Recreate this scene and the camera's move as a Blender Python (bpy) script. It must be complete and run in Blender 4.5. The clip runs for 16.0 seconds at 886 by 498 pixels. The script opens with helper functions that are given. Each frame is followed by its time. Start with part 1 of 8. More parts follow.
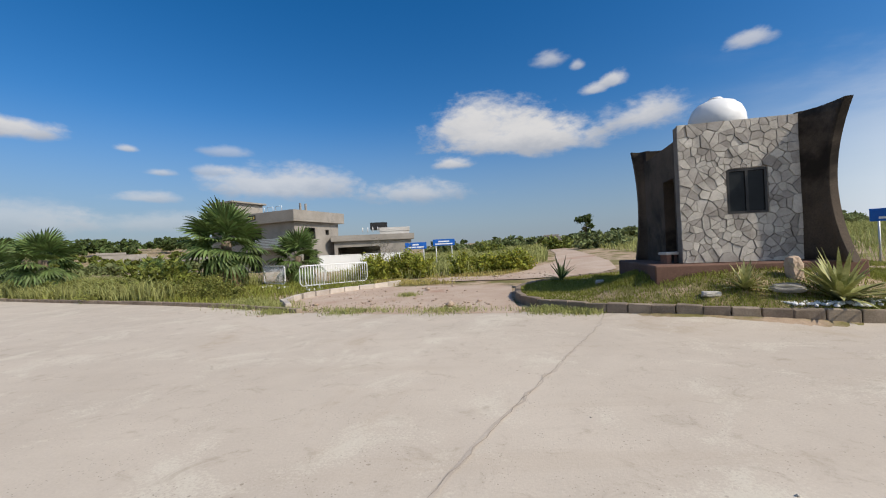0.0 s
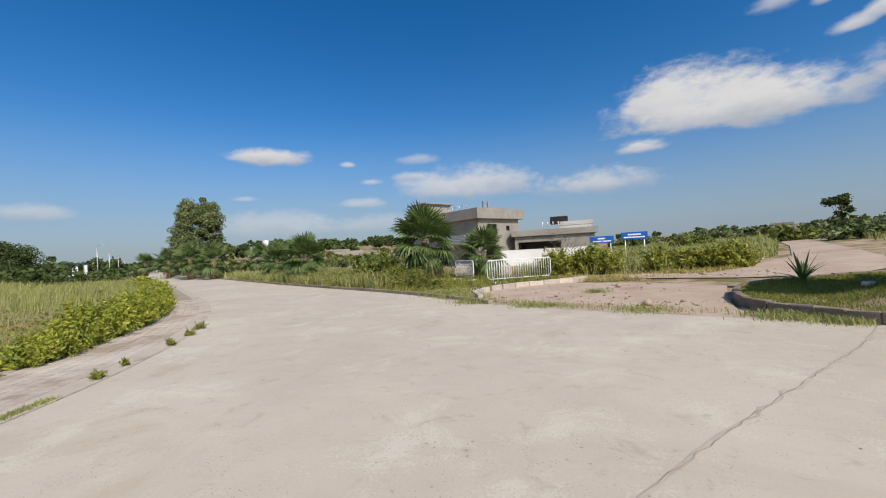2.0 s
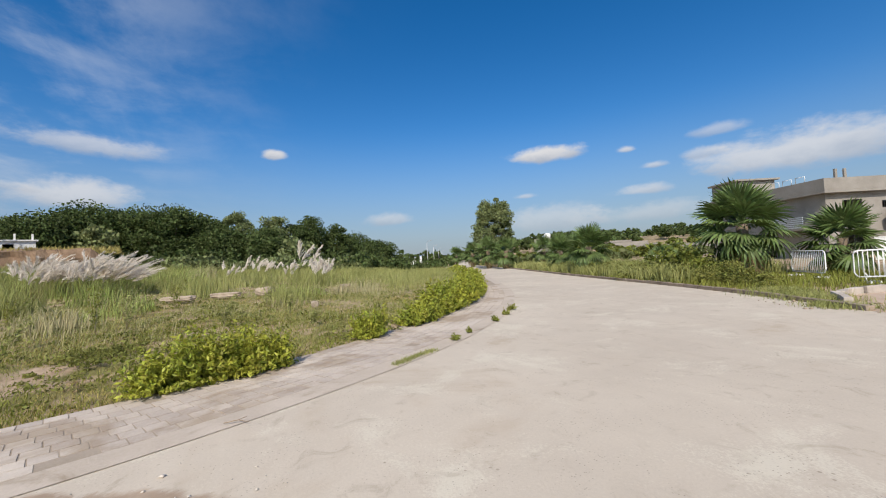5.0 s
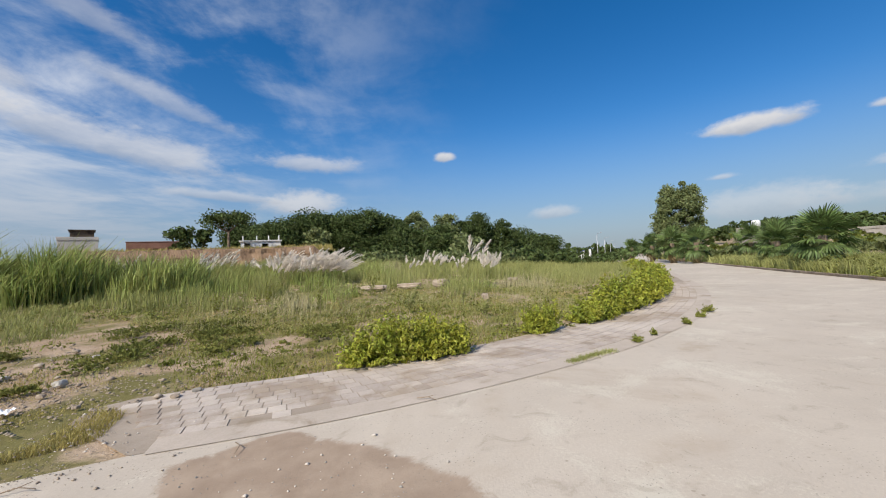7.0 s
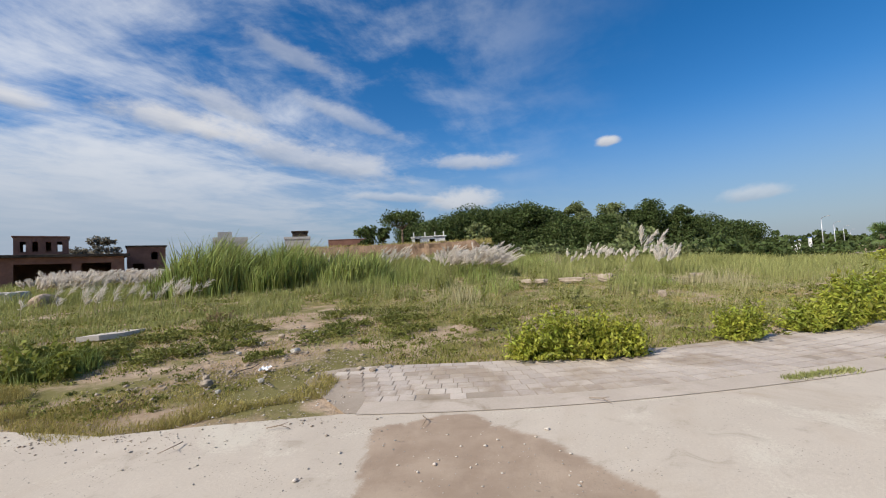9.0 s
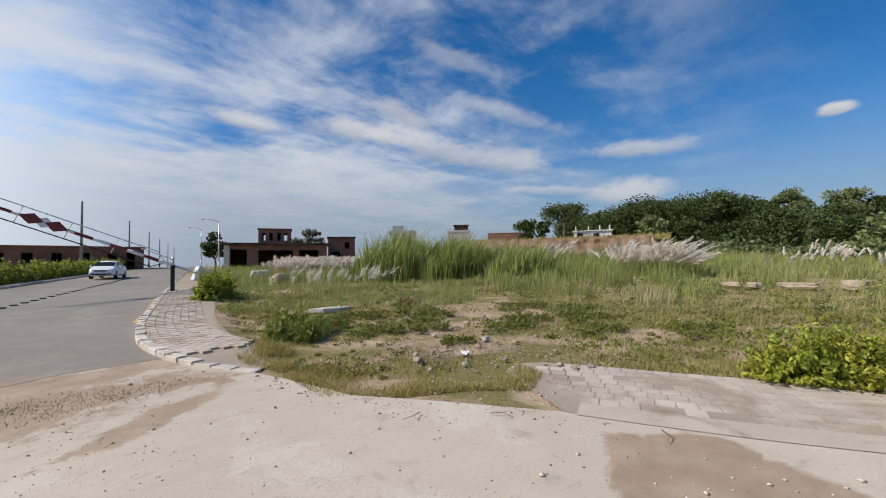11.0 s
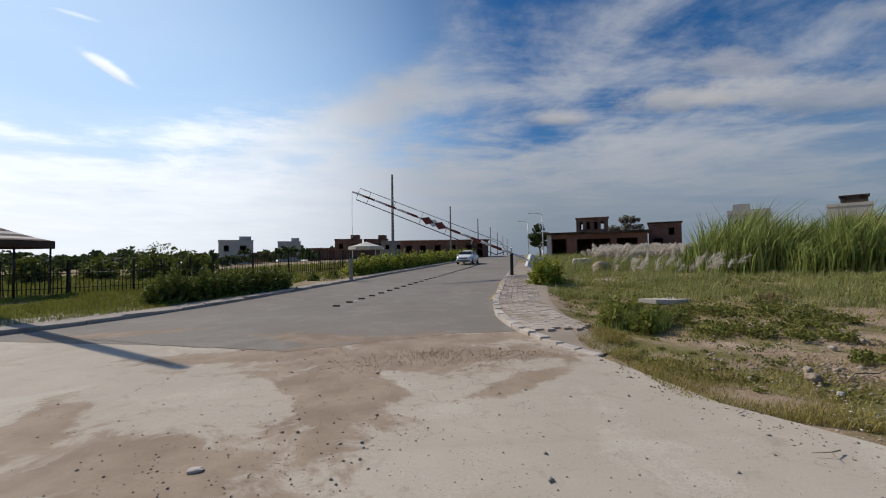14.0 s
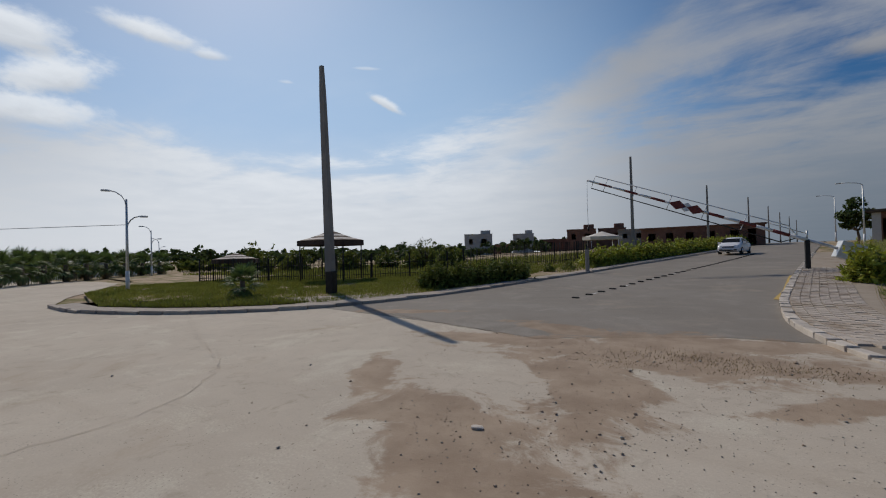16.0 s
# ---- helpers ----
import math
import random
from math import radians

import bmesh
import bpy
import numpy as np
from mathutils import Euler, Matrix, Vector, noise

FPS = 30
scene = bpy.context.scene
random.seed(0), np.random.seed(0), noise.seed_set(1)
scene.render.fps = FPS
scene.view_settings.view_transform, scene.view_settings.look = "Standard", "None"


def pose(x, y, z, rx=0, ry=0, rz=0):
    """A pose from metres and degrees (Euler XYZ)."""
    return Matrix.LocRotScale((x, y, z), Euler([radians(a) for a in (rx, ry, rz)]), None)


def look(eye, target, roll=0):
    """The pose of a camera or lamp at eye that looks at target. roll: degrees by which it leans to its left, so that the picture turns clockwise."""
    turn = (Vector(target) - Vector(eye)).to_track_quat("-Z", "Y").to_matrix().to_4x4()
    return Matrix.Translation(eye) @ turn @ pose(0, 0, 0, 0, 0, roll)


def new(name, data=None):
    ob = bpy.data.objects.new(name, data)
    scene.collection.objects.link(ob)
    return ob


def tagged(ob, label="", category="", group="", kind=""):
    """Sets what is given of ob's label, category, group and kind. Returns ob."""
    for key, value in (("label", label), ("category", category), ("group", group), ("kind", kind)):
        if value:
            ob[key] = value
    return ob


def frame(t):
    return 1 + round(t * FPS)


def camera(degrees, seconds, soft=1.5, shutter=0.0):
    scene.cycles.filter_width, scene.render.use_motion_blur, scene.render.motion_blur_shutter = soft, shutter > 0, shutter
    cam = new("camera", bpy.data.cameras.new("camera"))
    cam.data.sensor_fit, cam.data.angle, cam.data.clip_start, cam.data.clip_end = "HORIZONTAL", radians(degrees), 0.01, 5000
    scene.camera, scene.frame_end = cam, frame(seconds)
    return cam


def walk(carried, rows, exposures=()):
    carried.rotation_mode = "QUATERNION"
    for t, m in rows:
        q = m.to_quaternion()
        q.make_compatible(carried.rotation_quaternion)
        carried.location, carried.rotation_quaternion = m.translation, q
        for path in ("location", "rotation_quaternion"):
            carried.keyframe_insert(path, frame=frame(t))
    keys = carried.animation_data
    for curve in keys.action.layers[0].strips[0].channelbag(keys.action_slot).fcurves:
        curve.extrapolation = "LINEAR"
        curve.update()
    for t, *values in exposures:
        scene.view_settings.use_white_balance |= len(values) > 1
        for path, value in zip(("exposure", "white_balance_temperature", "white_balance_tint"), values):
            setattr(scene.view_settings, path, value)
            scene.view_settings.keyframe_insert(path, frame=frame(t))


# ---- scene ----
cam = camera(96.1, 16.0, soft=1.1)
PATH = [
    (0, (0.029, 1.959, 1.627), (-0.102, 3.954, 1.632), -2.7),
    (0.5, (0.006, 1.95, 1.622), (-0.348, 3.919, 1.634), -2.9),
    (1, (-0.033, 1.904, 1.61), (-0.563, 3.832, 1.629), -2.9),
    (1.5, (-0.095, 1.743, 1.635), (-0.827, 3.605, 1.655), -2.9),
    (2, (-0.147, 1.598, 1.651), (-1.114, 3.348, 1.675), -3.1),
    (2.5, (-0.218, 1.502, 1.633), (-1.374, 3.133, 1.666), -3.2),
    (3, (-0.246, 1.397, 1.641), (-1.589, 2.878, 1.683), -3.2),
    (3.5, (-0.311, 1.273, 1.64), (-1.816, 2.589, 1.685), -3.0),
    (4, (-0.335, 1.178, 1.63), (-1.971, 2.326, 1.683), -3.1),
    (4.5, (-0.366, 1.111, 1.633), (-2.107, 2.093, 1.689), -3.2),
    (5, (-0.393, 1.062, 1.645), (-2.237, 1.835, 1.704), -3.2),
    (7.5, (-0.396, 0.933, 1.665), (-2.384, 0.731, 1.742), -3.2),
    (8, (-0.383, 0.915, 1.675), (-2.344, 0.532, 1.754), -3.2),
    (8.5, (-0.356, 0.88, 1.675), (-2.267, 0.296, 1.755), -3.0),
    (9, (-0.307, 0.842, 1.684), (-2.145, 0.059, 1.767), -3.1),
    (9.2, (-0.298, 0.817, 1.684), (-2.101, -0.044, 1.769), -3.0),
    (11.5, (0.025, -0.075, 1.665), (-1.237, -1.624, 1.74), -0.7),
    (12, (0.073, -0.127, 1.662), (-0.998, -1.814, 1.731), -0.7),
    (12.5, (0.157, -0.104, 1.666), (-0.682, -1.918, 1.73), -0.7),
    (13, (0.222, -0.093, 1.664), (-0.374, -2.001, 1.723), -0.7),
    (13.5, (0.261, -0.125, 1.657), (-0.072, -2.096, 1.711), -0.8),
    (14, (0.282, -0.15, 1.638), (0.215, -2.148, 1.688), -0.9),
    (14.5, (0.326, -0.087, 1.644), (0.523, -2.076, 1.689), -1.1),
    (15, (0.376, -0.051, 1.642), (0.849, -1.994, 1.683), -1.1),
    (15.5, (0.419, 0.011, 1.671), (1.166, -1.844, 1.706), -1.4),
    (16, (0.438, 0.074, 1.679), (1.454, -1.648, 1.707), -1.5),
]
EXPOSURES = [(0, 0.05), (3.5, 0.12), (5, 0.16), (9, 0.15), (11.5, -0.05), (12.5, -0.24), (13.2, -0.38), (14.5, -0.63), (16, -1.0)]
walk(cam, [(t, look(e, g, r)) for t, e, g, r in PATH], EXPOSURES)

# ---- world and sun ----
SUN_AZ = (0.854, -0.52)
SUN_EL = radians(42)


def ramp(nt, a, b, src):
    """A smooth step of src from a to b."""
    n = nt.nodes.new("ShaderNodeMapRange")
    n.interpolation_type = "SMOOTHSTEP"
    n.inputs["From Min"].default_value, n.inputs["From Max"].default_value = a, b
    nt.links.new(src, n.inputs["Value"])
    return n.outputs["Result"]


def mth(nt, op, a, b=None):
    n = nt.nodes.new("ShaderNodeMath")
    n.operation = op
    for k, v in enumerate((a, b)):
        if v is None:
            continue
        if isinstance(v, (int, float)):
            n.inputs[k].default_value = v
        else:
            nt.links.new(v, n.inputs[k])
    return n.outputs[0]


def mixc(nt, fac, a, b, blend="MIX"):
    n = nt.nodes.new("ShaderNodeMix")
    n.data_type, n.blend_type = "RGBA", blend
    for sock, v in ((n.inputs[0], fac), (n.inputs[6], a), (n.inputs[7], b)):
        if isinstance(v, (int, float)):
            sock.default_value = v
        elif isinstance(v, tuple):
            sock.default_value = (*v, 1)
        else:
            nt.links.new(v, sock)
    return n.outputs[2]


def noise_tex(nt, vec, scale, detail=5, rough=0.55, distort=0.0, kind="FBM"):
    n = nt.nodes.new("ShaderNodeTexNoise")
    n.inputs["Scale"].default_value, n.inputs["Detail"].default_value = scale, detail
    n.inputs["Roughness"].default_value, n.inputs["Distortion"].default_value = rough, distort
    if vec is not None:
        nt.links.new(vec, n.inputs["Vector"])
    return n.outputs["Fac"]


def make_world():
    world = bpy.data.worlds.new("sky")
    scene.world = world
    world.use_nodes = True
    nt = world.node_tree
    nt.nodes.clear()
    out = nt.nodes.new("ShaderNodeOutputWorld")
    bg = nt.nodes.new("ShaderNodeBackground")
    sky = nt.nodes.new("ShaderNodeTexSky")
    sky.sky_type, sky.sun_disc = "NISHITA", False
    sky.sun_elevation = SUN_EL
    sky.sun_rotation = math.atan2(SUN_AZ[0], SUN_AZ[1])
    sky.air_density, sky.dust_density, sky.ozone_density = 1.0, 0.6, 2.5
    hs = nt.nodes.new("ShaderNodeHueSaturation")
    hs.inputs["Saturation"].default_value = 1.42
    nt.links.new(sky.outputs[0], hs.inputs["Color"])
    base = mixc(nt, 1.0, hs.outputs[0], (1.15, 1.06, 1.13), "MULTIPLY")
    tc = nt.nodes.new("ShaderNodeTexCoord")
    sep = nt.nodes.new("ShaderNodeSeparateXYZ")
    nt.links.new(tc.outputs["Generated"], sep.inputs[0])
    X, Y, Z = sep.outputs
    # cloud layer: the direction meets a plane far overhead
    zz = mth(nt, "ADD", mth(nt, "MAXIMUM", Z, 0.0), 0.06)
    comb = nt.nodes.new("ShaderNodeCombineXYZ")
    nt.links.new(mth(nt, "DIVIDE", X, zz), comb.inputs[0])
    nt.links.new(mth(nt, "DIVIDE", Y, zz), comb.inputs[1])
    plane = comb.outputs[0]
    az = mth(nt, "ARCTAN2", mth(nt, "MULTIPLY", X, -1.0), Y)  # turned to the left from +y
    el = mth(nt, "ARCSINE", Z)
    # streaked cirrus and a thick veil low in the south, brightest near the sun
    toward = mth(nt, "ADD", mth(nt, "MULTIPLY", X, 0.7), mth(nt, "MULTIPLY", Y, -0.71))
    mp = nt.nodes.new("ShaderNodeMapping")
    mp.inputs["Rotation"].default_value = (0, 0, radians(-35))
    mp.inputs["Scale"].default_value = (0.55, 1.5, 1)
    nt.links.new(plane, mp.inputs[0])
    streak = noise_tex(nt, mp.outputs[0], 0.75, 9, 0.6, 0.6)
    fluff = noise_tex(nt, plane, 1.6, 8, 0.62, 0.3)
    mix = mth(nt, "ADD", mth(nt, "MULTIPLY", streak, 0.5), mth(nt, "MULTIPLY", fluff, 0.5))
    side = ramp(nt, -0.8, 0.15, toward)
    cirrus = mth(nt, "MULTIPLY", ramp(nt, 0.45, 0.67, mth(nt, "ADD", mix, mth(nt, "MULTIPLY", side, 0.05))), mth(nt, "MULTIPLY", side, ramp(nt, 0.55, 0.0, Y)))
    glow = mixc(nt, ramp(nt, 0.7, 1.0, toward), (6.6, 6.9, 7.5), (16.0, 16.9, 18.0))
    base = mixc(nt, mth(nt, "MULTIPLY", ramp(nt, 0.45, 1.0, toward), 0.66), base, (9.6, 13.3, 17.4))
    # a clear gap in the south-west, over an edge that climbs towards the south
    bearing = mth(nt, "MULTIPLY", mth(nt, "ARCTAN2", X, mth(nt, "MULTIPLY", Y, -1.0)), -1.0)  # from due south, the south-west is negative
    climb = mth(nt, "MAXIMUM", mth(nt, "ADD", mth(nt, "MULTIPLY", bearing, -0.07), 0.15), mth(nt, "ADD", mth(nt, "MULTIPLY", bearing, 0.47), 0.49))
    gap = ramp(nt, -0.05, 0.055, mth(nt, "ADD", mth(nt, "SUBTRACT", el, climb), mth(nt, "MULTIPLY", mth(nt, "ADD", mix, -0.5), -0.42)))
    gap = mth(nt, "MULTIPLY", gap, mth(nt, "MULTIPLY", ramp(nt, 0.12, -0.02, bearing), ramp(nt, 0.25, -0.05, Y)))
    closed = mth(nt, "SUBTRACT", 1.0, mth(nt, "MULTIPLY", gap, 0.93))
    col = mixc(nt, mth(nt, "MULTIPLY", mth(nt, "MULTIPLY", cirrus, closed), 0.8), base, glow)
    patch = noise_tex(nt, plane, 0.5, 6, 0.6, 0.5)
    edge = mth(nt, "ADD", el, mth(nt, "MULTIPLY", mth(nt, "ADD", mth(nt, "ADD", mth(nt, "MULTIPLY", patch, 0.6), mth(nt, "MULTIPLY", mix, 0.5)), -0.55), -0.75))
    veil = mth(nt, "MULTIPLY", mth(nt, "MULTIPLY", ramp(nt, 0.37, 0.2, edge), ramp(nt, -0.35, 0.4, toward)), closed)
    ledge = mth(nt, "MULTIPLY", ramp(nt, 0.09, 0.0, mth(nt, "ABSOLUTE", mth(nt, "SUBTRACT", el, mth(nt, "ADD", climb, -0.06)))), mth(nt, "MULTIPLY", mth(nt, "MULTIPLY", ramp(nt, 0.1, -0.1, bearing), ramp(nt, 0.1, -0.15, Y)), closed))
    veil = mth(nt, "MAXIMUM", veil, mth(nt, "MULTIPLY", ledge, 0.9))
    body = mixc(nt, ramp(nt, 0.3, 0.7, mth(nt, "ADD", mth(nt, "MULTIPLY", fluff, 0.6), mth(nt, "MULTIPLY", streak, 0.4))), mixc(nt, ramp(nt, 0.62, 1.0, toward), (5.4, 5.9, 6.7), (12.4, 13.2, 14.4)), glow)
    col = mixc(nt, mth(nt, "MULTIPLY", veil, 0.85), col, body)
    # haze near the horizon, brightest below the sun
    sunward = mth(nt, "ADD", mth(nt, "MULTIPLY", X, 0.94), mth(nt, "MULTIPLY", Y, -0.34))
    haze = ramp(nt, 0.34, -0.02, el)
    col = mixc(nt, mth(nt, "MULTIPLY", haze, 0.85), col, mixc(nt, ramp(nt, 0.0, 1.0, sunward), (2.2, 2.95, 3.9), (12.8, 13.4, 14.3)))
    # fair-weather clouds: (azimuth, elevation, half width, half height, weight), degrees
    squash = nt.nodes.new("ShaderNodeMapping")
    squash.inputs["Scale"].default_value = (1, 1, 2.0)
    nt.links.new(tc.outputs["Generated"], squash.inputs[0])
    tcn = mth(nt, "ADD", noise_tex(nt, squash.outputs[0], 10.0, 8, 0.62, 0.2), -0.5)
    broad = mth(nt, "ADD", noise_tex(nt, squash.outputs[0], 3.6, 3, 0.5, 0.3), -0.5)
    crisp = mth(nt, "ADD", noise_tex(nt, squash.outputs[0], 30.0, 6, 0.6, 0.2), -0.5)
    warp = mth(nt, "ADD", mth(nt, "MULTIPLY", crisp, 0.7), mth(nt, "ADD", mth(nt, "MULTIPLY", tcn, 1.6), mth(nt, "MULTIPLY", broad, 1.2)))
    for a, e, w, h, k, *lean in CUMULUS + SUNLIT:
        south = a > 180
        if south:
            a -= 360
        da = mth(nt, "DIVIDE", mth(nt, "SUBTRACT", az, radians(a)), radians(w))
        de = mth(nt, "DIVIDE", mth(nt, "SUBTRACT", mth(nt, "SUBTRACT", el, radians(e)), mth(nt, "MULTIPLY", mth(nt, "SUBTRACT", az, radians(a)), lean[0] if lean else 0.0)), radians(h))
        # flatter below than above
        de2 = mth(nt, "MULTIPLY", de, mth(nt, "ADD", mth(nt, "MULTIPLY", mth(nt, "LESS_THAN", de, 0.0), 0.7), 1.0))
        r = mth(nt, "SQRT", mth(nt, "ADD", mth(nt, "MULTIPLY", da, da), mth(nt, "MULTIPLY", de2, de2)))
        m = mth(nt, "MULTIPLY", ramp(nt, 1.15, 0.3, mth(nt, "ADD", r, warp)), k)
        shade = ramp(nt, -0.7, 0.5, mth(nt, "ADD", de, mth(nt, "MULTIPLY", tcn, 1.5)))
        white = mixc(nt, shade, (3.9, 4.2, 4.8), (6.7, 6.6, 6.6)) if not south else mixc(nt, shade, (11.0, 11.6, 12.4), (15.5, 16.2, 17.0))
        col = mixc(nt, m, col, white)
    nt.links.new(col, bg.inputs["Color"])
    bg.inputs["Strength"].default_value = 0.1
    nt.links.new(bg.outputs[0], out.inputs[0])


CUMULUS = [
    (-2.0, 16.2, 9.5, 4.4, 1.0), (-11.5, 14.2, 8.5, 3.4, 1.0), (-5.5, 14.4, 9.0, 3.0, 0.95), (1.9, 12.0, 3.4, 1.4, 0.9), (-23.5, 15.4, 6.5, 3.0, 0.9), (-18.0, 19.6, 1.8, 1.0, 0.8),
    (-20.4, 20.2, 1.7, 1.2, 0.85), (-12.4, 24.0, 2.6, 1.3, 0.6), (-16.0, 22.8, 1.0, 0.8, 0.6), (-34.8, 21.0, 2.4, 1.3, 0.7),
    (25.0, 9.2, 9.5, 2.8, 0.75), (6.4, 8.2, 8.5, 2.4, 0.7), (32.0, 13.4, 2.8, 0.9, 0.45), (33.5, 11.0, 2.2, 0.8, 0.5), (41.7, 12.9, 1.4, 0.6, 0.75),
    (38.8, 10.5, 2.0, 0.6, 0.6), (40.4, 7.5, 4.5, 1.0, 0.6), (52.4, 13.5, 5.2, 1.3, 0.95), (55.2, 8.3, 1.8, 0.5, 0.5), (52.0, 4.5, 9.0, 2.6, 0.45),
    (40.0, 4.6, 9.0, 2.0, 0.4), (74.7, 6.1, 4.0, 1.3, 0.5), (89.7, 14.9, 1.5, 0.9, 0.9), (109.5, 8.8, 5.0, 2.2, 0.7), (108.5, 14.3, 7.5, 1.7, 0.6, 0.05), (126.0, 20.8, 8.0, 1.5, 0.36, 0.36), (132.0, 27.3, 8.0, 2.0, 0.36, 0.3), (131.0, 15.2, 14.0, 2.6, 0.6, 0.2), (120.0, 10.0, 7.0, 0.9, 0.5, 0.06),
    (141.0, 21.0, 6.0, 2.0, 0.5, 0.3), (146.0, 18.2, 9.0, 1.9, 0.75, 0.1), (161.0, 18.4, 4.5, 1.6, 0.7, 0.1),
]
# brighter clouds round the gap in the south-west, lit by the near sun
SUNLIT = [(246.9, 25.2, 5.5, 1.5, 0.9, 0.1), (240.5, 24.2, 2.0, 0.8, 0.7), (254.5, 18.6, 5.0, 2.6, 0.9, -0.3), (258.5, 22.0, 5.0, 2.8, 0.9), (256.0, 15.0, 7.0, 2.4, 0.85), (218.2, 20.7, 2.6, 0.9, 0.85, 0.45), (231.5, 22.6, 1.2, 0.4, 0.4), (221.0, 25.0, 2.2, 0.3, 0.4)]
make_world()
sun = new("sun", bpy.data.lights.new("sun", "SUN"))
sun.data.energy, sun.data.angle, sun.data.color = 4.35, radians(0.55), (1.0, 0.905, 0.775)
sun.matrix_world = look((SUN_AZ[0] * 50 * math.cos(SUN_EL), SUN_AZ[1] * 50 * math.cos(SUN_EL), 50 * math.sin(SUN_EL)), (0, 0, 0))

# ---- materials ----
def material(name, dark, light, scale=3.0, fine=40.0, rough=0.85, bump=0.3, metal=0.0, spot=None, spot_scale=0.6, spot_at=(0.55, 0.7),
             random_tint=0.0, island_tint=0.0, translucent=0.0, spec=0.3, bump_dist=0.02):
    """A surface whose colour wanders between dark and light at two scales, with stains of the colour spot and fine relief."""
    m = bpy.data.materials.new(name)
    m.use_nodes = True
    nt = m.node_tree
    b = nt.nodes["Principled BSDF"]
    geo = nt.nodes.new("ShaderNodeNewGeometry")
    pos = geo.outputs["Position"]
    big = noise_tex(nt, pos, scale, 4, 0.6)
    small = noise_tex(nt, pos, fine, 6, 0.65)
    f = mth(nt, "ADD", mth(nt, "MULTIPLY", ramp(nt, 0.3, 0.7, big), 0.6), mth(nt, "MULTIPLY", ramp(nt, 0.25, 0.75, small), 0.4))
    col = mixc(nt, f, dark, light)
    if spot:
        s = noise_tex(nt, pos, spot_scale, 6, 0.62, 0.4)
        col = mixc(nt, ramp(nt, spot_at[0], spot_at[1], s), col, spot)
    for amount, sock in ((random_tint, None), (island_tint, geo.outputs["Random Per Island"])):
        if amount:
            if sock is None:
                sock = nt.nodes.new("ShaderNodeObjectInfo").outputs["Random"]
            hs = nt.nodes.new("ShaderNodeHueSaturation")
            nt.links.new(mth(nt, "ADD", mth(nt, "MULTIPLY", sock, 2 * amount), 1 - amount), hs.inputs["Value"])
            nt.links.new(mth(nt, "ADD", mth(nt, "MULTIPLY", sock, 0.06 * amount), 0.5 - 0.03 * amount), hs.inputs["Hue"])
            nt.links.new(col, hs.inputs["Color"])
            col = hs.outputs[0]
    nt.links.new(col, b.inputs["Base Color"])
    b.inputs["Roughness"].default_value, b.inputs["Metallic"].default_value = rough, metal
    b.inputs["Specular IOR Level"].default_value = spec
    if bump:
        bp = nt.nodes.new("ShaderNodeBump")
        bp.inputs["Strength"].default_value, bp.inputs["Distance"].default_value = bump, bump_dist
        nt.links.new(small, bp.inputs["Height"])
        nt.links.new(bp.outputs[0], b.inputs["Normal"])
    if translucent:
        tr = nt.nodes.new("ShaderNodeBsdfTranslucent")
        nt.links.new(col, tr.inputs["Color"])
        mx = nt.nodes.new("ShaderNodeMixShader")
        mx.inputs[0].default_value = translucent
        nt.links.new(b.outputs[0], mx.inputs[1])
        nt.links.new(tr.outputs[0], mx.inputs[2])
        nt.links.new(mx.outputs[0], nt.nodes["Material Output"].inputs[0])
    return m


SAND = [(2.4, -3.1, 1.7, 0.8, -40), (4.3, -4.4, 1.1, 0.35, -55), (0.9, -6.9, 3.0, 1.0, 4), (1.45, -5.2, 1.9, 0.75, -78), (3.6, -7.2, 1.6, 0.5, 10), (-0.9, -5.4, 0.9, 0.25, 40), (0.3, -8.2, 2.2, 0.8, 5), (7.6, -9.6, 1.6, 0.45, 15),
        (0.4, -2.2, 0.7, 0.35, 20), (2.6, -8.6, 1.5, 0.5, -20)]


SHEET = [(-3.95, -1.7), (-2.3, -0.75), (-2.35, 1.5), (-3.4, 1.1), (-4.2, 0.1), (-4.55, -0.8)]


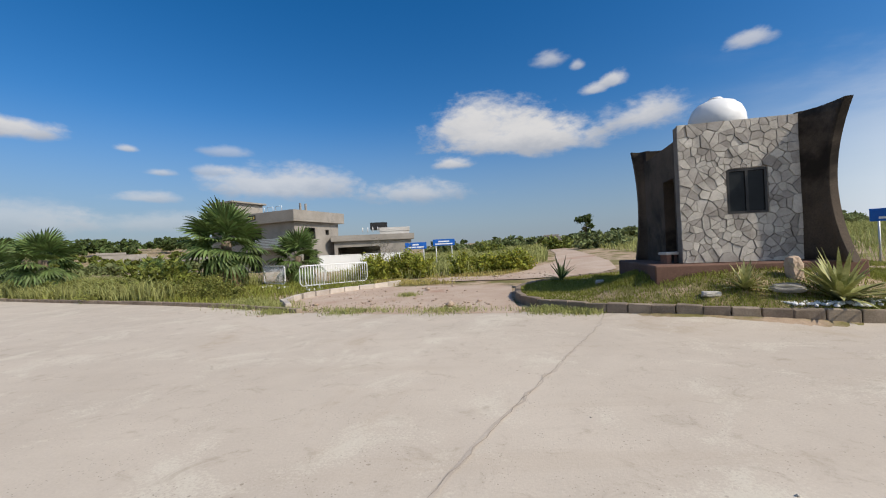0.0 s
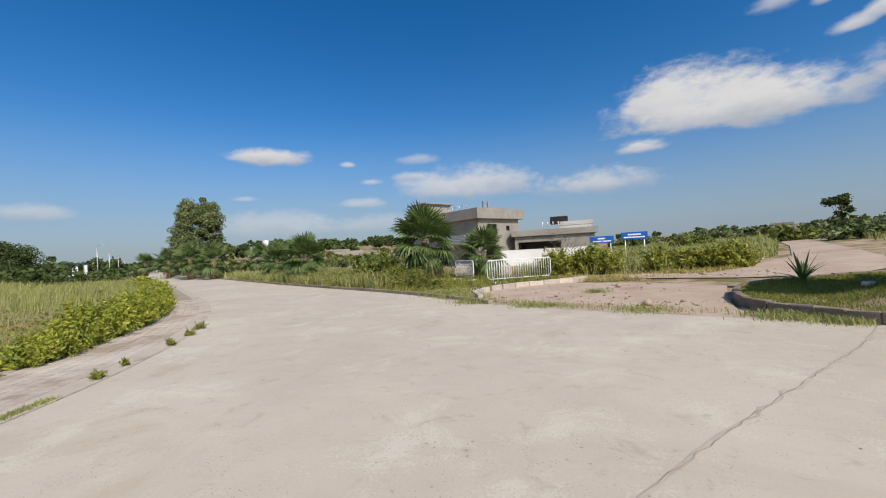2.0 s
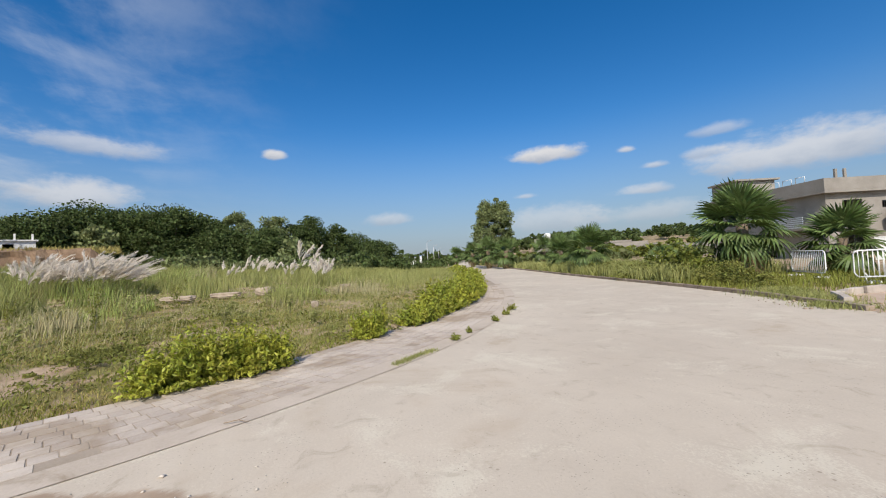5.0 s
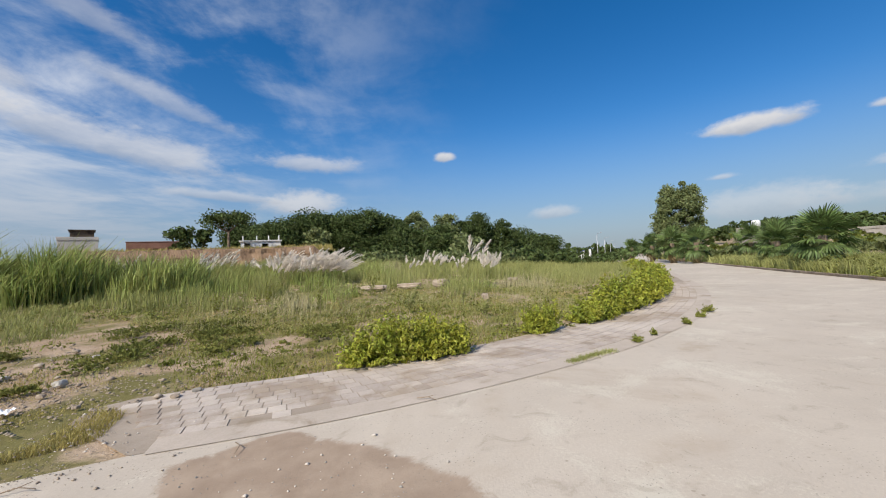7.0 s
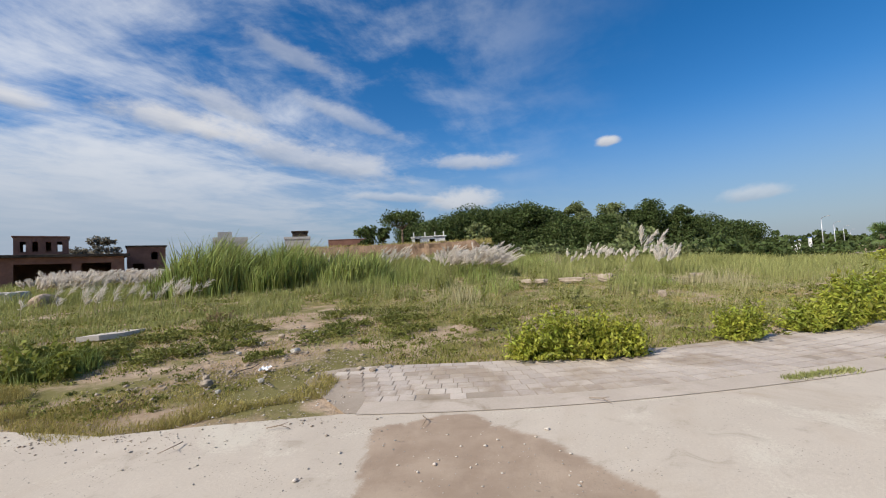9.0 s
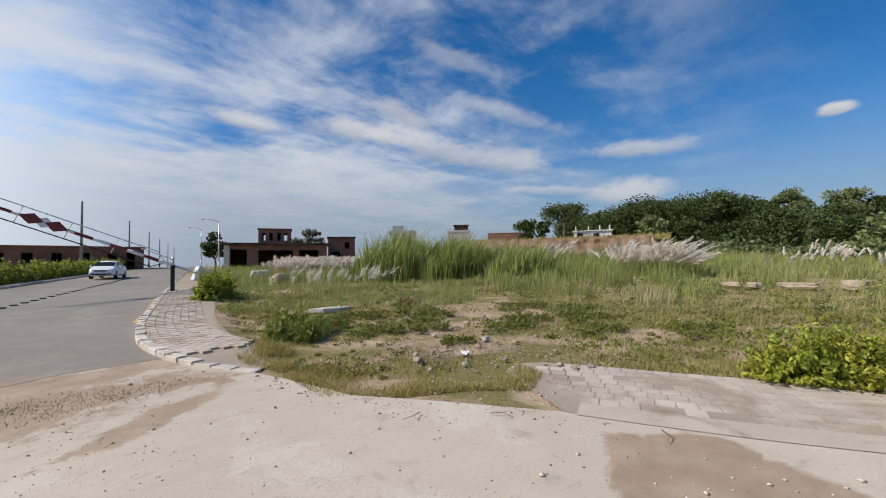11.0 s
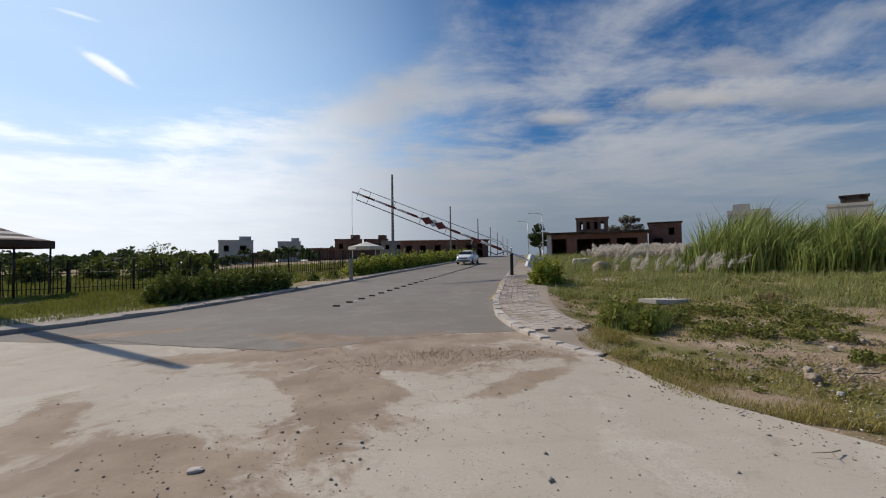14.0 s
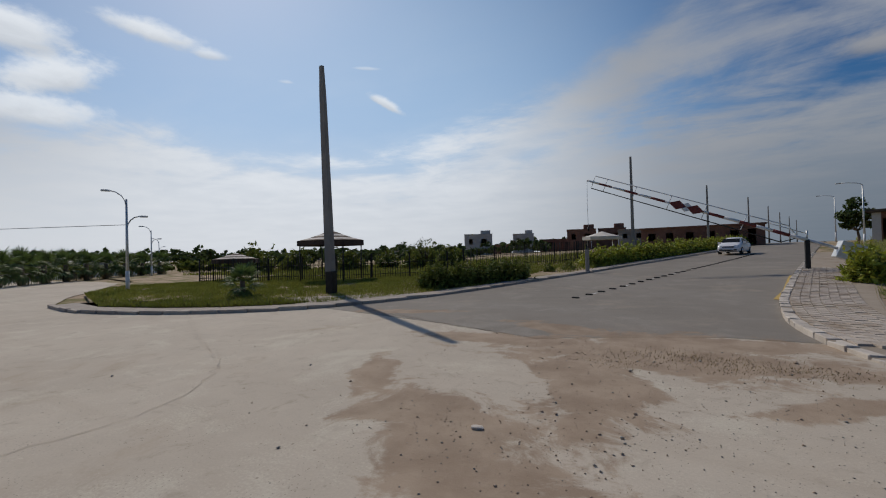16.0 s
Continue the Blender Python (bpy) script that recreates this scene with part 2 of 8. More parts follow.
def road_material(name, dark, light, dust, at):
    """A dusty road surface: slow mottling, dust drifts, long faint tyre streaks, pits and specks."""
    m = bpy.data.materials.new(name)
    m.use_nodes = True
    nt = m.node_tree
    b = nt.nodes["Principled BSDF"]
    pos = nt.nodes.new("ShaderNodeNewGeometry").outputs["Position"]
    slow = noise_tex(nt, pos, 0.22, 5, 0.6, 0.3)
    mid = noise_tex(nt, pos, 1.7, 6, 0.62, 0.2)
    fine = noise_tex(nt, pos, 38, 6, 0.7)
    f = mth(nt, "ADD", mth(nt, "MULTIPLY", ramp(nt, 0.32, 0.68, slow), 0.5), mth(nt, "ADD", mth(nt, "MULTIPLY", ramp(nt, 0.3, 0.7, mid), 0.22), mth(nt, "MULTIPLY", ramp(nt, 0.3, 0.7, fine), 0.34)))
    col = mixc(nt, f, dark, light)
    drift = mth(nt, "ADD", mth(nt, "MULTIPLY", noise_tex(nt, pos, 0.33, 7, 0.66, 0.8), 0.8), mth(nt, "MULTIPLY", mid, 0.2))
    col = mixc(nt, mth(nt, "MULTIPLY", ramp(nt, at - 0.08, at + 0.07, drift), 0.75), col, dust)
    worn = mth(nt, "ADD", mth(nt, "MULTIPLY", noise_tex(nt, pos, 0.75, 8, 0.68, 0.6), 0.7), mth(nt, "MULTIPLY", fine, 0.3))
    col = mixc(nt, mth(nt, "MULTIPLY", ramp(nt, 0.52, 0.60, worn), 0.55), col, tuple(min(0.62, c * 1.16) for c in light))
    grime = mth(nt, "ADD", mth(nt, "MULTIPLY", noise_tex(nt, pos, 2.6, 8, 0.7, 0.8), 0.75), mth(nt, "MULTIPLY", fine, 0.25))
    col = mixc(nt, mth(nt, "MULTIPLY", ramp(nt, 0.53, 0.66, grime), 0.45), col, tuple(c * 0.72 for c in dust))
    mp = nt.nodes.new("ShaderNodeMapping")
    mp.inputs["Rotation"].default_value = (0, 0, radians(28))
    mp.inputs["Scale"].default_value = (0.12, 1.9, 1)
    nt.links.new(pos, mp.inputs[0])
    streak = noise_tex(nt, mp.outputs[0], 1.0, 5, 0.55, 0.4)
    col = mixc(nt, mth(nt, "MULTIPLY", ramp(nt, 0.56, 0.72, streak), 0.22), col, dust)
    # washed-over sand with ragged edges: (x, y, half length, half width, turn)
    sx = nt.nodes.new("ShaderNodeSeparateXYZ")
    nt.links.new(pos, sx.inputs[0])
    rag = mth(nt, "ADD", mth(nt, "MULTIPLY", noise_tex(nt, pos, 1.3, 9, 0.7, 0.6), 3.0), -1.5)
    sand = None
    for bx, by, rx, ry, turn in SAND:
        c, s_ = math.cos(radians(turn)), math.sin(radians(turn))
        dx, dy = mth(nt, "ADD", sx.outputs[0], -bx), mth(nt, "ADD", sx.outputs[1], -by)
        u = mth(nt, "ADD", mth(nt, "MULTIPLY", dx, c / rx), mth(nt, "MULTIPLY", dy, s_ / rx))
        v = mth(nt, "ADD", mth(nt, "MULTIPLY", dx, -s_ / ry), mth(nt, "MULTIPLY", dy, c / ry))
        r = mth(nt, "SQRT", mth(nt, "ADD", mth(nt, "MULTIPLY", u, u), mth(nt, "MULTIPLY", v, v)))
        k = ramp(nt, 1.16, 0.76, mth(nt, "ADD", r, rag))
        sand = k if sand is None else mth(nt, "MAXIMUM", sand, k)
    rag = mth(nt, "MULTIPLY", rag, 0.22)
    sheet = None
    for (xa, ya), (xb, yb) in zip(SHEET, SHEET[1:] + SHEET[:1]):
        n = math.hypot(xb - xa, yb - ya)
        dx, dy = mth(nt, "ADD", sx.outputs[0], -xa), mth(nt, "ADD", sx.outputs[1], -ya)
        side = mth(nt, "SUBTRACT", mth(nt, "MULTIPLY", dy, (xb - xa) / n), mth(nt, "MULTIPLY", dx, (yb - ya) / n))
        sheet = side if sheet is None else mth(nt, "MINIMUM", sheet, side)
    sand = mth(nt, "MAXIMUM", sand, ramp(nt, -0.05, 0.06, mth(nt, "ADD", sheet, rag)))
    col = mixc(nt, mth(nt, "MULTIPLY", sand, 0.85), col, mixc(nt, ramp(nt, 0.3, 0.7, mid), (0.27, 0.19, 0.128), (0.39, 0.293, 0.208)))
    vo = nt.nodes.new("ShaderNodeTexVoronoi")
    vo.inputs["Scale"].default_value = 7.0
    nt.links.new(pos, vo.inputs["Vector"])
    speck = mth(nt, "MULTIPLY", ramp(nt, 0.13, 0.06, vo.outputs["Distance"]), ramp(nt, 0.5, 0.62, noise_tex(nt, pos, 0.8, 3)))
    col = mixc(nt, mth(nt, "MULTIPLY", speck, 0.6), col, (0.2, 0.16, 0.12))
    pit = nt.nodes.new("ShaderNodeTexVoronoi")
    pit.inputs["Scale"].default_value = 26.0
    nt.links.new(pos, pit.inputs["Vector"])
    pits = mth(nt, "MULTIPLY", ramp(nt, 0.22, 0.1, pit.outputs["Distance"]), ramp(nt, 0.44, 0.6, noise_tex(nt, pos, 1.9, 4)))
    col = mixc(nt, mth(nt, "MULTIPLY", pits, 0.7), col, tuple(c * 0.55 for c in dark))
    nt.links.new(col, b.inputs["Base Color"])
    b.inputs["Roughness"].default_value, b.inputs["Specular IOR Level"].default_value = 0.88, 0.25
    bp = nt.nodes.new("ShaderNodeBump")
    bp.inputs["Strength"].default_value, bp.inputs["Distance"].default_value = 0.6, 0.012
    nt.links.new(mth(nt, "ADD", mth(nt, "MULTIPLY", mid, 0.6), mth(nt, "MULTIPLY", fine, 0.5)), bp.inputs["Height"])
    nt.links.new(bp.outputs[0], b.inputs["Normal"])
    return m


M = {}
M["concrete"] = road_material("concrete", (0.445, 0.384, 0.31), (0.565, 0.495, 0.402), (0.41, 0.33, 0.245), 0.62)
M["asphalt"] = road_material("asphalt", (0.205, 0.182, 0.154), (0.275, 0.247, 0.213), (0.33, 0.28, 0.225), 0.6)
M["soil"] = material("soil", (0.31, 0.215, 0.13), (0.51, 0.39, 0.28), 0.9, 14, 0.95, 0.6, spot=(0.175, 0.155, 0.05), spot_scale=0.6, spot_at=(0.43, 0.6), bump_dist=0.06)
M["dirt"] = material("dirt", (0.40, 0.29, 0.21), (0.52, 0.42, 0.33), 0.7, 30, 0.95, 0.6, spot=(0.38, 0.24, 0.17), spot_scale=0.4)
M["red_earth"] = material("red_earth", (0.20, 0.125, 0.075), (0.34, 0.235, 0.15), 0.8, 12, 0.95, 0.9, bump_dist=0.15)
M["sand"] = material("sand", (0.30, 0.215, 0.145), (0.40, 0.30, 0.21), 1.2, 50, 0.95, 0.5)
M["kerb_dark"] = material("kerb_stone_dark", (0.16, 0.125, 0.09), (0.31, 0.25, 0.19), 2.5, 40, 0.92, 0.5, random_tint=0.18)
M["kerb"] = material("kerb_stone", (0.36, 0.315, 0.265), (0.54, 0.475, 0.41), 2.5, 40, 0.92, 0.5, random_tint=0.18)
M["paver"] = material("paver", (0.42, 0.355, 0.30), (0.57, 0.50, 0.425), 0.9, 45, 0.92, 0.4, random_tint=0.09, spot=(0.36, 0.29, 0.22), spot_scale=0.8, spot_at=(0.45, 0.62))
M["plaster"] = material("grey_plaster", (0.225, 0.205, 0.18), (0.33, 0.305, 0.27), 0.6, 20, 0.92, 0.25, spot=(0.21, 0.195, 0.175), spot_scale=0.5)
M["white_wall"] = material("white_wall", (0.66, 0.66, 0.64), (0.8, 0.8, 0.78), 0.6, 20, 0.9, 0.2)
# weathered concrete, darkened further so the colour carries the gatehouse's shade
M["dark_concrete"] = material("weathered_shaded_concrete", (0.038, 0.029, 0.021), (0.125, 0.096, 0.07), 0.7, 30, 0.93, 0.4, spot=(0.022, 0.017, 0.012), spot_scale=0.6, spot_at=(0.45, 0.62))
M["brick"] = material("red_brick", (0.15, 0.075, 0.055), (0.26, 0.14, 0.10), 0.8, 20, 0.95, 0.5)
M["black"] = material("dark_void", (0.01, 0.01, 0.01), (0.02, 0.02, 0.02), rough=0.6, bump=0)
M["palm"] = material("palm_leaf", (0.065, 0.11, 0.025), (0.16, 0.22, 0.065), 1.5, 20, 0.6, 0.1, island_tint=0.35, translucent=0.25, spec=0.5)
M["leaf"] = material("tree_leaf", (0.04, 0.066, 0.017), (0.105, 0.14, 0.04), 0.8, 8, 0.7, 0, island_tint=0.4, translucent=0.25)
M["bark"] = material("bark", (0.10, 0.075, 0.05), (0.22, 0.17, 0.12), 3, 20, 0.95, 0.8)
M["grass"] = material("grass_blade", (0.25, 0.215, 0.055), (0.47, 0.395, 0.145), 0.6, 3, 0.8, 0, island_tint=0.22, translucent=0.3)
M["meadow"] = material("meadow_blade", (0.19, 0.215, 0.06), (0.40, 0.40, 0.15), 0.4, 3, 0.8, 0, island_tint=0.22, translucent=0.3)
M["lawn"] = material("lawn_blade", (0.145, 0.17, 0.028), (0.28, 0.285, 0.06), 0.4, 3, 0.8, 0, island_tint=0.35, translucent=0.3)
M["dry_grass"] = material("dry_grass_blade", (0.32, 0.29, 0.14), (0.50, 0.45, 0.26), 0.3, 3, 0.85, 0, island_tint=0.25, translucent=0.3)
M["reed"] = material("reed_blade", (0.16, 0.21, 0.045), (0.40, 0.43, 0.14), 0.4, 3, 0.7, 0, island_tint=0.5, translucent=0.3)
M["plume"] = material("seed_plume", (0.66, 0.60, 0.52), (0.84, 0.78, 0.70), 0.5, 5, 0.9, 0, island_tint=0.12, translucent=0.35)
M["bush"] = material("bush_leaf", (0.13, 0.18, 0.02), (0.45, 0.44, 0.055), 2.0, 12, 0.6, 0, island_tint=0.45, translucent=0.3, spec=0.4)
M["hedge"] = material("hedge_leaf", (0.085, 0.115, 0.02), (0.22, 0.235, 0.045), 1.5, 12, 0.65, 0, island_tint=0.4, translucent=0.25)
M["flower"] = material("yellow_flower", (0.55, 0.42, 0.02), (0.70, 0.58, 0.05), 2, 12, 0.7, 0)
M["leaf_light"] = material("grey_green_leaf", (0.115, 0.15, 0.055), (0.25, 0.28, 0.115), 0.8, 8, 0.7, 0, island_tint=0.4, translucent=0.25)
M["leaf_brown"] = material("dusty_leaf", (0.13, 0.115, 0.085), (0.22, 0.20, 0.15), 0.8, 8, 0.8, 0, island_tint=0.3, translucent=0.2)
M["dead_leaf"] = material("dead_frond", (0.22, 0.16, 0.08), (0.36, 0.28, 0.15), 2, 20, 0.85, 0, island_tint=0.3, translucent=0.2)
M["stone"] = material("cladding_stone", (0.25, 0.228, 0.20), (0.50, 0.465, 0.41), 2.6, 22, 0.85, 1.0, random_tint=0.3, spot=(0.22, 0.19, 0.16), spot_scale=1.2, spot_at=(0.58, 0.75))
M["dust"] = material("footpath_dust", (0.42, 0.355, 0.285), (0.54, 0.465, 0.385), 1.2, 30, 0.95, 0.4, spot=(0.30, 0.24, 0.17), spot_scale=1.0)
M["joint_dirt"] = material("joint_dirt", (0.30, 0.247, 0.19), (0.40, 0.335, 0.265), 1.5, 30, 0.95, 0.4, spot=(0.27, 0.21, 0.145), spot_scale=1.0)
M["soil_stone"] = material("soil_stone", (0.26, 0.205, 0.15), (0.46, 0.385, 0.30), 6, 30, 0.95, 0.6)
M["kerb_pale"] = material("kerb_pale", (0.46, 0.41, 0.35), (0.64, 0.575, 0.505), 2.5, 40, 0.92, 0.5, random_tint=0.12)
M["weed_leaf"] = material("weed_leaf", (0.105, 0.125, 0.025), (0.265, 0.26, 0.065), 0.8, 8, 0.75, 0, island_tint=0.4, translucent=0.25)
M["mortar"] = material("mortar", (0.15, 0.13, 0.11), (0.24, 0.215, 0.185), 3, 40, 0.95, 0.4)
M["rock"] = material("rock", (0.30, 0.28, 0.24), (0.50, 0.47, 0.42), 3, 25, 0.93, 0.8, random_tint=0.2)
M["boulder"] = material("boulder", (0.34, 0.25, 0.18), (0.48, 0.38, 0.29), 3, 25, 0.93, 0.8)
M["galv"] = material("galvanised_steel", (0.52, 0.53, 0.53), (0.70, 0.71, 0.71), 4, 60, 0.45, 0.1, metal=0.6)
M["white_paint"] = material("white_paint", (0.70, 0.70, 0.69), (0.82, 0.82, 0.81), 2, 30, 0.5, 0.08, spot=(0.55, 0.52, 0.47), spot_scale=3, spot_at=(0.6, 0.8))
M["red_paint"] = material("red_paint", (0.14, 0.032, 0.03), (0.22, 0.05, 0.045), 3, 30, 0.5, 0.1)
M["black_paint"] = material("black_paint", (0.012, 0.012, 0.012), (0.03, 0.03, 0.03), 3, 30, 0.5, 0.1)
M["blue_sign"] = material("blue_sign", (0.01, 0.10, 0.42), (0.015, 0.13, 0.50), 2, 30, 0.45, 0.05)
M["yellow_paint"] = material("road_yellow", (0.45, 0.31, 0.09), (0.58, 0.42, 0.15), 2, 60, 0.8, 0.2)
M["road_white"] = material("road_white", (0.5, 0.49, 0.46), (0.66, 0.65, 0.62), 2, 60, 0.8, 0.2)
M["glass"] = material("dark_glass", (0.015, 0.018, 0.02), (0.025, 0.028, 0.03), rough=0.25, bump=0, spec=0.06)
M["car_white"] = material("car_paint", (0.78, 0.78, 0.78), (0.82, 0.82, 0.82), 1, 10, 0.22, 0, spec=0.6)
M["rubber"] = material("rubber", (0.018, 0.018, 0.018), (0.03, 0.03, 0.03), 5, 60, 0.85, 0.2)
M["chrome"] = material("bright_metal", (0.6, 0.6, 0.62), (0.7, 0.7, 0.72), rough=0.25, bump=0, metal=0.9)
M["lamp_glass"] = material("headlamp_lens", (0.45, 0.47, 0.5), (0.6, 0.62, 0.65), rough=0.12, bump=0, spec=0.7)
M["tank"] = material("tank_plastic", (0.74, 0.74, 0.72), (0.82, 0.82, 0.80), 1.5, 20, 0.45, 0.05)
M["pole"] = material("pole_concrete", (0.22, 0.205, 0.19), (0.34, 0.32, 0.29), 0.7, 30, 0.9, 0.3)
M["canvas_light"] = material("canvas_light", (0.62, 0.57, 0.50), (0.74, 0.69, 0.62), 2, 30, 0.85, 0.1)
M["canvas_brown"] = material("canvas_brown", (0.07, 0.045, 0.035), (0.11, 0.07, 0.055), 2, 30, 0.85, 0.1)
M["pale_block"] = material("pale_render", (0.42, 0.40, 0.37), (0.56, 0.54, 0.50), 0.3, 6, 0.92, 0.1)
M["wood"] = material("weathered_wood", (0.20, 0.15, 0.10), (0.32, 0.25, 0.18), 2, 30, 0.9, 0.4)
M["agave"] = material("agave_leaf", (0.16, 0.20, 0.045), (0.58, 0.56, 0.24), 5, 25, 0.55, 0, island_tint=0.3, translucent=0.15)
M["wire"] = material("cable", (0.03, 0.03, 0.03), (0.05, 0.05, 0.05), bump=0)
M["flower_hedge"] = material("flowering_hedge_leaf", (0.115, 0.15, 0.018), (0.35, 0.35, 0.05), 1.5, 12, 0.65, 0, island_tint=0.4, translucent=0.25)
M["dusk_brick"] = material("old_brick", (0.10, 0.055, 0.04), (0.19, 0.11, 0.08), 0.8, 20, 0.95, 0.5)

# ---- ground, roads ----
SLOPES = [(0, 0.016), (10, 0.006), (25, 0.002), (70, 0.0), (85, 0.03), (100, 0.05), (125, 0.05), (138, 0.038), (150, 0.032), (185, 0.032),
          (200, 0.022), (212, 0.008), (230, 0.0), (270, 0.0), (300, 0.02), (322, 0.045), (345, 0.03), (360, 0.016)]
MOUND = (6.6, 12.6)


def H(x, y):
    """The ground's height, for numbers or arrays."""
    x, y = np.asarray(x, float), np.asarray(y, float)
    r = np.hypot(x, y)
    az = np.degrees(np.arctan2(-x, y)) % 360
    s = np.interp(az, [a for a, _ in SLOPES], [b for _, b in SLOPES])
    d = np.minimum(np.maximum(r - 8, 0), 72)
    h = s * (d * d / (d + 4))
    far = np.interp(az, [0, 15, 25, 58, 66, 78, 90, 130, 150, 180, 330, 360], [4, 3, 10, 9, 0, 0, 4, 4, 2, 0, 3, 4])
    u = np.clip((r - 95) / 160, 0, 1)
    h = h + far * u * u * (3 - 2 * u)
    # the lawn round the gatehouse
    q = np.hypot((x - MOUND[0]) / 1.25, y - MOUND[1])
    t = np.clip((3.3 - q) / 2.2, 0, 1)
    return h + 0.66 * t * t * (3 - 2 * t)


def hz(x, y):
    return float(H(x, y))


def mesh_ob(name, verts, faces, mat, parent=None, smooth=False):
    me = bpy.data.meshes.new(name)
    me.from_pydata([tuple(v) for v in verts], [], [tuple(f) for f in faces])
    me.update()
    if smooth:
        me.polygons.foreach_set("use_smooth", [True] * len(me.polygons))
    for m in mat if isinstance(mat, (list, tuple)) else [mat]:
        me.materials.append(m)
    ob = new(name, me)
    if parent:
        ob.parent = parent
    return ob


def part(name, bm, mat, parent=None, label=""):
    """Links a bmesh as one mesh object."""
    me = bpy.data.meshes.new(name)
    bm.to_mesh(me)
    bm.free()
    me.materials.append(mat)
    ob = new(name, me)
    if parent:
        ob.parent = parent
    if label:
        ob["label"] = label
    return ob


def ground_sheet():
    rings = [0.0] + list(np.arange(1.5, 61, 1.5)) + [66, 74, 84, 100, 125, 160, 220, 320, 500, 800, 1300, 2200]
    n = 288
    verts, faces = [(0, 0, -0.035)], []
    for r in rings[1:]:
        a = np.arange(n) * 2 * math.pi / n
        x, y = r * np.cos(a), r * np.sin(a)
        z = H(x, y) - 0.035
        verts += list(zip(x.tolist(), y.tolist(), z.tolist()))
    for k in range(n):
        faces.append((0, 1 + k, 1 + (k + 1) % n))
    for i in range(len(rings) - 2):
        b0, b1 = 1 + i * n, 1 + (i + 1) * n
        for k in range(n):
            faces.append((b0 + k, b1 + k, b1 + (k + 1) % n, b0 + (k + 1) % n))
    return tagged(mesh_ob("ground", verts, faces, M["soil"], smooth=True), "dry soil with thin patchy grass", "ground", kind="structure")


def drape(name, poly, lift, mat, label, category, step=3.0, thick=0.0):
    """A sheet with the outline poly laid on the ground."""
    bm = bmesh.new()
    vs = [bm.verts.new((x, y, 0)) for x, y in poly]
    bm.faces.new(vs)
    bmesh.ops.triangulate(bm, faces=bm.faces[:])
    for axis in (0, 1):
        lo, hi = min(p[axis] for p in poly), max(p[axis] for p in poly)
        c = math.floor(lo / step) * step
        while c < hi:
            co, no = [0, 0, 0], [0, 0, 0]
            co[axis], no[axis] = c, 1
            if c > lo:
                bmesh.ops.bisect_plane(bm, geom=bm.verts[:] + bm.edges[:] + bm.faces[:], plane_co=co, plane_no=no)
            c += step if abs(c) < 40 else step * 4
    for v in bm.verts:
        v.co.z = hz(v.co.x, v.co.y) + lift
    for f in bm.faces:
        if f.normal.z < 0:
            f.normal_flip()
        f.smooth = True
    return tagged(part(name, bm, mat), label, category, kind="structure")


ground = ground_sheet()
NORTH = [(-185, 88.5), (-104, 53.5), (-54, 33.6), (-25.4, 21.6), (-16.8, 18.3), (-12.2, 16.6), (-9.2, 15.3), (-7.1, 14.3), (-5.2, 13.2), (-2, 12.2), (2.65, 11.5),
         (3.56, 10.95), (4.84, 10.15), (5.71, 9.8), (6.85, 9.35), (10.5, 8.6), (16, 8.2), (30, 6), (60, -4)]
EAST = [(62, -14), (47, -15.5), (40, -14.5), (34, -11.5), (27, -7.6), (21.7, -5.5)]
LAWN_KERB = [(21.7, -5.5), (18.6, -5.2), (15.6, -5.9), (13.4, -6.9), (11.9, -8.0), (10.7, -9.3), (9.6, -11.2), (8.8, -13.2)]
WEST = [(-185, 84.5), (-104, 48.2), (-40, 22.0), (-20.8, 13.4), (-17, 11.5), (-14, 9.7), (-12, 8.3), (-10.2, 6.9), (-8.9, 5.6), (-7.8, 4.4), (-6.7, 2.9),
        (-5.6, 1.1), (-4.8, -0.5), (-4.2, -2.2), (-3.5, -3.5), (-2.9, -4.5), (-2.7, -5.6), (-2.45, -6.7)]
concrete_poly = NORTH + EAST + LAWN_KERB[1:6] + [(5.1, -8.2), (2.9, -7.5), (1.4, -8.2), (-0.3, -8.9), (-1.62, -8.95), (-1.95, -7.8)] + WEST[::-1]
road = drape("road_1", concrete_poly, 0.0, M["concrete"], "pale dusty concrete road surface", "road")
RIGHT_KERB = [(-2.45, -6.7), (-1.95, -7.8), (-1.62, -9.0), (-1.5, -10.6), (-1.65, -12.2), (-1.95, -14.2), (-2.65, -17.2), (-3.5, -21), (-4.7, -26), (-8.6, -41.3), (-21, -90), (-36, -150)]
LEFT_KERB = [(8.8, -13.0), (7.6, -16.5), (6.6, -19.8), (5.0, -24.2), (3.95, -27.5), (1.1, -36), (-4.9, -55.5), (-15.5, -90), (-33, -150)]
BORDER = [(5.1, -8.2), (2.9, -7.5), (1.4, -8.2), (-0.3, -8.9), (-1.62, -8.95)]
asphalt_poly = BORDER + RIGHT_KERB[3:] + LEFT_KERB[::-1] + [(9.6, -11.2), (10.7, -9.3)]
asphalt = drape("road_2", asphalt_poly, 0.004, M["asphalt"], "worn grey asphalt road with dusty edges", "road")

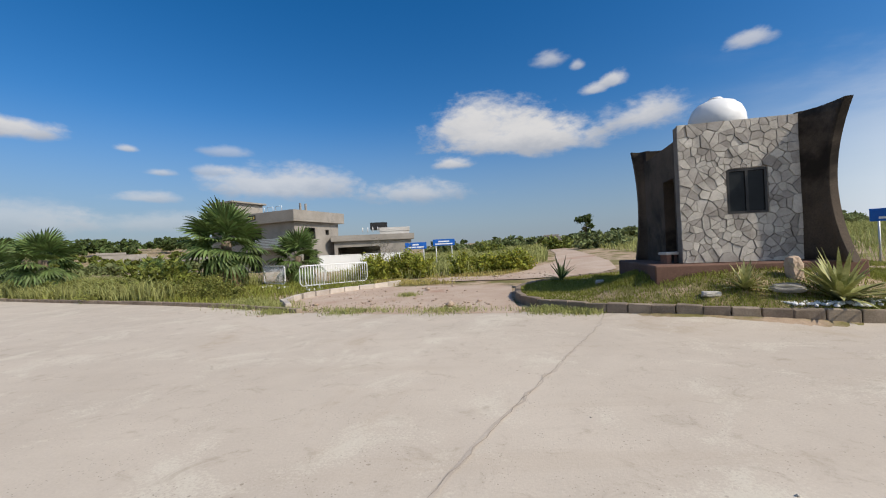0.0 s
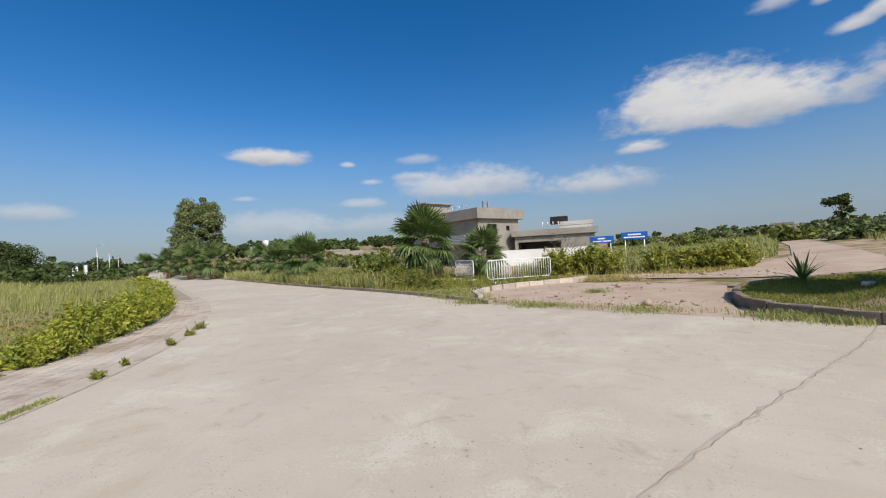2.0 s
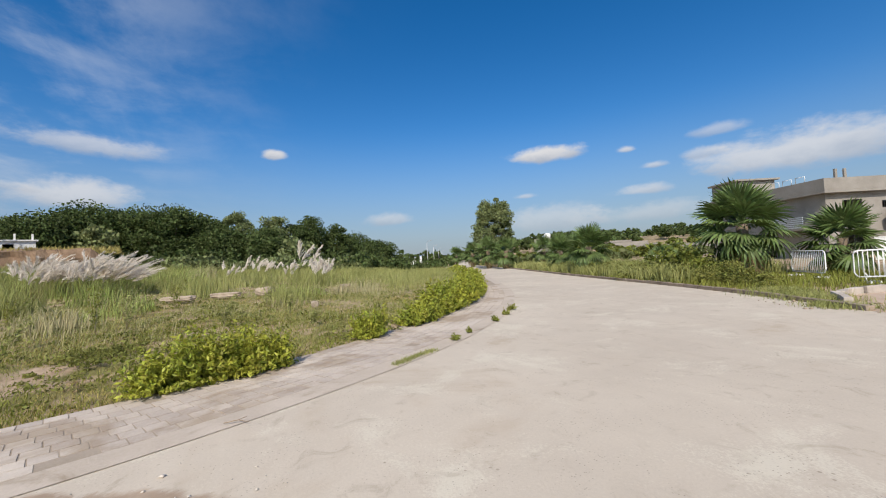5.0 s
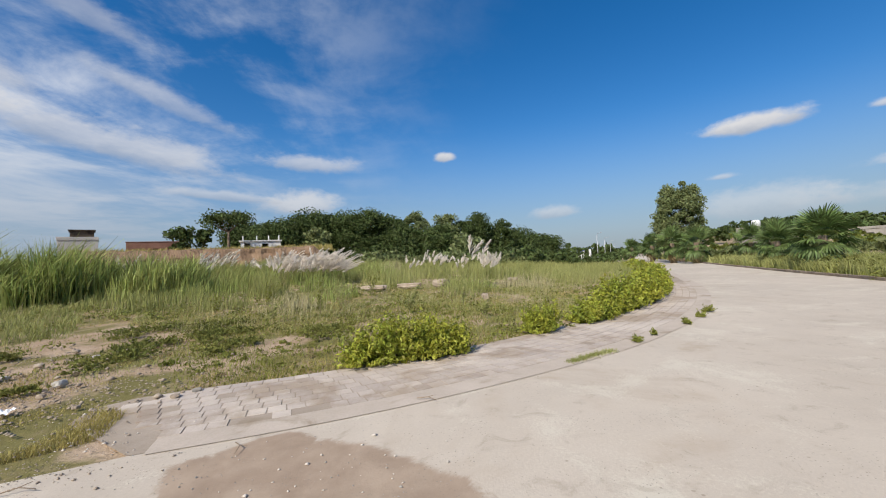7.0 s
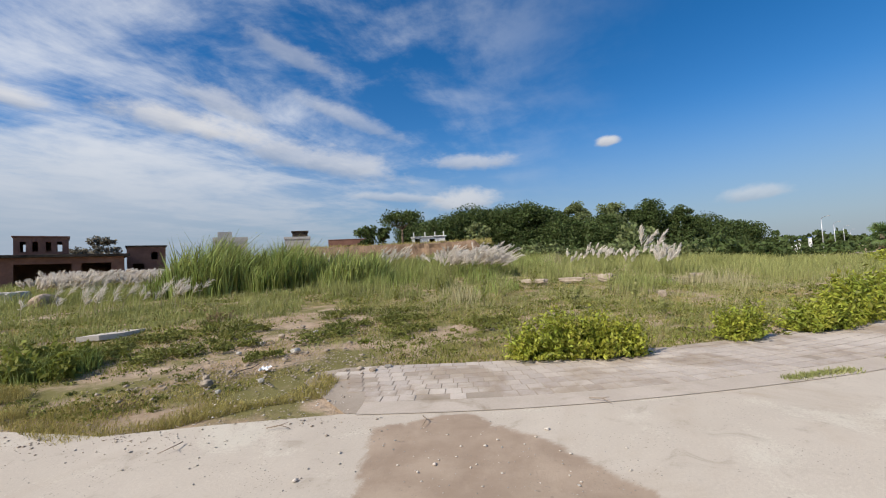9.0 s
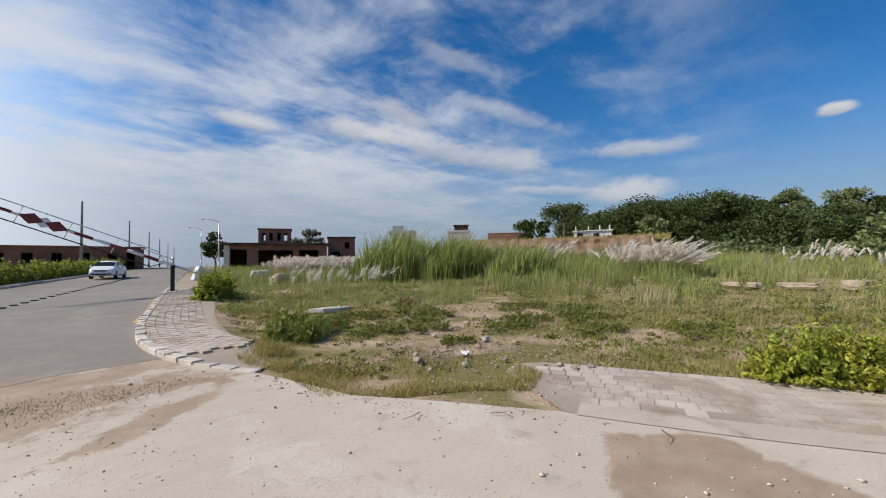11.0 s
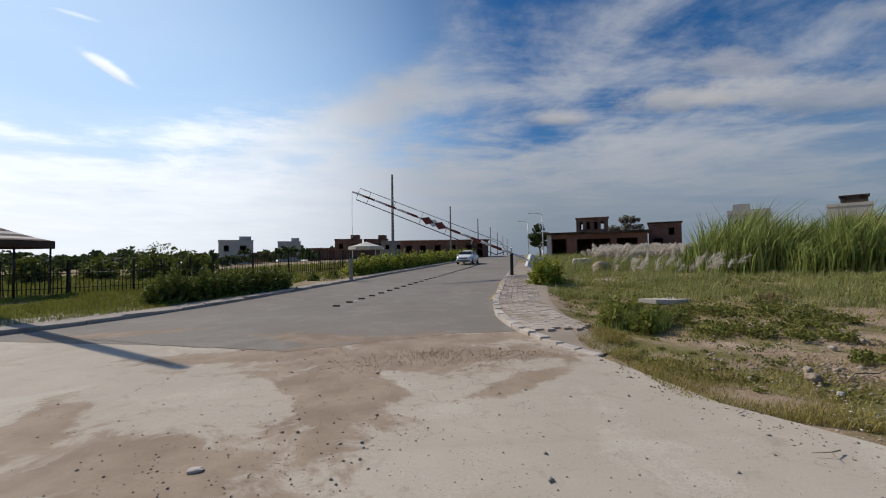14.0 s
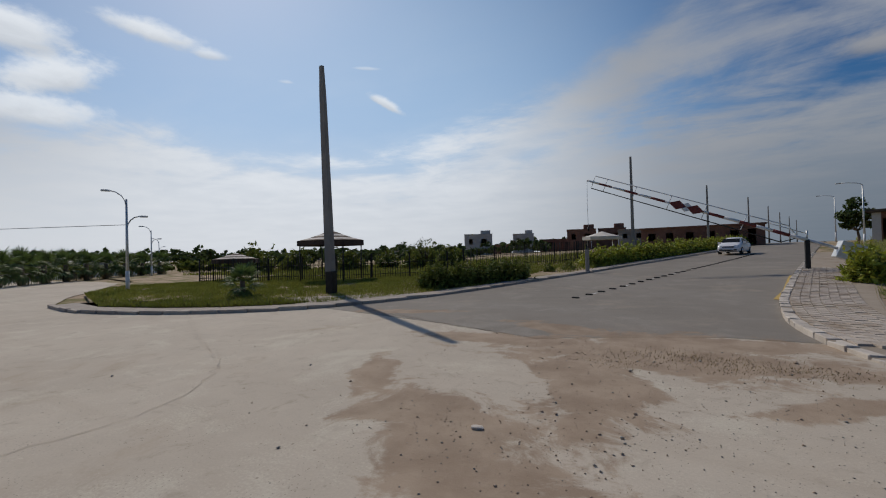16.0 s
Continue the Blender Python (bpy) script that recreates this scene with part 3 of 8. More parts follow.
# the side track: rough pale concrete, then bare earth running uphill
side_track = drape("road_3", [(-5.2, 13.2), (-2, 12.2), (1.2, 11.55), (1.25, 14.2), (1.5, 16.5), (1.6, 17.4), (-1, 18.9), (-4.2, 20.0), (-5.4, 18.9), (-6.2, 17.4), (-6.6, 15.6), (-6.5, 14.1)],
                   0.006, M["dirt"], "broken dusty side road mouth with gravel", "road", 2.0)
dirt_road = drape("road_4", [(-4.3, 22.0), (-4.2, 23.4), (0.5, 22.6), (3.0, 24.2), (6.0, 30), (8.3, 41), (10.4, 56), (14, 85), (16.5, 85), (12.4, 56), (10.6, 42), (9.4, 33), (8.4, 26.5), (7.0, 21.4), (5.2, 19.4), (2.2, 19.6), (-1, 20.8)],
                  0.008, M["dirt"], "bare reddish earth track running uphill", "road", 2.0)


def offset_line(line, d):
    """The polyline moved d to its left."""
    out = []
    for i, p in enumerate(line):
        a, b = line[max(i - 1, 0)], line[min(i + 1, len(line) - 1)]
        dx, dy = b[0] - a[0], b[1] - a[1]
        n = math.hypot(dx, dy) or 1
        out.append((p[0] - dy / n * d, p[1] + dx / n * d))
    return out


def resample(line, step):
    """Points every step along a polyline, with the heading of each."""
    out, left = [], 0.0
    for (x0, y0), (x1, y1) in zip(line, line[1:]):
        n = math.hypot(x1 - x0, y1 - y0)
        t = left
        while t < n:
            out.append((x0 + (x1 - x0) * t / n, y0 + (y1 - y0) * t / n, math.atan2(y1 - y0, x1 - x0)))
            t += step
        left = t - n
    return out


def smooth_line(line, k=2):
    for _ in range(k):
        new_line = [line[0]]
        for (x0, y0), (x1, y1) in zip(line, line[1:]):
            new_line += [(x0 * 0.75 + x1 * 0.25, y0 * 0.75 + y1 * 0.25), (x0 * 0.25 + x1 * 0.75, y0 * 0.25 + y1 * 0.75)]
        line = new_line + [line[-1]]
    return line


# verges and footpaths
WEST_IN = [(-104, 44.0), (-43, 20.6), (-24, 13.4), (-19.2, 11.0), (-15.2, 8.8), (-13.2, 7.2), (-11.2, 5.3), (-9.9, 3.8), (-8.9, 2.3), (-7.9, 0.9), (-6.9, -1.2), (-6.3, -3.0), (-5.6, -4.3)]
footpath = drape("pavement_1", WEST[1:-4] + WEST_IN[::-1], 0.004, M["joint_dirt"], "dusty footpath bed under worn pavers", "pavement", 2.0)
for v in footpath.data.vertices:
    if v.co.y < -3.6:
        v.co.z -= 0.045
RIGHT_IN = [(-2.9, -7.0), (-3.05, -8.6), (-3.2, -10.4), (-3.5, -12.4), (-4.1, -14.8), (-4.9, -17.6), (-5.7, -21.2), (-6.6, -26.2), (-10.3, -41.8)]
footpath_2 = drape("pavement_2", RIGHT_KERB[:10] + RIGHT_IN[::-1], 0.098, M["joint_dirt"], "dusty footpath bed beside the kerb", "pavement", 0.9)
for v in footpath_2.data.vertices:
    v.co.z -= 0.10 * min(1.0, max(0.0, (v.co.y + 9.0) / 1.8))
rim = [(x - 0.75, y - 0.1) for x, y in RIGHT_IN]
rim[0] = (-3.3, -6.0)
verts = [v for (x, y), (u, v_) in zip(RIGHT_IN, rim) for v in ((x + 0.05, y, hz(x, y) + 0.1 * min(1, max(0, (-7.2 - y) / 1.8))), (u, v_, hz(u, v_) - 0.06))]
shoulder = tagged(mesh_ob("ground_4", verts, [(2 * k, 2 * k + 1, 2 * k + 3, 2 * k + 2) for k in range(len(rim) - 1)], M["soil"]), "sloping dirt shoulder beside the footpath", "ground", kind="structure")
LAWN = LAWN_KERB + LEFT_KERB[1:7] + [(4, -57), (20, -50), (42, -40), (60, -30), (60, -20), (47, -17), (40, -15.6), (34, -12.4), (27.5, -8.4)]
lawn_bed = drape("ground_2", offset_line(LAWN_KERB[1:] + LEFT_KERB[1:7], 0.75) + LAWN[-9:], 0.085, M["soil"], "grassy verge between the roads", "ground", 3.0)
walk_strip = drape("pavement_3", offset_line(LAWN_KERB + LEFT_KERB[1:7], 0.12) + offset_line(LAWN_KERB + LEFT_KERB[1:7], 0.85)[::-1], 0.10, M["kerb"], "pale concrete edging strip", "pavement", 2.0)
ISLAND = [(8.6, 8.5), (6.85, 9.02), (5.71, 9.47), (4.84, 9.85), (3.56, 10.65), (2.55, 11.4), (1.75, 12.2), (1.4, 13.1), (1.35, 14.2), (1.6, 15.6), (2.4, 16.8), (3.6, 17.6), (6, 18.4), (10, 18.4), (13.5, 16.5), (14.5, 13), (13.5, 10), (11, 8.4)]
island = drape("ground_3", ISLAND, 0.15, M["soil"], "raised grass island round the gatehouse", "ground", 1.0)

# ---- tools for building things ----
def np_mesh(name, verts, tris, mat, parent=None):
    """A mesh of triangles from arrays."""
    me = bpy.data.meshes.new(name)
    nv, nf = len(verts), len(tris)
    me.vertices.add(nv)
    me.vertices.foreach_set("co", np.asarray(verts, np.float32).ravel())
    me.loops.add(3 * nf)
    me.loops.foreach_set("vertex_index", np.asarray(tris, np.int32).ravel())
    me.polygons.add(nf)
    me.polygons.foreach_set("loop_start", np.arange(0, 3 * nf, 3, dtype=np.int32))
    me.materials.append(mat)
    me.update(calc_edges=True)
    me.validate()
    ob = new(name, me)
    if parent:
        ob.parent = parent
    return ob


def thing(name, x, y, z=None, rz=0.0, label="", category="", group="", kind=""):
    """An Empty at a thing's base."""
    ob = new(name)
    ob.empty_display_size = 0.1
    ob.matrix_basis = pose(x, y, hz(x, y) if z is None else z, 0, 0, rz)
    return tagged(ob, label, category, group, kind)


def add_box(bm, x0, x1, y0, y1, z0, z1, bevel=0.0, turn=None):
    vs = [bm.verts.new((x, y, z)) for x in (x0, x1) for y in (y0, y1) for z in (z0, z1)]
    fs = [(0, 1, 3, 2), (4, 6, 7, 5), (0, 4, 5, 1), (2, 3, 7, 6), (0, 2, 6, 4), (1, 5, 7, 3)]
    faces = [bm.faces.new([vs[i] for i in f]) for f in fs]
    if turn:
        for v in vs:
            v.co = turn @ v.co
    if bevel:
        es = list({e for f in faces for e in f.edges})
        bmesh.ops.bevel(bm, geom=es, offset=bevel, segments=1, affect="EDGES")


def box_part(name, dims, mat, parent=None, label="", bevel=0.0, turn=None):
    bm = bmesh.new()
    add_box(bm, *dims, bevel=bevel, turn=turn)
    return part(name, bm, M[mat], parent, label)


def add_tube(bm, pts, radii, sides=8, cap=True):
    """A tube through points with a radius at each."""
    rings = []
    pts = [Vector(p) for p in pts]
    for i, p in enumerate(pts):
        d = (pts[min(i + 1, len(pts) - 1)] - pts[max(i - 1, 0)]).normalized()
        a = d.cross(Vector((0, 0, 1)) if abs(d.z) < 0.9 else Vector((1, 0, 0))).normalized()
        b = d.cross(a)
        r = radii[i] if isinstance(radii, (list, tuple)) else radii
        rings.append([bm.verts.new(p + (a * math.cos(2 * math.pi * k / sides) + b * math.sin(2 * math.pi * k / sides)) * r) for k in range(sides)])
    for r0, r1 in zip(rings, rings[1:]):
        for k in range(sides):
            f = bm.faces.new((r0[k], r0[(k + 1) % sides], r1[(k + 1) % sides], r1[k]))
            f.smooth = True
    if cap:
        bm.faces.new(rings[0][::-1])
        bm.faces.new(rings[-1])


def tube_part(name, pts, radii, mat, parent=None, label="", sides=8):
    bm = bmesh.new()
    add_tube(bm, pts, radii, sides)
    return part(name, bm, M[mat], parent, label)


def wall_bm(bm, w, h, t, holes, place):
    """A wall w wide, h high and t thick with holes (x0, x1, z0, z1) through it; place maps (x, y, z), y inwards."""
    xs = sorted({0, w, *[v for q in holes for v in q[:2]]})
    zs = sorted({0, h, *[v for q in holes for v in q[2:]]})

    def full(i, k):
        if not (0 <= i < len(xs) - 1 and 0 <= k < len(zs) - 1):
            return False
        cx, cz = (xs[i] + xs[i + 1]) / 2, (zs[k] + zs[k + 1]) / 2
        return not any(a < cx < b and c < cz < d for a, b, c, d in holes)

    def quad(*ps):
        bm.faces.new([bm.verts.new(place(*p)) for p in ps])

    for i in range(len(xs) - 1):
        for k in range(len(zs) - 1):
            if not full(i, k):
                continue
            x0, x1, z0, z1 = xs[i], xs[i + 1], zs[k], zs[k + 1]
            quad((x0, 0, z0), (x1, 0, z0), (x1, 0, z1), (x0, 0, z1))
            quad((x0, t, z0), (x0, t, z1), (x1, t, z1), (x1, t, z0))
            if not full(i - 1, k):
                quad((x0, 0, z0), (x0, 0, z1), (x0, t, z1), (x0, t, z0))
            if not full(i + 1, k):
                quad((x1, 0, z0), (x1, t, z0), (x1, t, z1), (x1, 0, z1))
            if not full(i, k - 1):
                quad((x0, 0, z0), (x0, t, z0), (x1, t, z0), (x1, 0, z0))
            if not full(i, k + 1):
                quad((x0, 0, z1), (x1, 0, z1), (x1, t, z1), (x0, t, z1))


def building(name, x, y, z, rz, w, d, h, mat, holes, label, category="house", parapet=0.0, over=0.15, slab=0.2, frames=True, group="", slab_mat=None):
    """A flat-roofed block: origin at its front-left corner, front along local x, depth along local y.
    holes: for the sides front, right, back, left, lists of (x0, x1, z0, z1)."""
    root = thing(name, x, y, z, rz, label, category, group)
    t = 0.23
    sides = [("front", w, lambda a, b, c: (a, b, c)), ("right", d - 2 * t, lambda a, b, c: (w - b, t + a, c)),
             ("back", w, lambda a, b, c: (w - a, d - b, c)), ("left", d - 2 * t, lambda a, b, c: (b, d - t - a, c))]
    for key, width, place in sides:
        bm = bmesh.new()
        hs = holes.get(key, [])
        wall_bm(bm, width, h, t, hs, place)
        wall = part("wall", bm, M[mat], root)
        if frames:
            for a, b, c, e in hs:
                if e - c > 1.9:
                    continue
                f = bmesh.new()
                s = 0.05
                for q in ((a, a + s, c, e), (b - s, b, c, e), (a + s, b - s, c, c + s), (a + s, b - s, e - s, e), ((a + b) / 2 - s / 2, (a + b) / 2 + s / 2, c + s, e - s)):
                    vs = [f.verts.new(place(px, py, pz)) for px in q[:2] for py in (0.08, 0.13) for pz in q[2:]]
                    for g in [(0, 1, 3, 2), (4, 6, 7, 5), (0, 4, 5, 1), (2, 3, 7, 6), (0, 2, 6, 4), (1, 5, 7, 3)]:
                        f.faces.new([vs[i] for i in g])
                part("window_frame", f, M["black_paint"], wall)
    box_part("roof", (-over, w + over, -over, d + over, h, h + slab), slab_mat or mat, root, bevel=0.02)
    box_part("floor_slab", (0.24, w - 0.24, 0.24, d - 0.24, -0.3, 0.03), "plaster", root)
    if parapet:
        bm = bmesh.new()
        o = over
        for q in ((-o, w + o, -o, -o + 0.15), (-o, w + o, d + o - 0.15, d + o), (-o, -o + 0.15, -o + 0.15, d + o - 0.15), (w + o - 0.15, w + o, -o + 0.15, d + o - 0.15)):
            add_box(bm, *q, h + slab, h + slab + parapet)
        part("parapet", bm, M[mat], root)
    return root


# ---- plants ----
RNG = np.random.default_rng(7)
WIND = np.array([-0.5, 0.86])


def blades(x, y, z, height, width, bend, rng, mat, name, wind=0.25, parent=None):
    """Grass blades: arrays of places, heights and widths; each blade is bent, three triangles."""
    n = len(x)
    a = rng.uniform(0, 2 * math.pi, n)
    sx, sy = np.cos(a) * width / 2, np.sin(a) * width / 2
    la = rng.uniform(0, 2 * math.pi, n)
    lean = bend * height * rng.uniform(0.2, 1.0, n)
    dx, dy = np.cos(la) * lean + WIND[0] * wind * height, np.sin(la) * lean + WIND[1] * wind * height
    v = np.empty((n, 5, 3))
    v[:, 0] = np.c_[x - sx, y - sy, z]
    v[:, 1] = np.c_[x + sx, y + sy, z]
    v[:, 2] = np.c_[x - sx * 0.8 + dx * 0.35, y - sy * 0.8 + dy * 0.35, z + height * 0.6]
    v[:, 3] = np.c_[x + sx * 0.8 + dx * 0.35, y + sy * 0.8 + dy * 0.35, z + height * 0.6]
    v[:, 4] = np.c_[x + dx, y + dy, z + height * (1 - 0.25 * np.minimum(bend, 1))]
    base = (np.arange(n) * 5)[:, None]
    tris = np.concatenate([base + [0, 1, 3], base + [0, 3, 2], base + [2, 3, 4]])
    return np_mesh(name, v.reshape(-1, 3), tris, mat, parent)


def leaves(centres, size, rng, mat, name, parent=None, droop=0.0, long=1.7):
    """Leaves: small bent diamonds at the given places, each two triangles."""
    n = len(centres)
    d = rng.normal(size=(n, 3))
    d[:, 2] -= droop
    d /= np.linalg.norm(d, axis=1, keepdims=True)
    u = np.cross(d, rng.normal(size=(n, 3)))
    u /= np.linalg.norm(u, axis=1, keepdims=True) + 1e-9
    s = (size * rng.uniform(0.6, 1.3, n))[:, None]
    v = np.empty((n, 4, 3))
    v[:, 0], v[:, 2] = centres - d * s * long / 2, centres + d * s * long / 2
    v[:, 1], v[:, 3] = centres + u * s / 2, centres - u * s / 2
    base = (np.arange(n) * 4)[:, None]
    return np_mesh(name, v.reshape(-1, 3), np.concatenate([base + [0, 1, 2], base + [0, 2, 3]]), mat, parent)


def inside(poly, x, y):
    """Whether the points lie in the polygon."""
    hit = np.zeros(len(x), bool)
    for (x0, y0), (x1, y1) in zip(poly, poly[1:] + poly[:1]):
        c = (y0 > y) != (y1 > y)
        with np.errstate(divide="ignore", invalid="ignore"):
            hit ^= c & (x < (x1 - x0) * (y - y0) / (y1 - y0 + 1e-12) + x0)
    return hit


def crown(centre, radii, clumps, n, spread, rng, low=-0.5):
    """Leaf places in clumps filling an uneven ellipsoid."""
    c = rng.normal(size=(clumps, 3))
    c /= np.linalg.norm(c, axis=1, keepdims=True)
    c[:, 2] = np.maximum(c[:, 2], low)
    c *= (rng.uniform(0.45, 1.0, clumps) ** 0.6)[:, None] * np.array(radii)
    size = rng.uniform(0.5, 1.25, clumps)
    k = rng.integers(0, clumps, n)
    p = rng.normal(size=(n, 3))
    p /= np.linalg.norm(p, axis=1, keepdims=True)
    p *= (rng.uniform(0, 1, n) ** 0.45 * size[k] * spread)[:, None] * np.array([1.2, 1.2, 0.8])
    return c[k] + p + np.array(centre), c + np.array(centre)


def tree(x, y, height, width, label, mat="leaf", trunk=0.3, clear=0.25, leaf=0.32, n=2600, clumps=26, seed=1, z=None, category="tree", group="", flat=1.0, stems=1, turn=0.0):
    rng = np.random.default_rng(seed)
    root = thing("tree", x, y, z, turn, label, category, group)
    ch = height * (1 - clear)
    bm = bmesh.new()
    tops, middles = [], []
    pts = []
    for s in range(stems):
        ox = (s - (stems - 1) / 2) * width * 0.42 if stems > 1 else 0
        hh = height * (1.0 if s % 2 else 0.94)
        centre = (ox, rng.uniform(-0.2, 0.2), hh - ch / 2 * 0.96)
        rad = (width / 2 * (0.6 if stems > 1 else 0.82), width / 2 * (0.6 if stems > 1 else 0.82), ch / 2 * 0.86 * flat)
        if flat < 1:
            centre = (ox, 0, height - ch / 2 * flat)
        p, c = crown(centre, rad, clumps, n // stems, (width * (0.6 if stems > 1 else 1)) * 0.2, rng, -0.9)
        pts.append(p)
        fork = Vector((ox * 0.5, 0, height * clear * 1.05))
        add_tube(bm, [(0, 0, -0.3), (ox * 0.2 + rng.uniform(-.1, .1), 0, fork.z * 0.5), fork], [trunk, trunk * 0.8, trunk * 0.62], 8)
        for k in range(min(9, clumps)):
            e = Vector(c[k])
            m = fork.lerp(e, 0.5) + Vector((0, 0, -0.08 * (e - fork).length))
            add_tube(bm, [fork, m, e], [trunk * 0.4, trunk * 0.25, trunk * 0.07], 5)
    part("trunk", bm, M["bark"], root)
    leaves(np.concatenate(pts), leaf, rng, M[mat], "crown", root)
    return root

# ---- the gatehouse and its island ----
def voronoi(w, h, n, rng, gap):
    """Irregular stone outlines filling w x h."""
    pts = []
    while len(pts) < n:
        p = np.array([rng.uniform(0, w), rng.uniform(0, h)])
        if all(np.hypot(*(p - q)) > 0.36 * math.sqrt(w * h / n) for q in pts):
            pts.append(p)
    cells = []
    for i, p in enumerate(pts):
        poly = [np.array(c, float) for c in ((0, 0), (w, 0), (w, h), (0, h))]
        for j, q in enumerate(pts):
            if i == j or not len(poly):
                continue
            nrm = (q - p) / np.linalg.norm(q - p)
            lim = (p + q) / 2 @ nrm - gap / 2
            out = []
            for a, b in zip(poly, poly[1:] + poly[:1]):
                da, db = a @ nrm - lim, b @ nrm - lim
                if da <= 0:
                    out.append(a)
                if (da < 0) != (db < 0) and abs(da - db) > 1e-9:
                    out.append(a + (b - a) * da / (da - db))
            poly = out
        if len(poly) >= 3:
            cells.append(poly)
    return cells


def clip_hole(poly, x0, x1, z0, z1):
    """The piece of a convex stone outside the opening that holds its middle best."""
    best, area0 = None, 0
    for axis, lim, sign in ((0, x0, 1), (0, x1, -1), (1, z0, 1), (1, z1, -1)):
        out = []
        for a, b in zip(poly, poly[1:] + poly[:1]):
            da, db = sign * (a[axis] - lim), sign * (b[axis] - lim)
            if da <= 0:
                out.append(a)
            if (da < 0) != (db < 0) and abs(da - db) > 1e-9:
                out.append(a + (b - a) * da / (da - db))
        if len(out) >= 3:
            ar = abs(sum(a[0] * b[1] - a[1] * b[0] for a, b in zip(out, out[1:] + out[:1]))) / 2
            if ar > area0:
                best, area0 = out, ar
    return best if area0 > 0.004 else None


def gatehouse():
    W, D, Ht = 2.5, 2.85, 3.32
    ang = math.degrees(math.atan2(11.55 - 11.93, 7.62 - 5.15))
    root = thing("gatehouse", 5.15, 11.93, 1.03, ang, "stone-clad gatehouse with flared weathered concrete corner fins", "building")
    t = 0.25
    win = (1.02, 1.84, 1.13, 2.17)
    sides = [(W, lambda a, b, c: (a, b, c), [win]), (D - 2 * t, lambda a, b, c: (W - b, t + a, c), []),
             (W, lambda a, b, c: (W - a, D - b, c), []), (D - 2 * t, lambda a, b, c: (b, D - t - a, c), [(1.45, 2.25, 0.02, 2.12)])]
    front = None
    for w, place, holes in sides:
        bm = bmesh.new()
        wall_bm(bm, w, Ht - (0.32 if holes and front else 0.02), t, holes, place)
        ob = part("wall", bm, M["mortar"] if front is None else M["dark_concrete"], root)
        front = front or ob
    box_part("roof", (t + 0.003, W - t - 0.003, t + 0.003, D - t - 0.003, Ht - 0.5, Ht - 0.32), "dark_concrete", root)
    box_part("floor_slab", (t, W - t, t, D - t, -0.2, 0.03), "plaster", root)
    fr = bmesh.new()
    for q in ((win[0], win[0] + 0.05, win[2], win[3]), (win[1] - 0.05, win[1], win[2], win[3]), (win[0] + 0.05, win[1] - 0.05, win[2], win[2] + 0.05),
              (win[0] + 0.05, win[1] - 0.05, win[3] - 0.05, win[3]), ((win[0] + win[1]) / 2 - 0.03, (win[0] + win[1]) / 2 + 0.03, win[2] + 0.05, win[3] - 0.05)):
        add_box(fr, q[0], q[1], -0.01, 0.06, q[2], q[3])
    window = part("window", fr, M["black_paint"], root, "dark sliding window frame")
    for a in (win[0] + 0.055, (win[0] + win[1]) / 2 + 0.035):
        box_part("pane", (a, a + 0.32, 0.02, 0.026, win[2] + 0.055, win[3] - 0.055), "glass", window)
    # flared corner fins
    def fin(name, cx, cy, dx, dy, fx, fy, side, bend, top):
        """A cove that leaves the corner along (dx, dy) and curls towards (fx, fy); it flares at head and foot."""
        bm = bmesh.new()
        ns, nu, th = 8, 16, 0.15
        grid = {}
        for back in (0, 1):
            for i in range(ns + 1):
                a = i / ns * math.pi / 2
                for k in range(nu + 1):
                    u = k / nu
                    fl = (2 * u - 1) ** 2
                    s1, s2 = side * (0.75 + 0.35 * fl) + th * back, bend * (0.62 + 0.42 * fl)
                    px = cx + dx * s1 * math.sin(a) + fx * s2 * (1 - math.cos(a)) - fx * th * back * math.cos(a)
                    py = cy + dy * s1 * math.sin(a) + fy * s2 * (1 - math.cos(a)) - fy * th * back * math.cos(a)
                    grid[back, i, k] = bm.verts.new((px, py, -0.05 + u * (Ht + 0.1 + top * (i / ns) ** 2)))
        def q(a, b, c, d, sm=True):
            f = bm.faces.new((a, b, c, d))
            f.smooth = sm
        for i in range(ns):
            for k in range(nu):
                q(grid[0, i, k], grid[0, i + 1, k], grid[0, i + 1, k + 1], grid[0, i, k + 1])
                q(grid[1, i, k], grid[1, i, k + 1], grid[1, i + 1, k + 1], grid[1, i + 1, k])
            for k in (0, nu):
                q(grid[0, i, k], grid[1, i, k], grid[1, i + 1, k], grid[0, i + 1, k], False)
        for k in range(nu):
            for i in (0, ns):
                q(grid[0, i, k], grid[0, i, k + 1], grid[1, i, k + 1], grid[1, i, k], False)
        bmesh.ops.recalc_face_normals(bm, faces=bm.faces[:])
        part(name, bm, M["dark_concrete"], root, "flared weathered concrete fin")
    fin("fin", W, 0.03, 1, 0, 0, -1, 0.34, 0.85, 0.0)
    fin("fin", 0.03, D, 0, 1, -1, 0, 0.25, 0.3, 0.06)
    fin("fin", W, D - 0.03, 1, 0, 0, 1, 0.34, 0.85, 0.16)
    # stones of the front
    rng = np.random.default_rng(3)
    for poly in voronoi(W, Ht, 270, rng, 0.007):
        c = np.mean(poly, 0)
        if any(win[0] - 0.01 < p[0] < win[1] + 0.01 and win[2] - 0.01 < p[1] < win[3] + 0.01 for p in poly + [c]) or (
                min(p[0] for p in poly) < win[0] and max(p[0] for p in poly) > win[1] and win[2] < c[1] < win[3]):
            poly = clip_hole(poly, win[0] - 0.02, win[1] + 0.02, win[2] - 0.02, win[3] + 0.02)
            if poly is None:
                continue
            c = np.mean(poly, 0)
        bm = bmesh.new()
        dep = rng.uniform(0.02, 0.045)
        tilt = rng.uniform(-0.03, 0.03, 2)
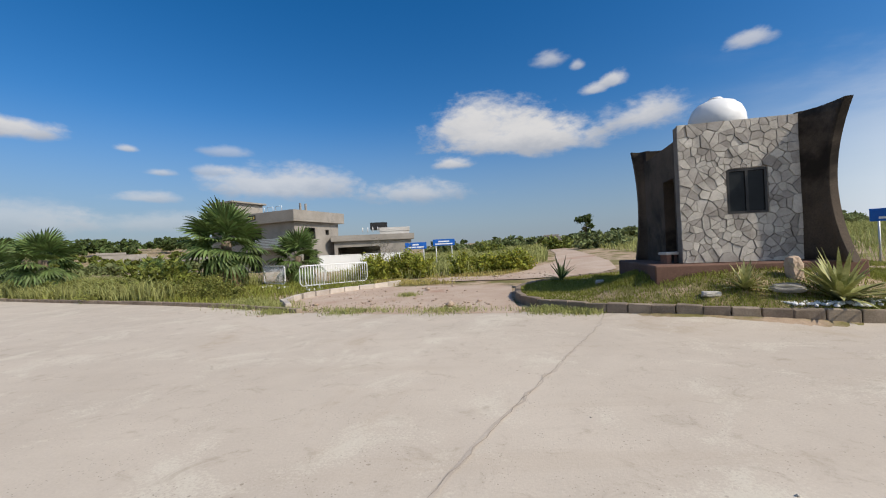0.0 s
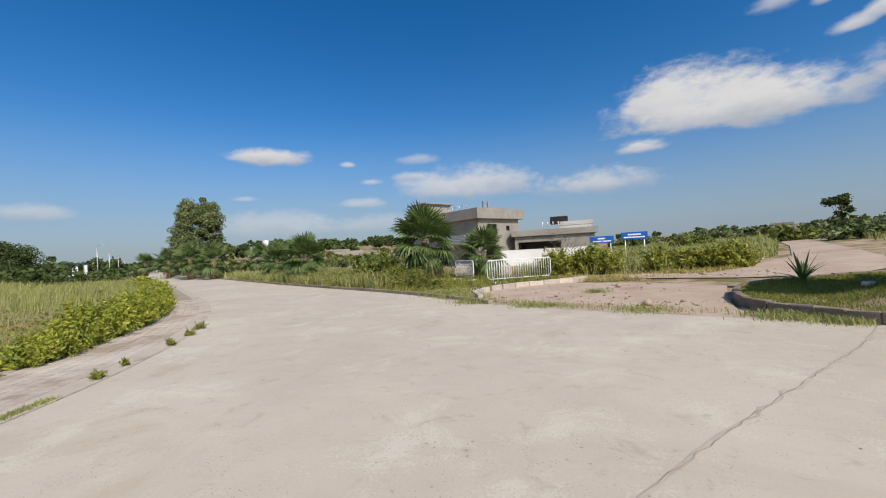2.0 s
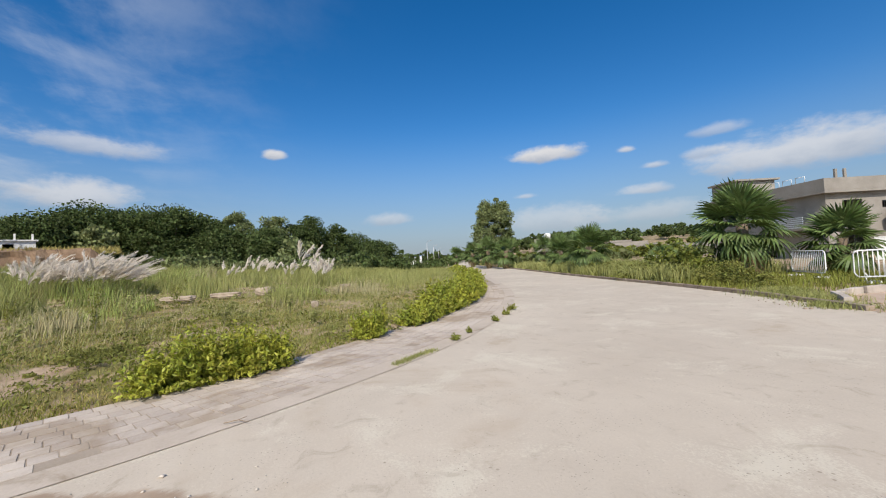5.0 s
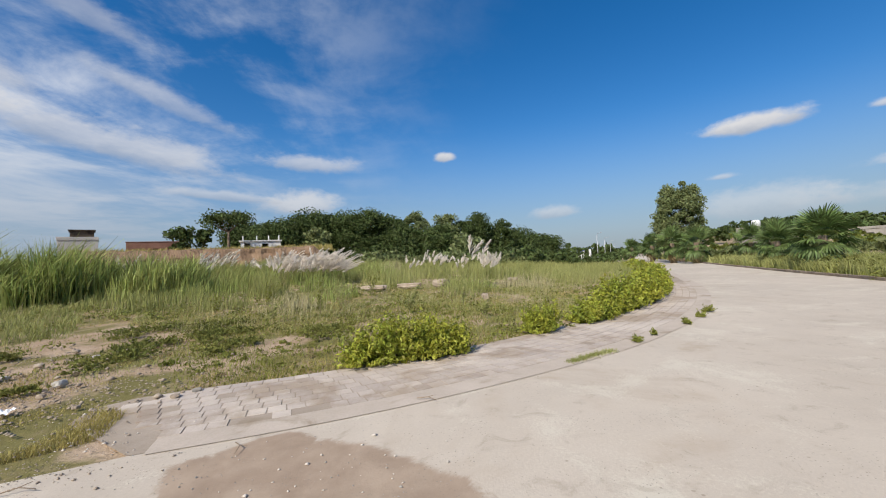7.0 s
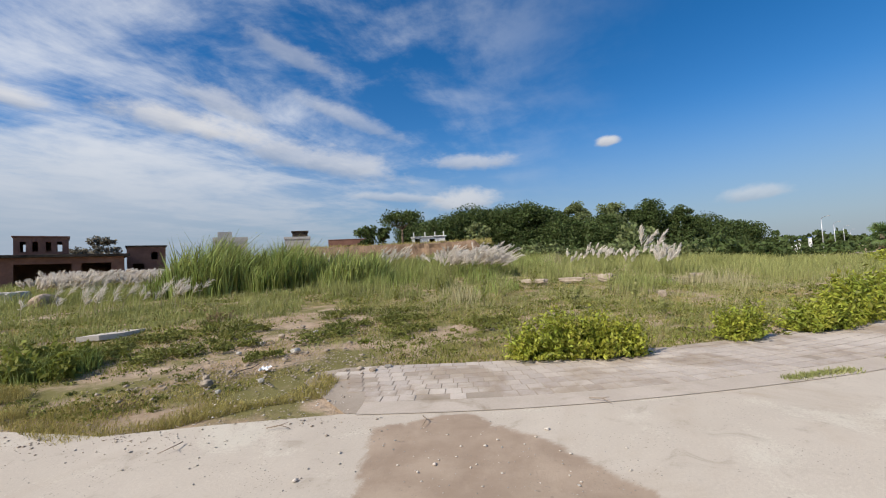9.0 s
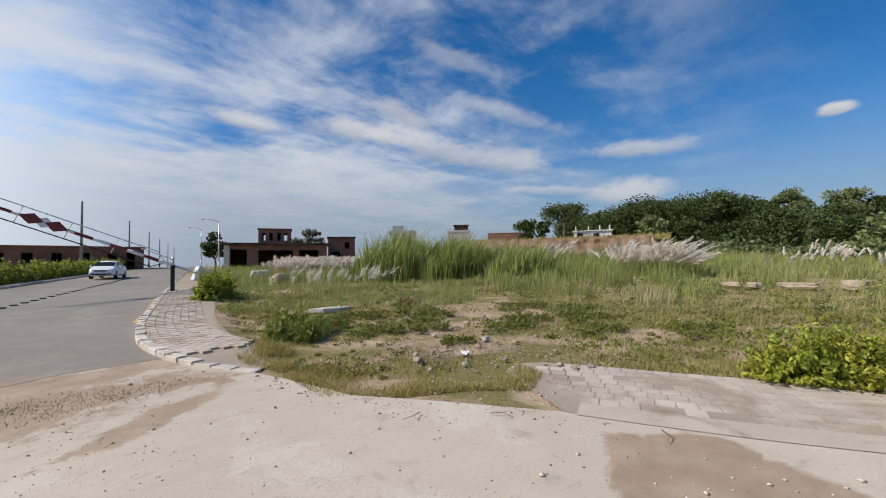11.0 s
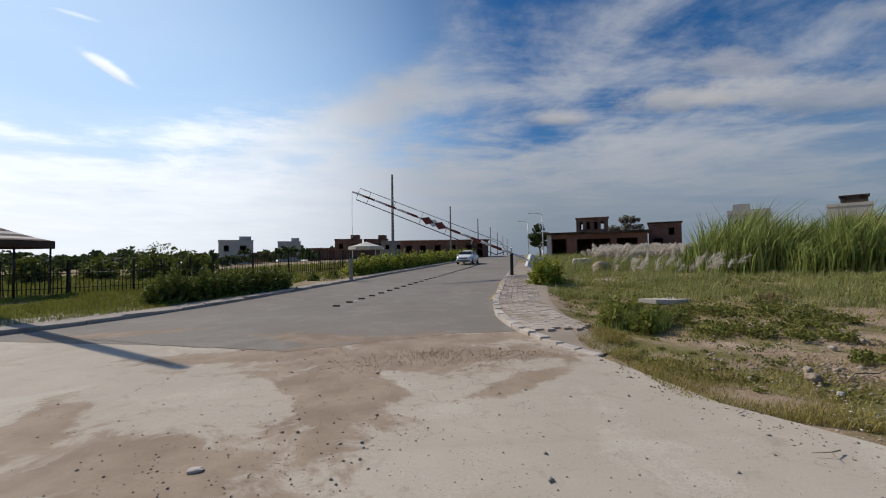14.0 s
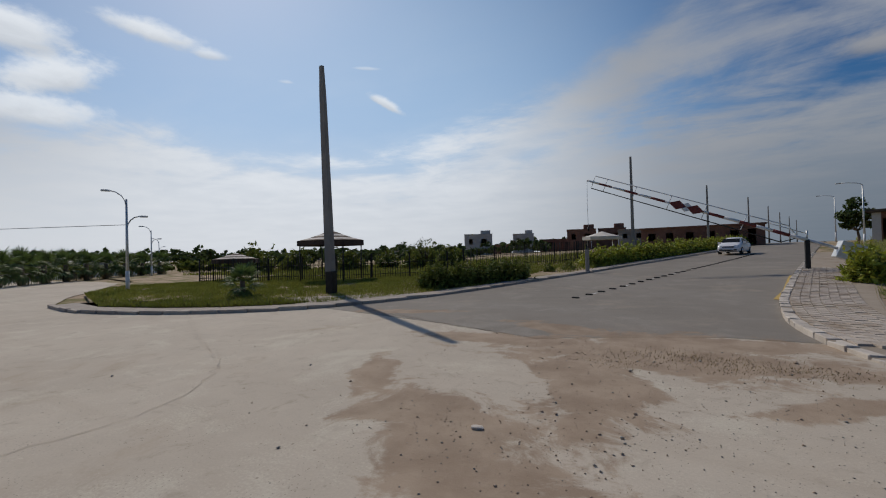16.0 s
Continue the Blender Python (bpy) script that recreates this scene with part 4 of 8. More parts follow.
        low = [bm.verts.new((p[0], -0.002, p[1])) for p in poly]
        mid = [bm.verts.new((p[0], -dep * 0.7, p[1])) for p in poly]
        topv = [bm.verts.new((c[0] + (p[0] - c[0]) * 0.955, -dep - (p - c) @ tilt, c[1] + (p[1] - c[1]) * 0.955)) for p in poly]
        m = len(poly)
        for k in range(m):
            j = (k + 1) % m
            bm.faces.new((low[k], low[j], mid[j], mid[k]))
            bm.faces.new((mid[k], mid[j], topv[j], topv[k]))
        bm.faces.new(topv)
        part("stone", bm, M["stone"], front)
    # plinth
    bm = bmesh.new()
    add_box(bm, -0.75, W + 0.9, -0.5, D + 0.6, -0.95, -0.01, 0.03)
    part("plinth", bm, M["dusk_brick"], root, "low dark red brick plinth")
    return root


def lathe(bm, profile, sides=24, centre=(0, 0, 0), sx=1.0, sy=1.0):
    rings = [[bm.verts.new((centre[0] + r * math.cos(2 * math.pi * k / sides) * sx, centre[1] + r * math.sin(2 * math.pi * k / sides) * sy, centre[2] + z)) for k in range(sides)] for r, z in profile]
    for a, b in zip(rings, rings[1:]):
        for k in range(sides):
            f = bm.faces.new((a[k], a[(k + 1) % sides], b[(k + 1) % sides], b[k]))
            f.smooth = True
    bm.faces.new(rings[0][::-1])
    bm.faces.new(rings[-1])


gatehouse()
tank = thing("water_tank", 6.95, 13.35, 4.38, 0, "white moulded plastic dome water tank on the roof", "water tank")
bm = bmesh.new()
lathe(bm, [(0.5, 0.0), (0.62, 0.12), (0.68, 0.35), (0.66, 0.55), (0.58, 0.74), (0.44, 0.88), (0.24, 0.97), (0.12, 1.0)])
shell = part("shell", bm, M["tank"], tank)
box_part("stand", (-0.5, 0.5, -0.5, 0.5, -0.36, 0.0), "dark_concrete", tank, "low concrete tank stand")
bm = bmesh.new()
lathe(bm, [(0.16, 0.97), (0.16, 1.03), (0.13, 1.05)])
part("lid", bm, M["tank"], tank)


def rock(name, x, y, sx, sy, sz, rz, mat, label, seed, lift=0.0, square=0.5, category="rock"):
    """An uneven boulder or slab resting on the ground."""
    rng = np.random.default_rng(seed)
    bm = bmesh.new()
    bmesh.ops.create_icosphere(bm, subdivisions=3, radius=1)
    off = Vector(rng.uniform(-9, 9, 3).tolist())
    for v in bm.verts:
        p = v.co.copy()
        m = max(abs(p.x), abs(p.y), abs(p.z))
        p = p.lerp(p / m * 0.85, square)
        p *= 1 + 0.22 * noise.noise(p * 1.3 + off) + 0.08 * noise.noise(p * 4 + off)
        v.co = (p.x * sx / 2, p.y * sy / 2, p.z * sz / 2 + sz * 0.36)
    ob = part(name, bm, M[mat])
    ob.matrix_basis = pose(x, y, hz(x, y) + lift, 0, 0, rz)
    return tagged(ob, label, category)


rock("rock", 6.75, 10.7, 0.36, 0.26, 0.62, 20, "boulder", "upright grey stone beside the plinth", 1, 0.1, 0.5)
rock("rock", 4.95, 10.5, 0.42, 0.26, 0.14, 10, "rock", "flat pale stone lying on the lawn", 2, 0.14)
rock("rock", 3.7, 13.6, 0.4, 0.25, 0.16, 60, "rock", "flat pale stone lying on the lawn", 3, 0.14)
rock("rock", 6.25, 10.25, 0.6, 0.35, 0.22, -20, "rock", "low grey stone slab among plants", 4, 0.13)
bench = thing("bench", 4.85, 12.1, 0.98, 10, "small block bench at the gatehouse wall", "bench")
box_part("seat", (0, 0.55, 0, 0.3, 0.26, 0.33), "pale_block", bench, bevel=0.015)
for a in (0.04, 0.4):
    box_part("leg", (a, a + 0.12, 0.03, 0.27, 0, 0.26), "brick", bench)


def rosette(name, x, y, n, length, width, label, mat, seed, lift=0.15, up=(15, 80), category="plant"):
    """A plant of long pointed leaves from one base, each leaf a part."""
    rng = np.random.default_rng(seed)
    root = thing(name, x, y, hz(x, y) + lift, 0, label, category)
    for k in range(n):
        a, e = rng.uniform(0, 2 * math.pi), radians(rng.uniform(*up))
        ln = length * rng.uniform(0.75, 1.1)
        bm = bmesh.new()
        rows = []
        for i in range(6):
            s = i / 5
            r = ln * s * math.cos(e) + 0.12 * ln * s * s * math.cos(e)
            z = ln * s * math.sin(e) - 0.28 * ln * s * s * math.cos(e)
            w = width * (0.55 + 1.2 * s - 1.75 * s * s) / 2 + 0.002
            fold = 0.25 * w
            c, s2 = math.cos(a), math.sin(a)
            rows.append([bm.verts.new((c * r - s2 * o * w, s2 * r + c * o * w, z + (fold if o else 0))) for o in (-1, 0, 1)])
        for p, q in zip(rows, rows[1:]):
            for j in (0, 1):
                f = bm.faces.new((p[j], p[j + 1], q[j + 1], q[j]))
                f.smooth = True
        part("leaf", bm, M[mat], root)
    return root


rosette("agave", 6.9, 9.85, 95, 1.05, 0.12, "variegated yellow-green agave on white pebbles", "agave", 5)
rosette("agave", 5.62, 10.5, 44, 0.62, 0.08, "small green spiky plant on the lawn", "agave", 6)
rosette("agave", 8.4, 9.6, 26, 0.6, 0.08, "variegated yellow-green agave beside the kerb", "agave", 8)
rosette("cycad", 3.3, 16.6, 26, 0.95, 0.1, "small dark cycad at the lawn's edge", "palm", 7)
rng = np.random.default_rng(11)
bm = bmesh.new()
for k in range(160):
    a, r = rng.uniform(0, 6.28), rng.uniform(0.15, 0.75)
    m = Matrix.Translation((6.9 + r * math.cos(a) * 1.4, 9.82 + r * math.sin(a) * 0.7, hz(6.9, 9.8) + 0.16)) @ Matrix.Diagonal((*rng.uniform(0.03, 0.06, 2), 0.03, 1))
    bmesh.ops.create_icosphere(bm, subdivisions=1, radius=1, matrix=m)
tagged(part("pebbles", bm, M["white_wall"]), "white pebbles spread round the agave", "pebbles", kind="stuff")


# ---- signs ----
def sign(x, y, w, h, z0, rz, rows, label):
    root = thing("road_sign", x, y, None, rz, label, "sign", "blue road signs")
    board = box_part("panel", (-w / 2, w / 2, -0.02, 0.02, z0, z0 + h), "blue_sign", root, bevel=0.008)
    for a, b, c, d in rows:
        box_part("lettering", (-w / 2 + a * w, -w / 2 + b * w, -0.026, -0.0205, z0 + c * h, z0 + d * h), "white_paint", board, "white lettering bar")
    for s in (-0.36, 0.36):
        tube_part("post", [(s * w, 0.05, -0.2), (s * w, 0.05, z0 + h * 0.9)], 0.03, "galv", root)
    return root


TXT = [(0.35, 0.65, 0.55, 0.75), (0.14, 0.5, 0.18, 0.36), (0.54, 0.88, 0.18, 0.36)]
sign(-3.7, 29.8, 1.5, 0.46, 1.62, 8, TXT, "blue road sign with two lines of white lettering")
sign(-1.75, 30.2, 1.55, 0.46, 1.7, 4, [(0.25, 0.75, 0.55, 0.75), (0.1, 0.9, 0.18, 0.36)], "blue road sign with long white lettering")
sign(13.9, 15.6, 1.5, 0.42, 1.5, -42, TXT, "blue road sign beyond the lawn")


# ---- crowd barriers ----
def barrier(x0, y0, x1, y1, label):
    ln = math.hypot(x1 - x0, y1 - y0)
    root = thing("crowd_barrier", x0, y0, min(hz(x0, y0), hz(x1, y1)) + 0.1, math.degrees(math.atan2(y1 - y0, x1 - x0)), label, "barrier", "white crowd barriers")
    r = 0.1
    pts = [(r, 0, 0.14), (0.03, 0, 0.14 + r), (0, 0, 0.3), (0, 0, 0.95), (0.04, 0, 1.02), (0.12, 0, 1.06), (ln - 0.12, 0, 1.06), (ln - 0.04, 0, 1.02), (ln, 0, 0.95), (ln, 0, 0.3), (ln - 0.03, 0, 0.14 + r), (ln - r, 0, 0.14), (r, 0, 0.14)]
    tube_part("frame", pts, 0.024, "white_paint", root)
    n = int(ln / 0.125)
    for k in range(1, n):
        tube_part("bar", [(ln * k / n, 0, 0.14), (ln * k / n, 0, 1.06)], 0.011, "white_paint", root, sides=6)
    for a in (0.3, ln - 0.3):
        box_part("foot", (a - 0.025, a + 0.025, -0.3, 0.3, -0.08, 0.0), "white_paint", root)
        tube_part("leg", [(a, 0, -0.04), (a, 0, 0.15)], 0.02, "white_paint", root)
    return root


barrier(-7.75, 19.7, -5.25, 22.1, "white steel crowd barrier on the kerb corner")
barrier(-7.6, 19.95, -6.9, 20.6, "short white barrier leaning behind another")
barrier(-11.3, 23.2, -9.4, 21.7, "white steel crowd barrier among palms")
barrier(-20.2, 25.0, -18.4, 24.3, "white steel crowd barrier lost in weeds")


# ---- fan palms ----
def frond_mesh(name, rng, ribs, radius, petiole, droop):
    """One fan frond: a stalk along +x and a fan of split leaflets."""
    verts, tris = [], []
    def strip(path, widths):
        base = len(verts)
        for (p, side), w in zip(path, widths):
            verts.extend([p - side * w, p + side * w])
        for i in range(len(path) - 1):
            a = base + 2 * i
            tris.extend([(a, a + 1, a + 3), (a, a + 3, a + 2)])
    up = np.array([0, 0, 1.0])
    st = [(np.array([petiole * s, 0, -0.10 * petiole * s * s]), np.array([0, 1.0, 0])) for s in (0, 0.5, 1)]
    strip(st, (0.022, 0.017, 0.012))
    tip = st[-1][0]
    for k in range(ribs):
        a = radians(-118 + 236 * k / (ribs - 1)) + rng.uniform(-0.03, 0.03)
        ln = radius * (1 - 0.28 * abs(a) / 2.1) * rng.uniform(0.9, 1.06)
        d = np.array([math.cos(a), math.sin(a), 0.0])
        side = np.array([-math.sin(a), math.cos(a), 0.0]) 
        path = []
        for s in (0.02, 0.45, 0.75, 1.0):
            z = 0.10 * ln * s * (1 - s) - droop * ln * max(0, s - 0.4) ** 1.6 - 0.12 * abs(a) * ln * s * 0.3
            path.append((tip + d * ln * s * (1 - 0.12 * droop * s) + up * z, side + up * 0.3 * (1 if k % 2 else -1)))
        w = ln * 2.05 / (ribs - 1) * 1.05
        strip(path, (0.012, w * 0.48, w * 0.42, 0.004))
    me = bpy.data.meshes.new(name)
    me.from_pydata([tuple(v) for v in verts], [], tris)
    me.update()
    return me


FRONDS = []
for k in range(5):
    me = frond_mesh("frond", np.random.default_rng(40 + k), 22, 0.92, 0.75, (0.25, 0.45, 0.6, 0.85, 1.2)[k])
    me.materials.append(M["palm"] if k < 4 else M["dead_leaf"])
    FRONDS.append(me)


def fan_palm(x, y, height, spread, seed, label, group="fan palms by the road", n=38, z=None):
    """A fan palm height high and about spread across."""
    rng = np.random.default_rng(seed)
    root = thing("palm_tree", x, y, z, 0, label, "palm tree", group)
    k = spread / 3.0
    hub = max(0.35, height - 1.35 * k)
    bm = bmesh.new()
    add_tube(bm, [(0, 0, -0.2), (0.02, 0, hub * 0.5), (0, 0.02, hub)], [0.26 * k, 0.2 * k, 0.17 * k], 10)
    part("trunk", bm, M["bark"], root)
    for i in range(n):
        f = (i + 0.5) / n
        el = 82 - 150 * f ** 1.15 + rng.uniform(-8, 8)
        az = i * 137.5 + rng.uniform(-15, 15)
        kind = 0 if f < 0.25 else 1 if f < 0.5 else 2 if f < 0.75 else 3
        if f > 0.93:
            kind = 4
        ob = new("frond", FRONDS[kind])
        ob.parent = root
        s = k * rng.uniform(0.85, 1.1)
        ob.matrix_basis = Matrix.Translation((0, 0, hub - 0.25 * k * f)) @ pose(0, 0, 0, 0, 0, az) @ pose(0, 0, 0, rng.uniform(-25, 25), -el, 0) @ Matrix.Scale(s, 4)
    return root


fan_palm(-12.4, 21.6, 4.5, 4.2, 1, "tall green fan palm with a skirt of drooping fronds", n=48)
fan_palm(-10.4, 25.6, 3.2, 3.5, 2, "green fan palm behind the crowd barriers", n=40)
fan_palm(-24.0, 22.9, 3.7, 3.6, 3, "green fan palm above weeds", n=40)
fan_palm(-30.5, 25.6, 3.3, 3.0, 4, "green fan palm above weeds")
fan_palm(-22.4, 28.8, 1.9, 2.4, 5, "small green fan palm", n=24)
fan_palm(-19.0, 26.8, 1.6, 2.2, 6, "small green fan palm", n=24)
for k in range(9):
    d = 58 + k * 5.5
    az = radians(58.5 + 2.0 * math.sin(k * 2.1) + k * 0.75)
    fan_palm(-d * math.sin(az), d * math.cos(az) + 1.0, 4.6 + (k % 3) * 0.4, 4.6, 20 + k, "dark green fan palm in a roadside row", n=24)
for k, (a, d) in enumerate(((52.5, 62), (50.5, 56), (48.6, 60))):
    fan_palm(-d * math.sin(radians(a)), d * math.cos(radians(a)), 4.4, 4.2, 35 + k, "dark green fan palm in a roadside row", n=24)


# ---- houses to the north ----
def polar(az, d):
    return -d * math.sin(radians(az)), d * math.cos(radians(az)) + 1.0


# two-storey house: near corner at the polar place, one face to the sun
hx, hy = polar(23.6, 47)
h1 = building("house", hx, hy, 0.0, 23.6 + 45, 7.2, 13.6, 5.5, "plaster",
              {"front": [(1.6, 3.2, 3.6, 4.9), (4.9, 5.5, 4.1, 4.7), (1.2, 3.4, 0.9, 2.4)],
               "left": [(6.3, 8.4, 3.35, 5.1), (2.2, 3.6, 3.6, 4.9), (6.0, 8.2, 0.1, 2.5), (1.5, 3.5, 0.9, 2.4)]},
              "unfinished two-storey house in grey cement plaster", parapet=1.0, over=0.55, slab=0.25)
box_part("stair_tower", (0.2, 4.6, 10.0, 13.7, 5.76, 8.5), "plaster", h1)
box_part("tower_roof", (-0.1, 4.9, 9.6, 14.0, 8.5, 8.7), "plaster", h1, bevel=0.02)
box_part("tower_window", (0.16, 0.195, 10.6, 11.3, 7.5, 8.1), "black_paint", h1)
for k in range(6):
    box_part("balcony_slat", (-1.25, -1.2, 0.9, 4.6, 2.75 + 0.17 * k, 2.86 + 0.17 * k), "galv", h1)
box_part("balcony", (-1.3, -0.02, 0.8, 4.7, 2.55, 2.72), "plaster", h1)
for k in range(3):
    bm = bmesh.new()
    add_tube(bm, [(-0.48, 1.2 + k * 1.3, 6.7), (-0.48, 1.2 + k * 1.3, 7.25), (-0.48, 2.1 + k * 1.3, 7.25), (-0.48, 2.1 + k * 1.3, 6.7)], 0.03, 6)
    part("roof_rail", bm, M["white_paint"], h1)
for k in range(2):
    box_part("reinforcement_stub", (0.5 + 0.8 * k, 0.7 + 0.8 * k, -0.5, -0.35, 6.75, 7.5), "plaster", h1)
plate = box_part("banner", (-0.57, -0.552, 5.2, 6.6, 6.0, 6.55), "black_paint", h1, "dark banner with yellow marks")
for k in range(3):
    box_part("banner_mark", (-0.576, -0.5705, 5.35 + 0.4 * k, 5.6 + 0.4 * k, 6.12, 6.42), "yellow_paint", plate)

hx, hy = polar(18.6, 50)
h2 = building("house", hx, hy, 0.0, 14, 9.2, 7, 3.2, "plaster", {"front": [(0.4, 5.4, 0.05, 2.5)], "left": [(1.5, 4.5, 0.9, 2.5)]},
              "single-storey unfinished house with an open car porch", parapet=0.5, over=0.35, slab=0.2)
for k in range(4):
    tube_part("roof_rail", [(3.4 + k * 0.6, -0.3, 4.2), (3.4 + k * 0.6, -0.3, 4.75)], 0.05, "white_paint", h2)
h3 = building("house", *polar(12.4, 53), 0.0, 10, 3.8, 6, 4.4, "pale_block", {}, "white-washed house block beside an unfinished one", parapet=0.3, over=0.05, frames=False)
box_part("roof_room", (-1.3, 0.9, 1.5, 4, 4.8, 5.7), "black_paint", h3, "dark roof frame")
wall = building("boundary_wall", *polar(20.5, 40.5), 0.0, 15, 8.0, 0.6, 1.55, "white_wall", {}, "long white-washed boundary wall", "wall", over=0.02, slab=0.08, frames=False)
h4 = building("house", *polar(54.2, 78), -0.3, 53, 4.5, 6, 4.2, "plaster", {"front": [(0.6, 2.2, 0.1, 2.6), (3.2, 5, 1.2, 2.6)], "left": [(2, 4, 0.1, 2.6)]}, "unfinished grey house behind palms", parapet=0.6, over=0.3)
tank2 = thing("water_tank", *polar(52.6, 80), 4.6, 0, "white roof water tank", "water tank")
bm = bmesh.new()
lathe(bm, [(0.6, 0), (0.62, 0.9), (0.5, 1.15), (0.2, 1.25)], 14)
part("shell", bm, M["tank"], tank2)
for k, (a, d, w, h, mt) in enumerate(((41.5, 120, 10, 5, "plaster"), (38.5, 105, 8, 4, "pale_block"), (36.2, 110, 9, 4.5, "plaster"), (44.5, 140, 12, 6, "pale_block"), (33.5, 96, 4, 3.5, "white_wall"), (349.5, 150, 10, 5, "pale_block"))):
    building("house", *polar(a, d), hz(*polar(a, d)) - 0.8, a, w * 0.5, 5, h * 0.55, "plaster", {"front": [(1, 2.4, 1, 2.4), (w - 2.6, w - 1.2, 1, 2.4)]}, "small distant plastered house", group="distant houses", frames=False, parapet=0.4)


# ---- hedges and bushes ----
def bush(name, pts, label, mat, seed, leaf=0.07, n=900, group="", category="bush", flowers=0, stems=True):
    """pts: (x, y, radius, height) of its lobes; leaves fill a domed outline, twigs inside."""
    rng = np.random.default_rng(seed)
    x0, y0 = pts[0][:2]
    root = thing(name, x0, y0, None, 0, label, category, group)
    zb = hz(x0, y0)
    cl, bm = [], bmesh.new()
    for x, y, r, h in pts:
        m = max(40, int(n * r * h / 0.5))
        per = 13
        q = max(6, m // per)
        d = rng.normal(size=(q, 3))
        d /= np.linalg.norm(d, axis=1, keepdims=True)
        d[:, 2] = np.abs(d[:, 2])
        reach = rng.uniform(0.55, 1.18, q) * (1 + 0.18 * np.sin(d[:, 0] * 7 + seed) * np.cos(d[:, 1] * 6 + x))
        d = d * np.array([r, r, h * 0.95]) * reach[:, None]
        u = np.tile(np.linspace(0.42, 1.0, per), q) + rng.uniform(-0.03, 0.03, q * per)
        i = np.repeat(np.arange(q), per)
        c = d[i] * u[:, None]
        c[:, 2] = d[i, 2] * u**0.75 + h * 0.1 * u**3
        c += rng.normal(size=c.shape) * leaf * 0.75 * (1.15 - 0.6 * u)[:, None]
        c[:, 2] = np.maximum(c[:, 2], 0.01)
        m = len(c)
        zoff = hz(x, y) - zb
        cl.append(c + np.array([x - x0, y - y0, zoff + 0.02]))
        for k in range(max(5, int(7 * r)) if stems else 0):
            e = cl[-1][rng.integers(0, m)]
            add_tube(bm, [(x - x0 + rng.uniform(-.1, .1) * r, y - y0 + rng.uniform(-.1, .1) * r, zoff - 0.03), tuple(e * 1.0)], [0.012, 0.004], 4)
    if stems:
        part("branchwork", bm, M["bark"], root)
    else:
        bm.free()
    c = np.concatenate(cl)
    leaves(c, leaf, rng, M[mat], "foliage", root, long=2.5)
    if flowers:
        k = rng.choice(len(c), flowers, replace=False)
        leaves(c[k] * np.array([1.03, 1.03, 1.05]), leaf * 0.8, rng, M["flower"], "blossom", root, long=1.0)
    return root


rng = np.random.default_rng(5)
line = [(-6.2, 26.0), (-5.0, 25.4), (-4.0, 25.2), (-3.1, 25.0), (-2.2, 24.9)]
bush("flowering_hedge", [(x + rng.uniform(-.2, .2), y + rng.uniform(-.2, .3), 0.95, 1.35 + rng.uniform(-.2, .15)) for x, y, _ in resample(line, 0.7)], "dense green hedge with yellow flowers", "flower_hedge", 61, 0.085, 1000, category="hedge", flowers=700)
line = [(-0.6, 24.8), (1.0, 24.4), (2.9, 24.6)]
bush("flowering_hedge", [(x + rng.uniform(-.2, .2), y + rng.uniform(-.2, .3), 0.85, 1.15 + rng.uniform(-.2, .15)) for x, y, _ in resample(line, 0.7)], "dense green hedge with yellow flowers", "flower_hedge", 62, 0.085, 1000, category="hedge", flowers=700)
tree(*polar(12.5, 38), 3.0, 3.2, "thin bare grey shrub by the white wall", "leaf_brown", 0.06, 0.2, 0.08, 500, 16, 71, category="shrub")
bush("shrub", [(-15.6, 20.6, 1.3, 1.5), (-14.3, 20.2, 1.1, 1.7), (-13.4, 20.0, 1.0, 1.2)], "dark leafy shrub beneath the palm", "hedge", 63, 0.11, 500, category="shrub")
for k in range(16):
    a, d = rng.uniform(-46, 8), rng.uniform(38, 75)
    x, y = polar(a, d)
    if -11 < a < -6 or (a > 0 and d < 45):
        continue
    bush("shrub", [(x, y, 1.6, 1.5), (x + 1.5, y + 0.6, 1.3, 1.1)], "scrubby green roadside shrub", "leaf_light" if k % 3 else "hedge", 100 + k, 0.22, 130, "scrub on the slope", "shrub")
tree(*polar(-15.9, 74), 5.6, 3.0, "small dark tree standing on the slope", "leaf", 0.14, 0.2, 0.3, 900, 14, 72)

# ---- the field, its grass, trees and houses ----
def patchy(x, y, s, seed):
    """A smooth pattern from 0 to 1."""
    return 0.5 + 0.25 * (np.sin(x * s + 1.3 * seed + 1.7 * np.sin(y * s * 0.7 + seed)) + np.sin(y * s * 1.3 + 0.6 * seed + 1.9 * np.sin(x * s * 0.53 - seed)))


FIELD = [(-5.6, -4.3), (-6.3, -3.0), (-6.9, -1.2), (-7.9, 0.9), (-8.9, 2.3), (-9.9, 3.8), (-11.2, 5.3), (-13.2, 7.2), (-15.2, 8.8), (-19.2, 11.0), (-24, 13.4), (-43, 20.6), (-104, 44),
         (-104, -80), (-36, -110), (-10.3, -41.8), (-6.6, -26.2), (-5.7, -21.2), (-4.9, -17.6), (-4.1, -14.8), (-3.5, -12.4), (-3.2, -10.4), (-3.05, -8.6), (-2.9, -7.0), (-3.1, -5.4), (-4.0, -4.5)]


def scatter(poly, n, rng, r0, r1, power=1.0, az=None):
    """Places in a polygon between two distances from the crossing, thinning outwards."""
    r = r0 + (r1 - r0) * rng.uniform(0, 1, n) ** power
    a = np.radians(rng.uniform(*(az or (60, 170)), n))
    x, y = -r * np.sin(a), r * np.cos(a)
    k = inside(poly, x, y)
    return x[k], y[k]


